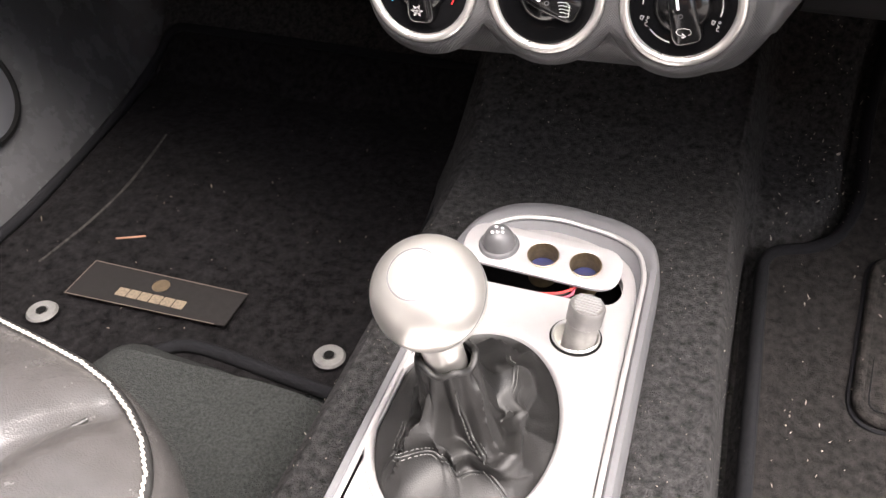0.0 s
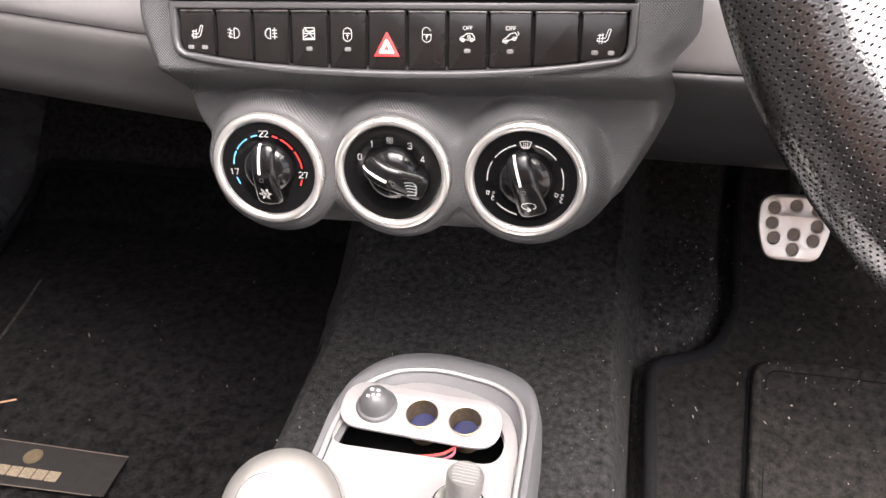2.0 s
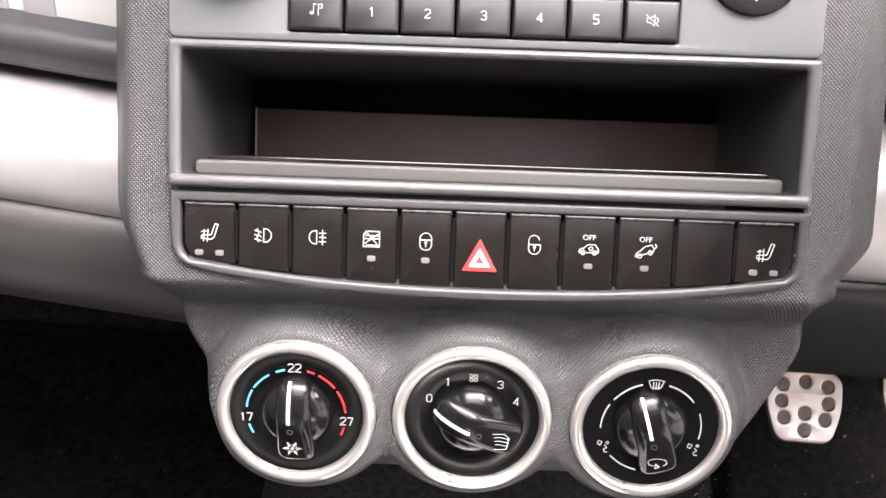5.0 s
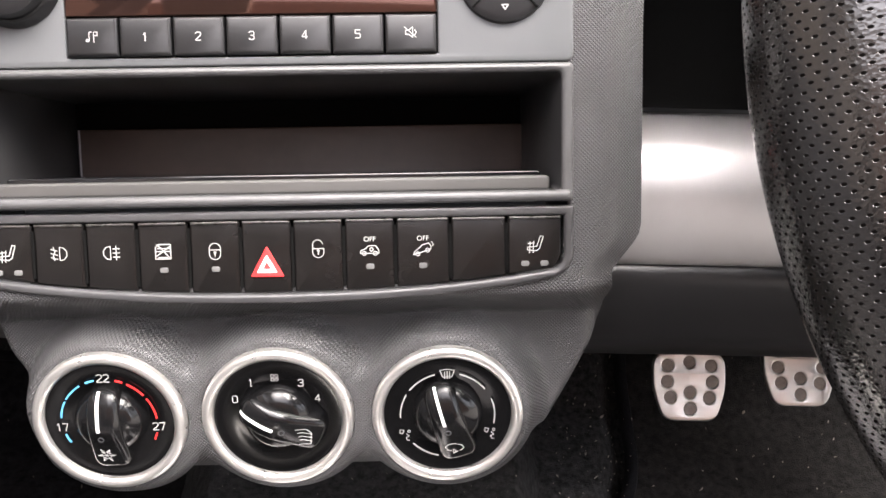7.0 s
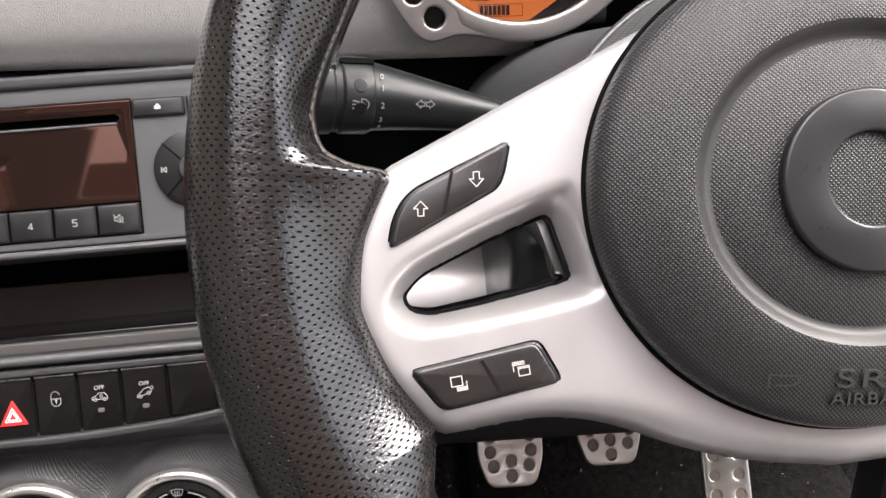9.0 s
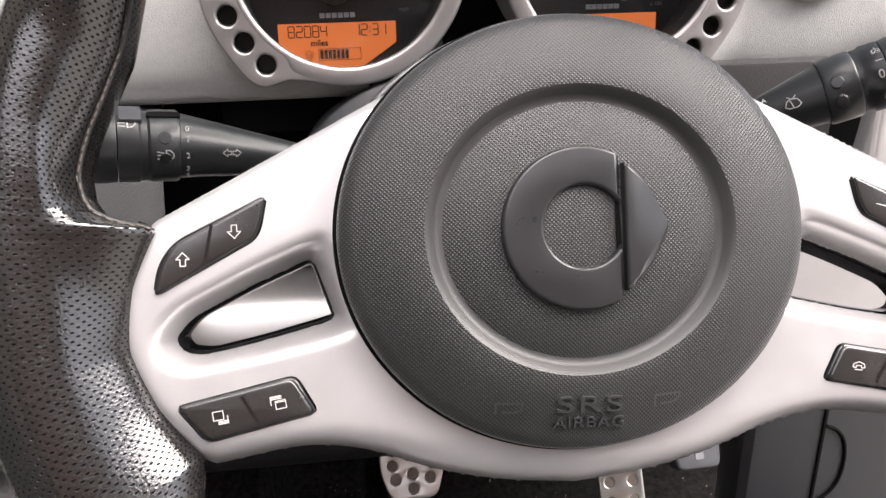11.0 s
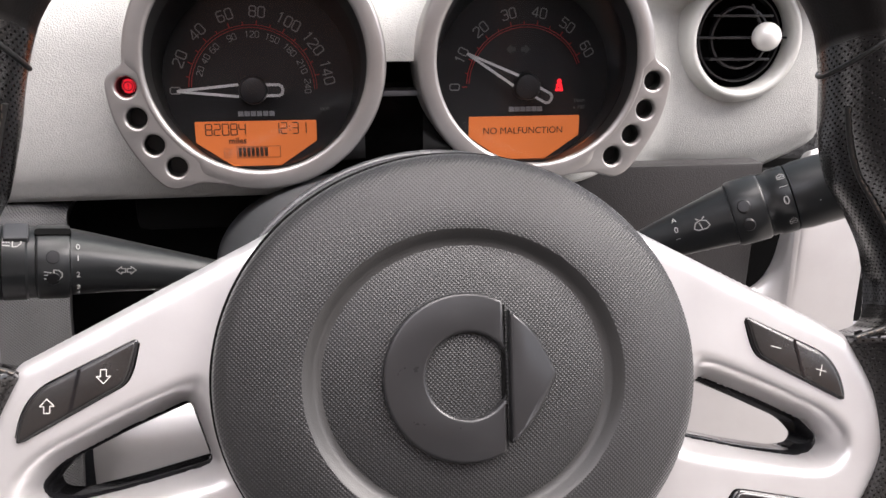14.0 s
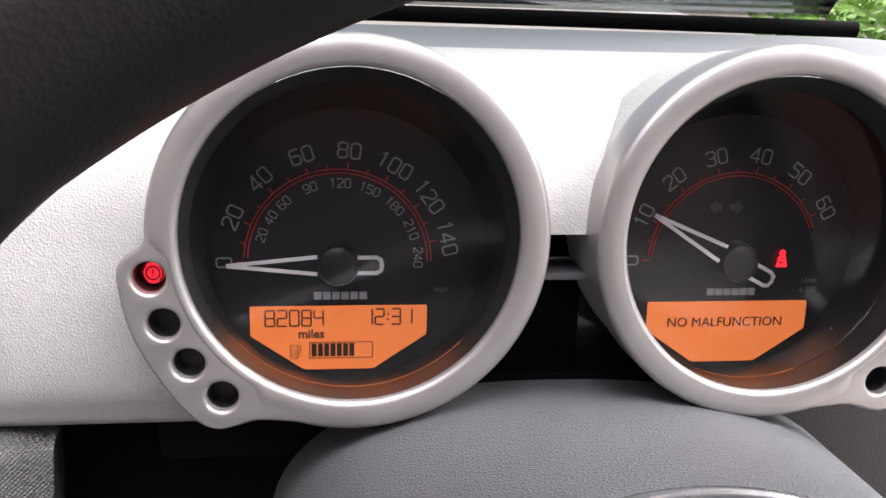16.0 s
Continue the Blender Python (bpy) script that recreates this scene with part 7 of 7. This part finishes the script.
part("hinge_block", solid_box(-0.020, 0.020, 0.060, 0.086, -0.016, 0.004, 0.004, 3), gloss_black, accelerator, "gloss black hinge block")

# ---- floor mats ----
def mat_sheet(outline, height, lift, material, parent, name):
    bm = bmesh.new()
    bm.faces.new([bm.verts.new((x, y, 0)) for x, y in outline])
    for _ in range(6):
        bmesh.ops.triangulate(bm, faces=bm.faces)
        bmesh.ops.subdivide_edges(bm, edges=[e for e in bm.edges if e.calc_length() > 0.025], cuts=1)
    for v in bm.verts:
        v.co.z = height(v.co.x, v.co.y) + lift + 0.0010 * noise.noise((v.co.x * 30, v.co.y * 30, 5))
    bmesh.ops.triangulate(bm, faces=bm.faces)
    return part(name, bm, material, parent, smooth=80)


def lay(points, height, lift):
    return [(x, y, height(x, y) + lift) for x, y in points]


driver_mat = thing("floor_mat", Matrix.Identity(4), "dusty black driver's floor mat with a stitched heel pad", "floor mat", "floor mats")
dm = MAT_EDGE
mat_sheet(dm, floor_height, 0.013, mat_worn, driver_mat, "carpet_top")
part("binding", tube(lay(dm, floor_height, 0.0120), 0.0060, True, 2), mat_edge, driver_mat, "raised black binding")
rows = [[(x, y, floor_height(x, y) + z) for x, y in dm] for z in (0.013, 0.0)]
part("backing", loft(rows), mat_edge, driver_mat)
hp = rounded([(0.240, 0.468), (0.60, 0.468), (0.60, 0.622), (0.255, 0.622)], 0.02, 6)
mat_sheet(hp, floor_height, 0.0180, mat_pad, driver_mat, "heel_pad")
part("pad_binding", tube(lay(hp, floor_height, 0.0165), 0.0042, True, 2), mat_pad, driver_mat, "raised pad edge")
part("pad_groove", tube(lay(grown(hp, -0.0075), floor_height, 0.0176), 0.0008, True, 1), mat_edge, driver_mat, "stitched line inside the pad edge")
part("pad_groove", tube(lay(grown(hp, 0.0058), floor_height, 0.0126), 0.0022, True, 1), mat_edge, driver_mat, "dark line round the pad")

pass_mat = thing("floor_mat", Matrix.Identity(4), "black passenger floor mat with a metal name plate", "floor mat", "floor mats")
flat_floor = lambda x, y: floor_height(x, y)
pm = rounded([(-0.530, 0.30), (-0.335, 0.33), (-0.285, 0.385), (-0.255, 0.385), (-0.135, 0.372), (-0.140, 0.85), (-0.592, 0.85), (-0.568, 0.68), (-0.537, 0.50)], [0.03, 0.02, 0.015, 0.02, 0.01, 0.03, 0.03, 0.03, 0.03], 5)
mat_sheet(pm, flat_floor, 0.008, mat_pile, pass_mat, "carpet_top")
part("binding", tube(lay(pm, flat_floor, 0.0125), 0.0058, True, 2), mat_edge, pass_mat, "raised black binding")
for x, y in ((-0.421, 0.379), (-0.160, 0.407)):
    rv = part("rivet", lathe([(0.0, -0.004), (0.0042, -0.004), (0.0046, 0.0015), (0.0060, 0.0028), (0.0120, 0.0022), (0.0135, 0.0)], 36), mat("grey_fastener", (0.10, 0.098, 0.095), 0.55, 0.0, None, 0.2, 200), pass_mat, "round grey fastener", at=pose(x, y, 0.0262))
    part("rivet_hole", lathe([(0.0044, 0.0030), (0.0, 0.0030)], 20), void_black, rv)
np_ = part("name_plate", plate(rounded([(-0.078, -0.0235), (0.080, -0.020), (0.080, 0.0215), (-0.078, 0.0225)], 0.002), (), 0, 0.0012, 0.0004), mat("dark_plate", (0.011, 0.0098, 0.0095), 0.75, 0.0, None, 0.25, 150, spec=0.15), pass_mat, "dark metal name plate", at=pose(-0.3395, 0.4295, 0.0266, 0, 0, 1))
part("plate_edge", strokes([[(-0.078, 0.0225), (0.080, 0.0215)], [(-0.078, -0.0235), (0.070, -0.0205)], [(-0.078, -0.0235), (-0.078, 0.0225)]], 0.0010, 0.0012), mat("pale_edge", (0.085, 0.068, 0.055), 0.5, 0.2), np_)
for q in range(6):
    part("name_bar", plate(box_outline(-0.034 + 0.0115 * q, -0.013, -0.0235 + 0.0115 * q, -0.003, 0.001), (), 0.0012, 0.0016), mat("pale_brass", (0.15, 0.12, 0.085), 0.5, 0.2, None, 0.45, 500), np_)
part("badge", plate(circle(0.008, 24, 0.0, 0.009), (), 0.0012, 0.0015), brass, np_)

# ---- passenger seat ----
seat = thing("passenger_seat", Matrix.Identity(4), "black leather passenger seat with cream stitching", "car seat")


def cushion():
    plan = rounded([(-0.56, -0.40), (-0.072, -0.40), (-0.062, 0.06), (-0.085, 0.150), (-0.130, 0.186), (-0.24, 0.208), (-0.56, 0.208)], [0.06, 0.05, 0.06, 0.025, 0.03, 0.06, 0.06], 8)
    cx, cy = -0.33, -0.1
    fine = []
    for (x0, y0), (x1, y1) in zip(plan, plan[1:] + plan[:1]):
        n = max(1, round(math.hypot(x1 - x0, y1 - y0) / 0.006))
        fine += [(x0 + (x1 - x0) * i / n, y0 + (y1 - y0) * i / n) for i in range(n)]
    side = [(0.99, 0.03), (1.0, 0.10), (1.012, 0.18), (1.013, 0.215), (1.010, 0.228), (1.003, 0.238), (0.995, 0.2445), (0.985, 0.2475)]
    top = [(0.985 - 0.0165 * i, 0.2475 + 0.0125 * (1 - (1 - min(1.0, i / 9)) ** 2)) for i in range(1, 36)] + [(0.25, 0.256), (0.02, 0.252)]
    rings = []
    for grow, z in side + top:
        ring = []
        for x, y in fine:
            px_, py_ = cx + (x - cx) * grow, cy + (y - cy) * grow
            h = z
            if grow < 0.984:
                d = min(math.hypot(px_ - ax - (bx - ax) * q, py_ - ay - (by - ay) * q) for (ax, ay), (bx, by) in zip(SEAT_SEAM, SEAT_SEAM[1:]) for q in (0, 0.25, 0.5, 0.75, 1)) if px_ > -0.24 else 1.0
                h -= 0.0070 * math.exp(-((d / 0.0075) ** 2))
                h += 0.0009 * noise.noise((px_ * 30, py_ * 130, 2)) + 0.0014 * noise.noise((px_ * 22, py_ * 22, 7))
            ring.append((px_, py_, h))
        rings.append(ring)
    return loft(rings, caps=True), fine, cx, cy


SEAT_SEAM = [(-0.1215, 0.176), (-0.132, 0.160), (-0.142, 0.142), (-0.152, 0.115), (-0.160, 0.080), (-0.166, 0.035), (-0.170, -0.02), (-0.173, -0.08)]
cb, plan, scx, scy = cushion()
part("cushion", cb, seat_leather, seat, "black leather cushion", smooth=70)
edge3 = [(scx + (x - scx) * 0.985, scy + (y - scy) * 0.985, 0.2475) for x, y in plan]
part("piping", tube(edge3, 0.0022, True, 2), leather, seat, "seam along the cushion edge")
span = [Vector(p) for p in edge3[::3]]
for a, b in zip(span, span[1:] + span[:1]):
    d = (b - a).length
    s = 0.0
    while s < d:
        p = a.lerp(b, s / d)
        if p.y > 0.0 and p.x > -0.30:
            along = (b - a).normalized()
            q = p + along * 0.0034 + Vector((-along.y, along.x, 0)) * 0.0011
            part("stitch", tube([tuple(p + Vector((0, 0, 0.0020))), tuple(q + Vector((0, 0, 0.0022)))], 0.00060, res=1, smooth_path=False), thread, seat)
        s += 0.0032
part("panel_seam", tube([(x, y, 0.2475 + 0.0045 * smoothstep(0.176, 0.10, y)) for x, y in SEAT_SEAM[1:]], 0.0010), leather, seat, "seam between cushion and bolster")

part("crease", tube([(-0.492, 0.675, 0.0200), (-0.474, 0.592, 0.0197), (-0.470, 0.528, 0.0198), (-0.473, 0.478, 0.0196), (-0.477, 0.440, 0.0192)], 0.0016), mat("creased_pile", (0.030, 0.028, 0.026), 0.95, 0, ("noise", 900, 1.0, 0.002), 0.8, 300, spec=0.1), pass_mat, "pale crease worn into the pile")

# ---- doors and sill trim ----
sill = thing("sill_trim", Matrix.Identity(4), "dark grey moulded sill and kick trim beside the passenger mat", "sill trim")
rows = []
for i in range(40):
    y = 0.20 + 0.021 * i
    xb = -0.545 - 0.075 * smoothstep(0.46, 0.98, y)
    up = 0.9 * max(0.0, y - 0.80)
    bulge = math.exp(-(((y - 0.60) / 0.10) ** 2))
    rows.append([(xb + q[0] + 0.012 * bulge * math.sin(math.pi * min(1, q[1] / 0.16)), y, q[1] + up * (q[1] < 0.1)) for q in smooth_line([(0.004, 0.0), (-0.002, 0.020), (-0.014, 0.045), (-0.034, 0.080), (-0.052, 0.120), (-0.066, 0.18), (-0.085, 0.30), (-0.090, 0.50)], 3)])
bm = loft(rows, cyclic=False)
bmesh.ops.recalc_face_normals(bm, faces=bm.faces)
bmesh.ops.solidify(bm, geom=bm.faces, thickness=0.004)
part("moulding", bm, mat("smooth_charcoal_trim", (0.050, 0.050, 0.052), 0.27, 0, ("noise", 800, 0.1, 0.0003), 0.08, 25), sill, smooth=70)
part("seam", tube([(-0.545, 0.500, 0.024), (-0.566, 0.505, 0.060), (-0.592, 0.510, 0.115), (-0.612, 0.515, 0.18)], 0.0012), void_black, sill, "joint in the sill cover")
speaker = thing("door_speaker", pose(-0.602, 0.522, 0.138, 0, 57, 0), "round black speaker in the passenger door", "speaker")
part("rim", lathe([(0.066, -0.004), (0.066, 0.003), (0.063, 0.005), (0.060, 0.002), (0.059, -0.004)], 64), void_black, speaker)
part("grille", lathe([(0.0, 0.006), (0.04, 0.005), (0.060, 0.002)], 48), grey_plastic, speaker)

# key fob hanging behind the wheel
fob = thing("key_fob", pose(0.424, 0.452, 0.345, 62, 8, 12), "dark grey key fob hanging from the ignition", "key")
part("body", plate(box_outline(-0.016, -0.020, 0.016, 0.022, 0.006), (), -0.005, 0.005, 0.002), grey_plastic, fob)
for q in range(4):
    part("name_bar", plate(box_outline(-0.003, -0.014 + 0.007 * q, 0.003, -0.010 + 0.007 * q, 0.001), (), 0.005, 0.0055), mid_grey, fob)

# ---- crumbs and dust ----
def crumbs(seed, count, x0, x1, y0, y1, height, lift, s0, s1):
    rnd = random.Random(seed)
    bm = bmesh.new()
    for _ in range(count):
        x, y = rnd.uniform(x0, x1), rnd.uniform(y0, y1)
        z = height(x, y) + lift
        s = rnd.uniform(s0, s1) * (1 if rnd.random() < 0.9 else 2.0)
        q = Euler((rnd.uniform(0, 6), rnd.uniform(0, 6), rnd.uniform(0, 6))).to_matrix()
        st = Vector((rnd.uniform(0.6, 3.0), 0.7, 0.5))
        vs = [bm.verts.new(Vector((x, y, z)) + q @ Vector((a * st.x, b * st.y, c * st.z)) * s) for a, b, c in ((1, 0, 0), (-1, 0, 0), (0, 1, 0), (0, -1, 0), (0, 0, 1), (0, 0, -1))]
        for a, b, c in ((0, 2, 4), (2, 1, 4), (1, 3, 4), (3, 0, 4), (2, 0, 5), (1, 2, 5), (3, 1, 5), (0, 3, 5)):
            bm.faces.new((vs[a], vs[b], vs[c]))
    return bm


dust = mat("pale_crumb", (0.34, 0.30, 0.26), 0.9, 0, None, 0.6, 80)
tagged(part("dust", crumbs(1, 480, 0.18, 0.60, 0.30, 0.86, floor_height, 0.0215, 0.0003, 0.0009), dust), "pale crumbs and lint on the driver's mat", "crumbs", "", "stuff")
tagged(part("dust", crumbs(5, 260, 0.165, 0.25, 0.45, 0.82, carpet_height, 0.0015, 0.0004, 0.0010), dust), "crumbs on the bare carpet beside the driver's mat", "crumbs", "", "stuff")
tagged(part("dust", crumbs(2, 90, -0.58, -0.15, 0.36, 0.80, flat_floor, 0.0135, 0.0003, 0.0008), mat("dull_crumb", (0.12, 0.10, 0.08), 0.9, 0, None, 0.5, 80)), "crumbs on the passenger mat", "crumbs", "", "stuff")
tagged(part("dust", crumbs(3, 900, -0.10, 0.17, 0.20, 0.72, tunnel_height, 0.0012, 0.00015, 0.0004), dust), "lint on the tunnel carpet", "lint", "", "stuff")
tagged(part("dust", crumbs(4, 120, -0.38, -0.13, 0.15, 0.36, hump, 0.0012, 0.0003, 0.0010), dust), "crumbs on the raised carpet", "crumbs", "", "stuff")
twig = part("twig", tube([(-0.420, 0.484, 0.0285), (-0.408, 0.487, 0.0300), (-0.395, 0.496, 0.0285)], 0.0009), mat("dry_grass", (0.26, 0.14, 0.09), 0.8))
tagged(twig, "dry reddish grass stalk on the passenger mat", "twig")
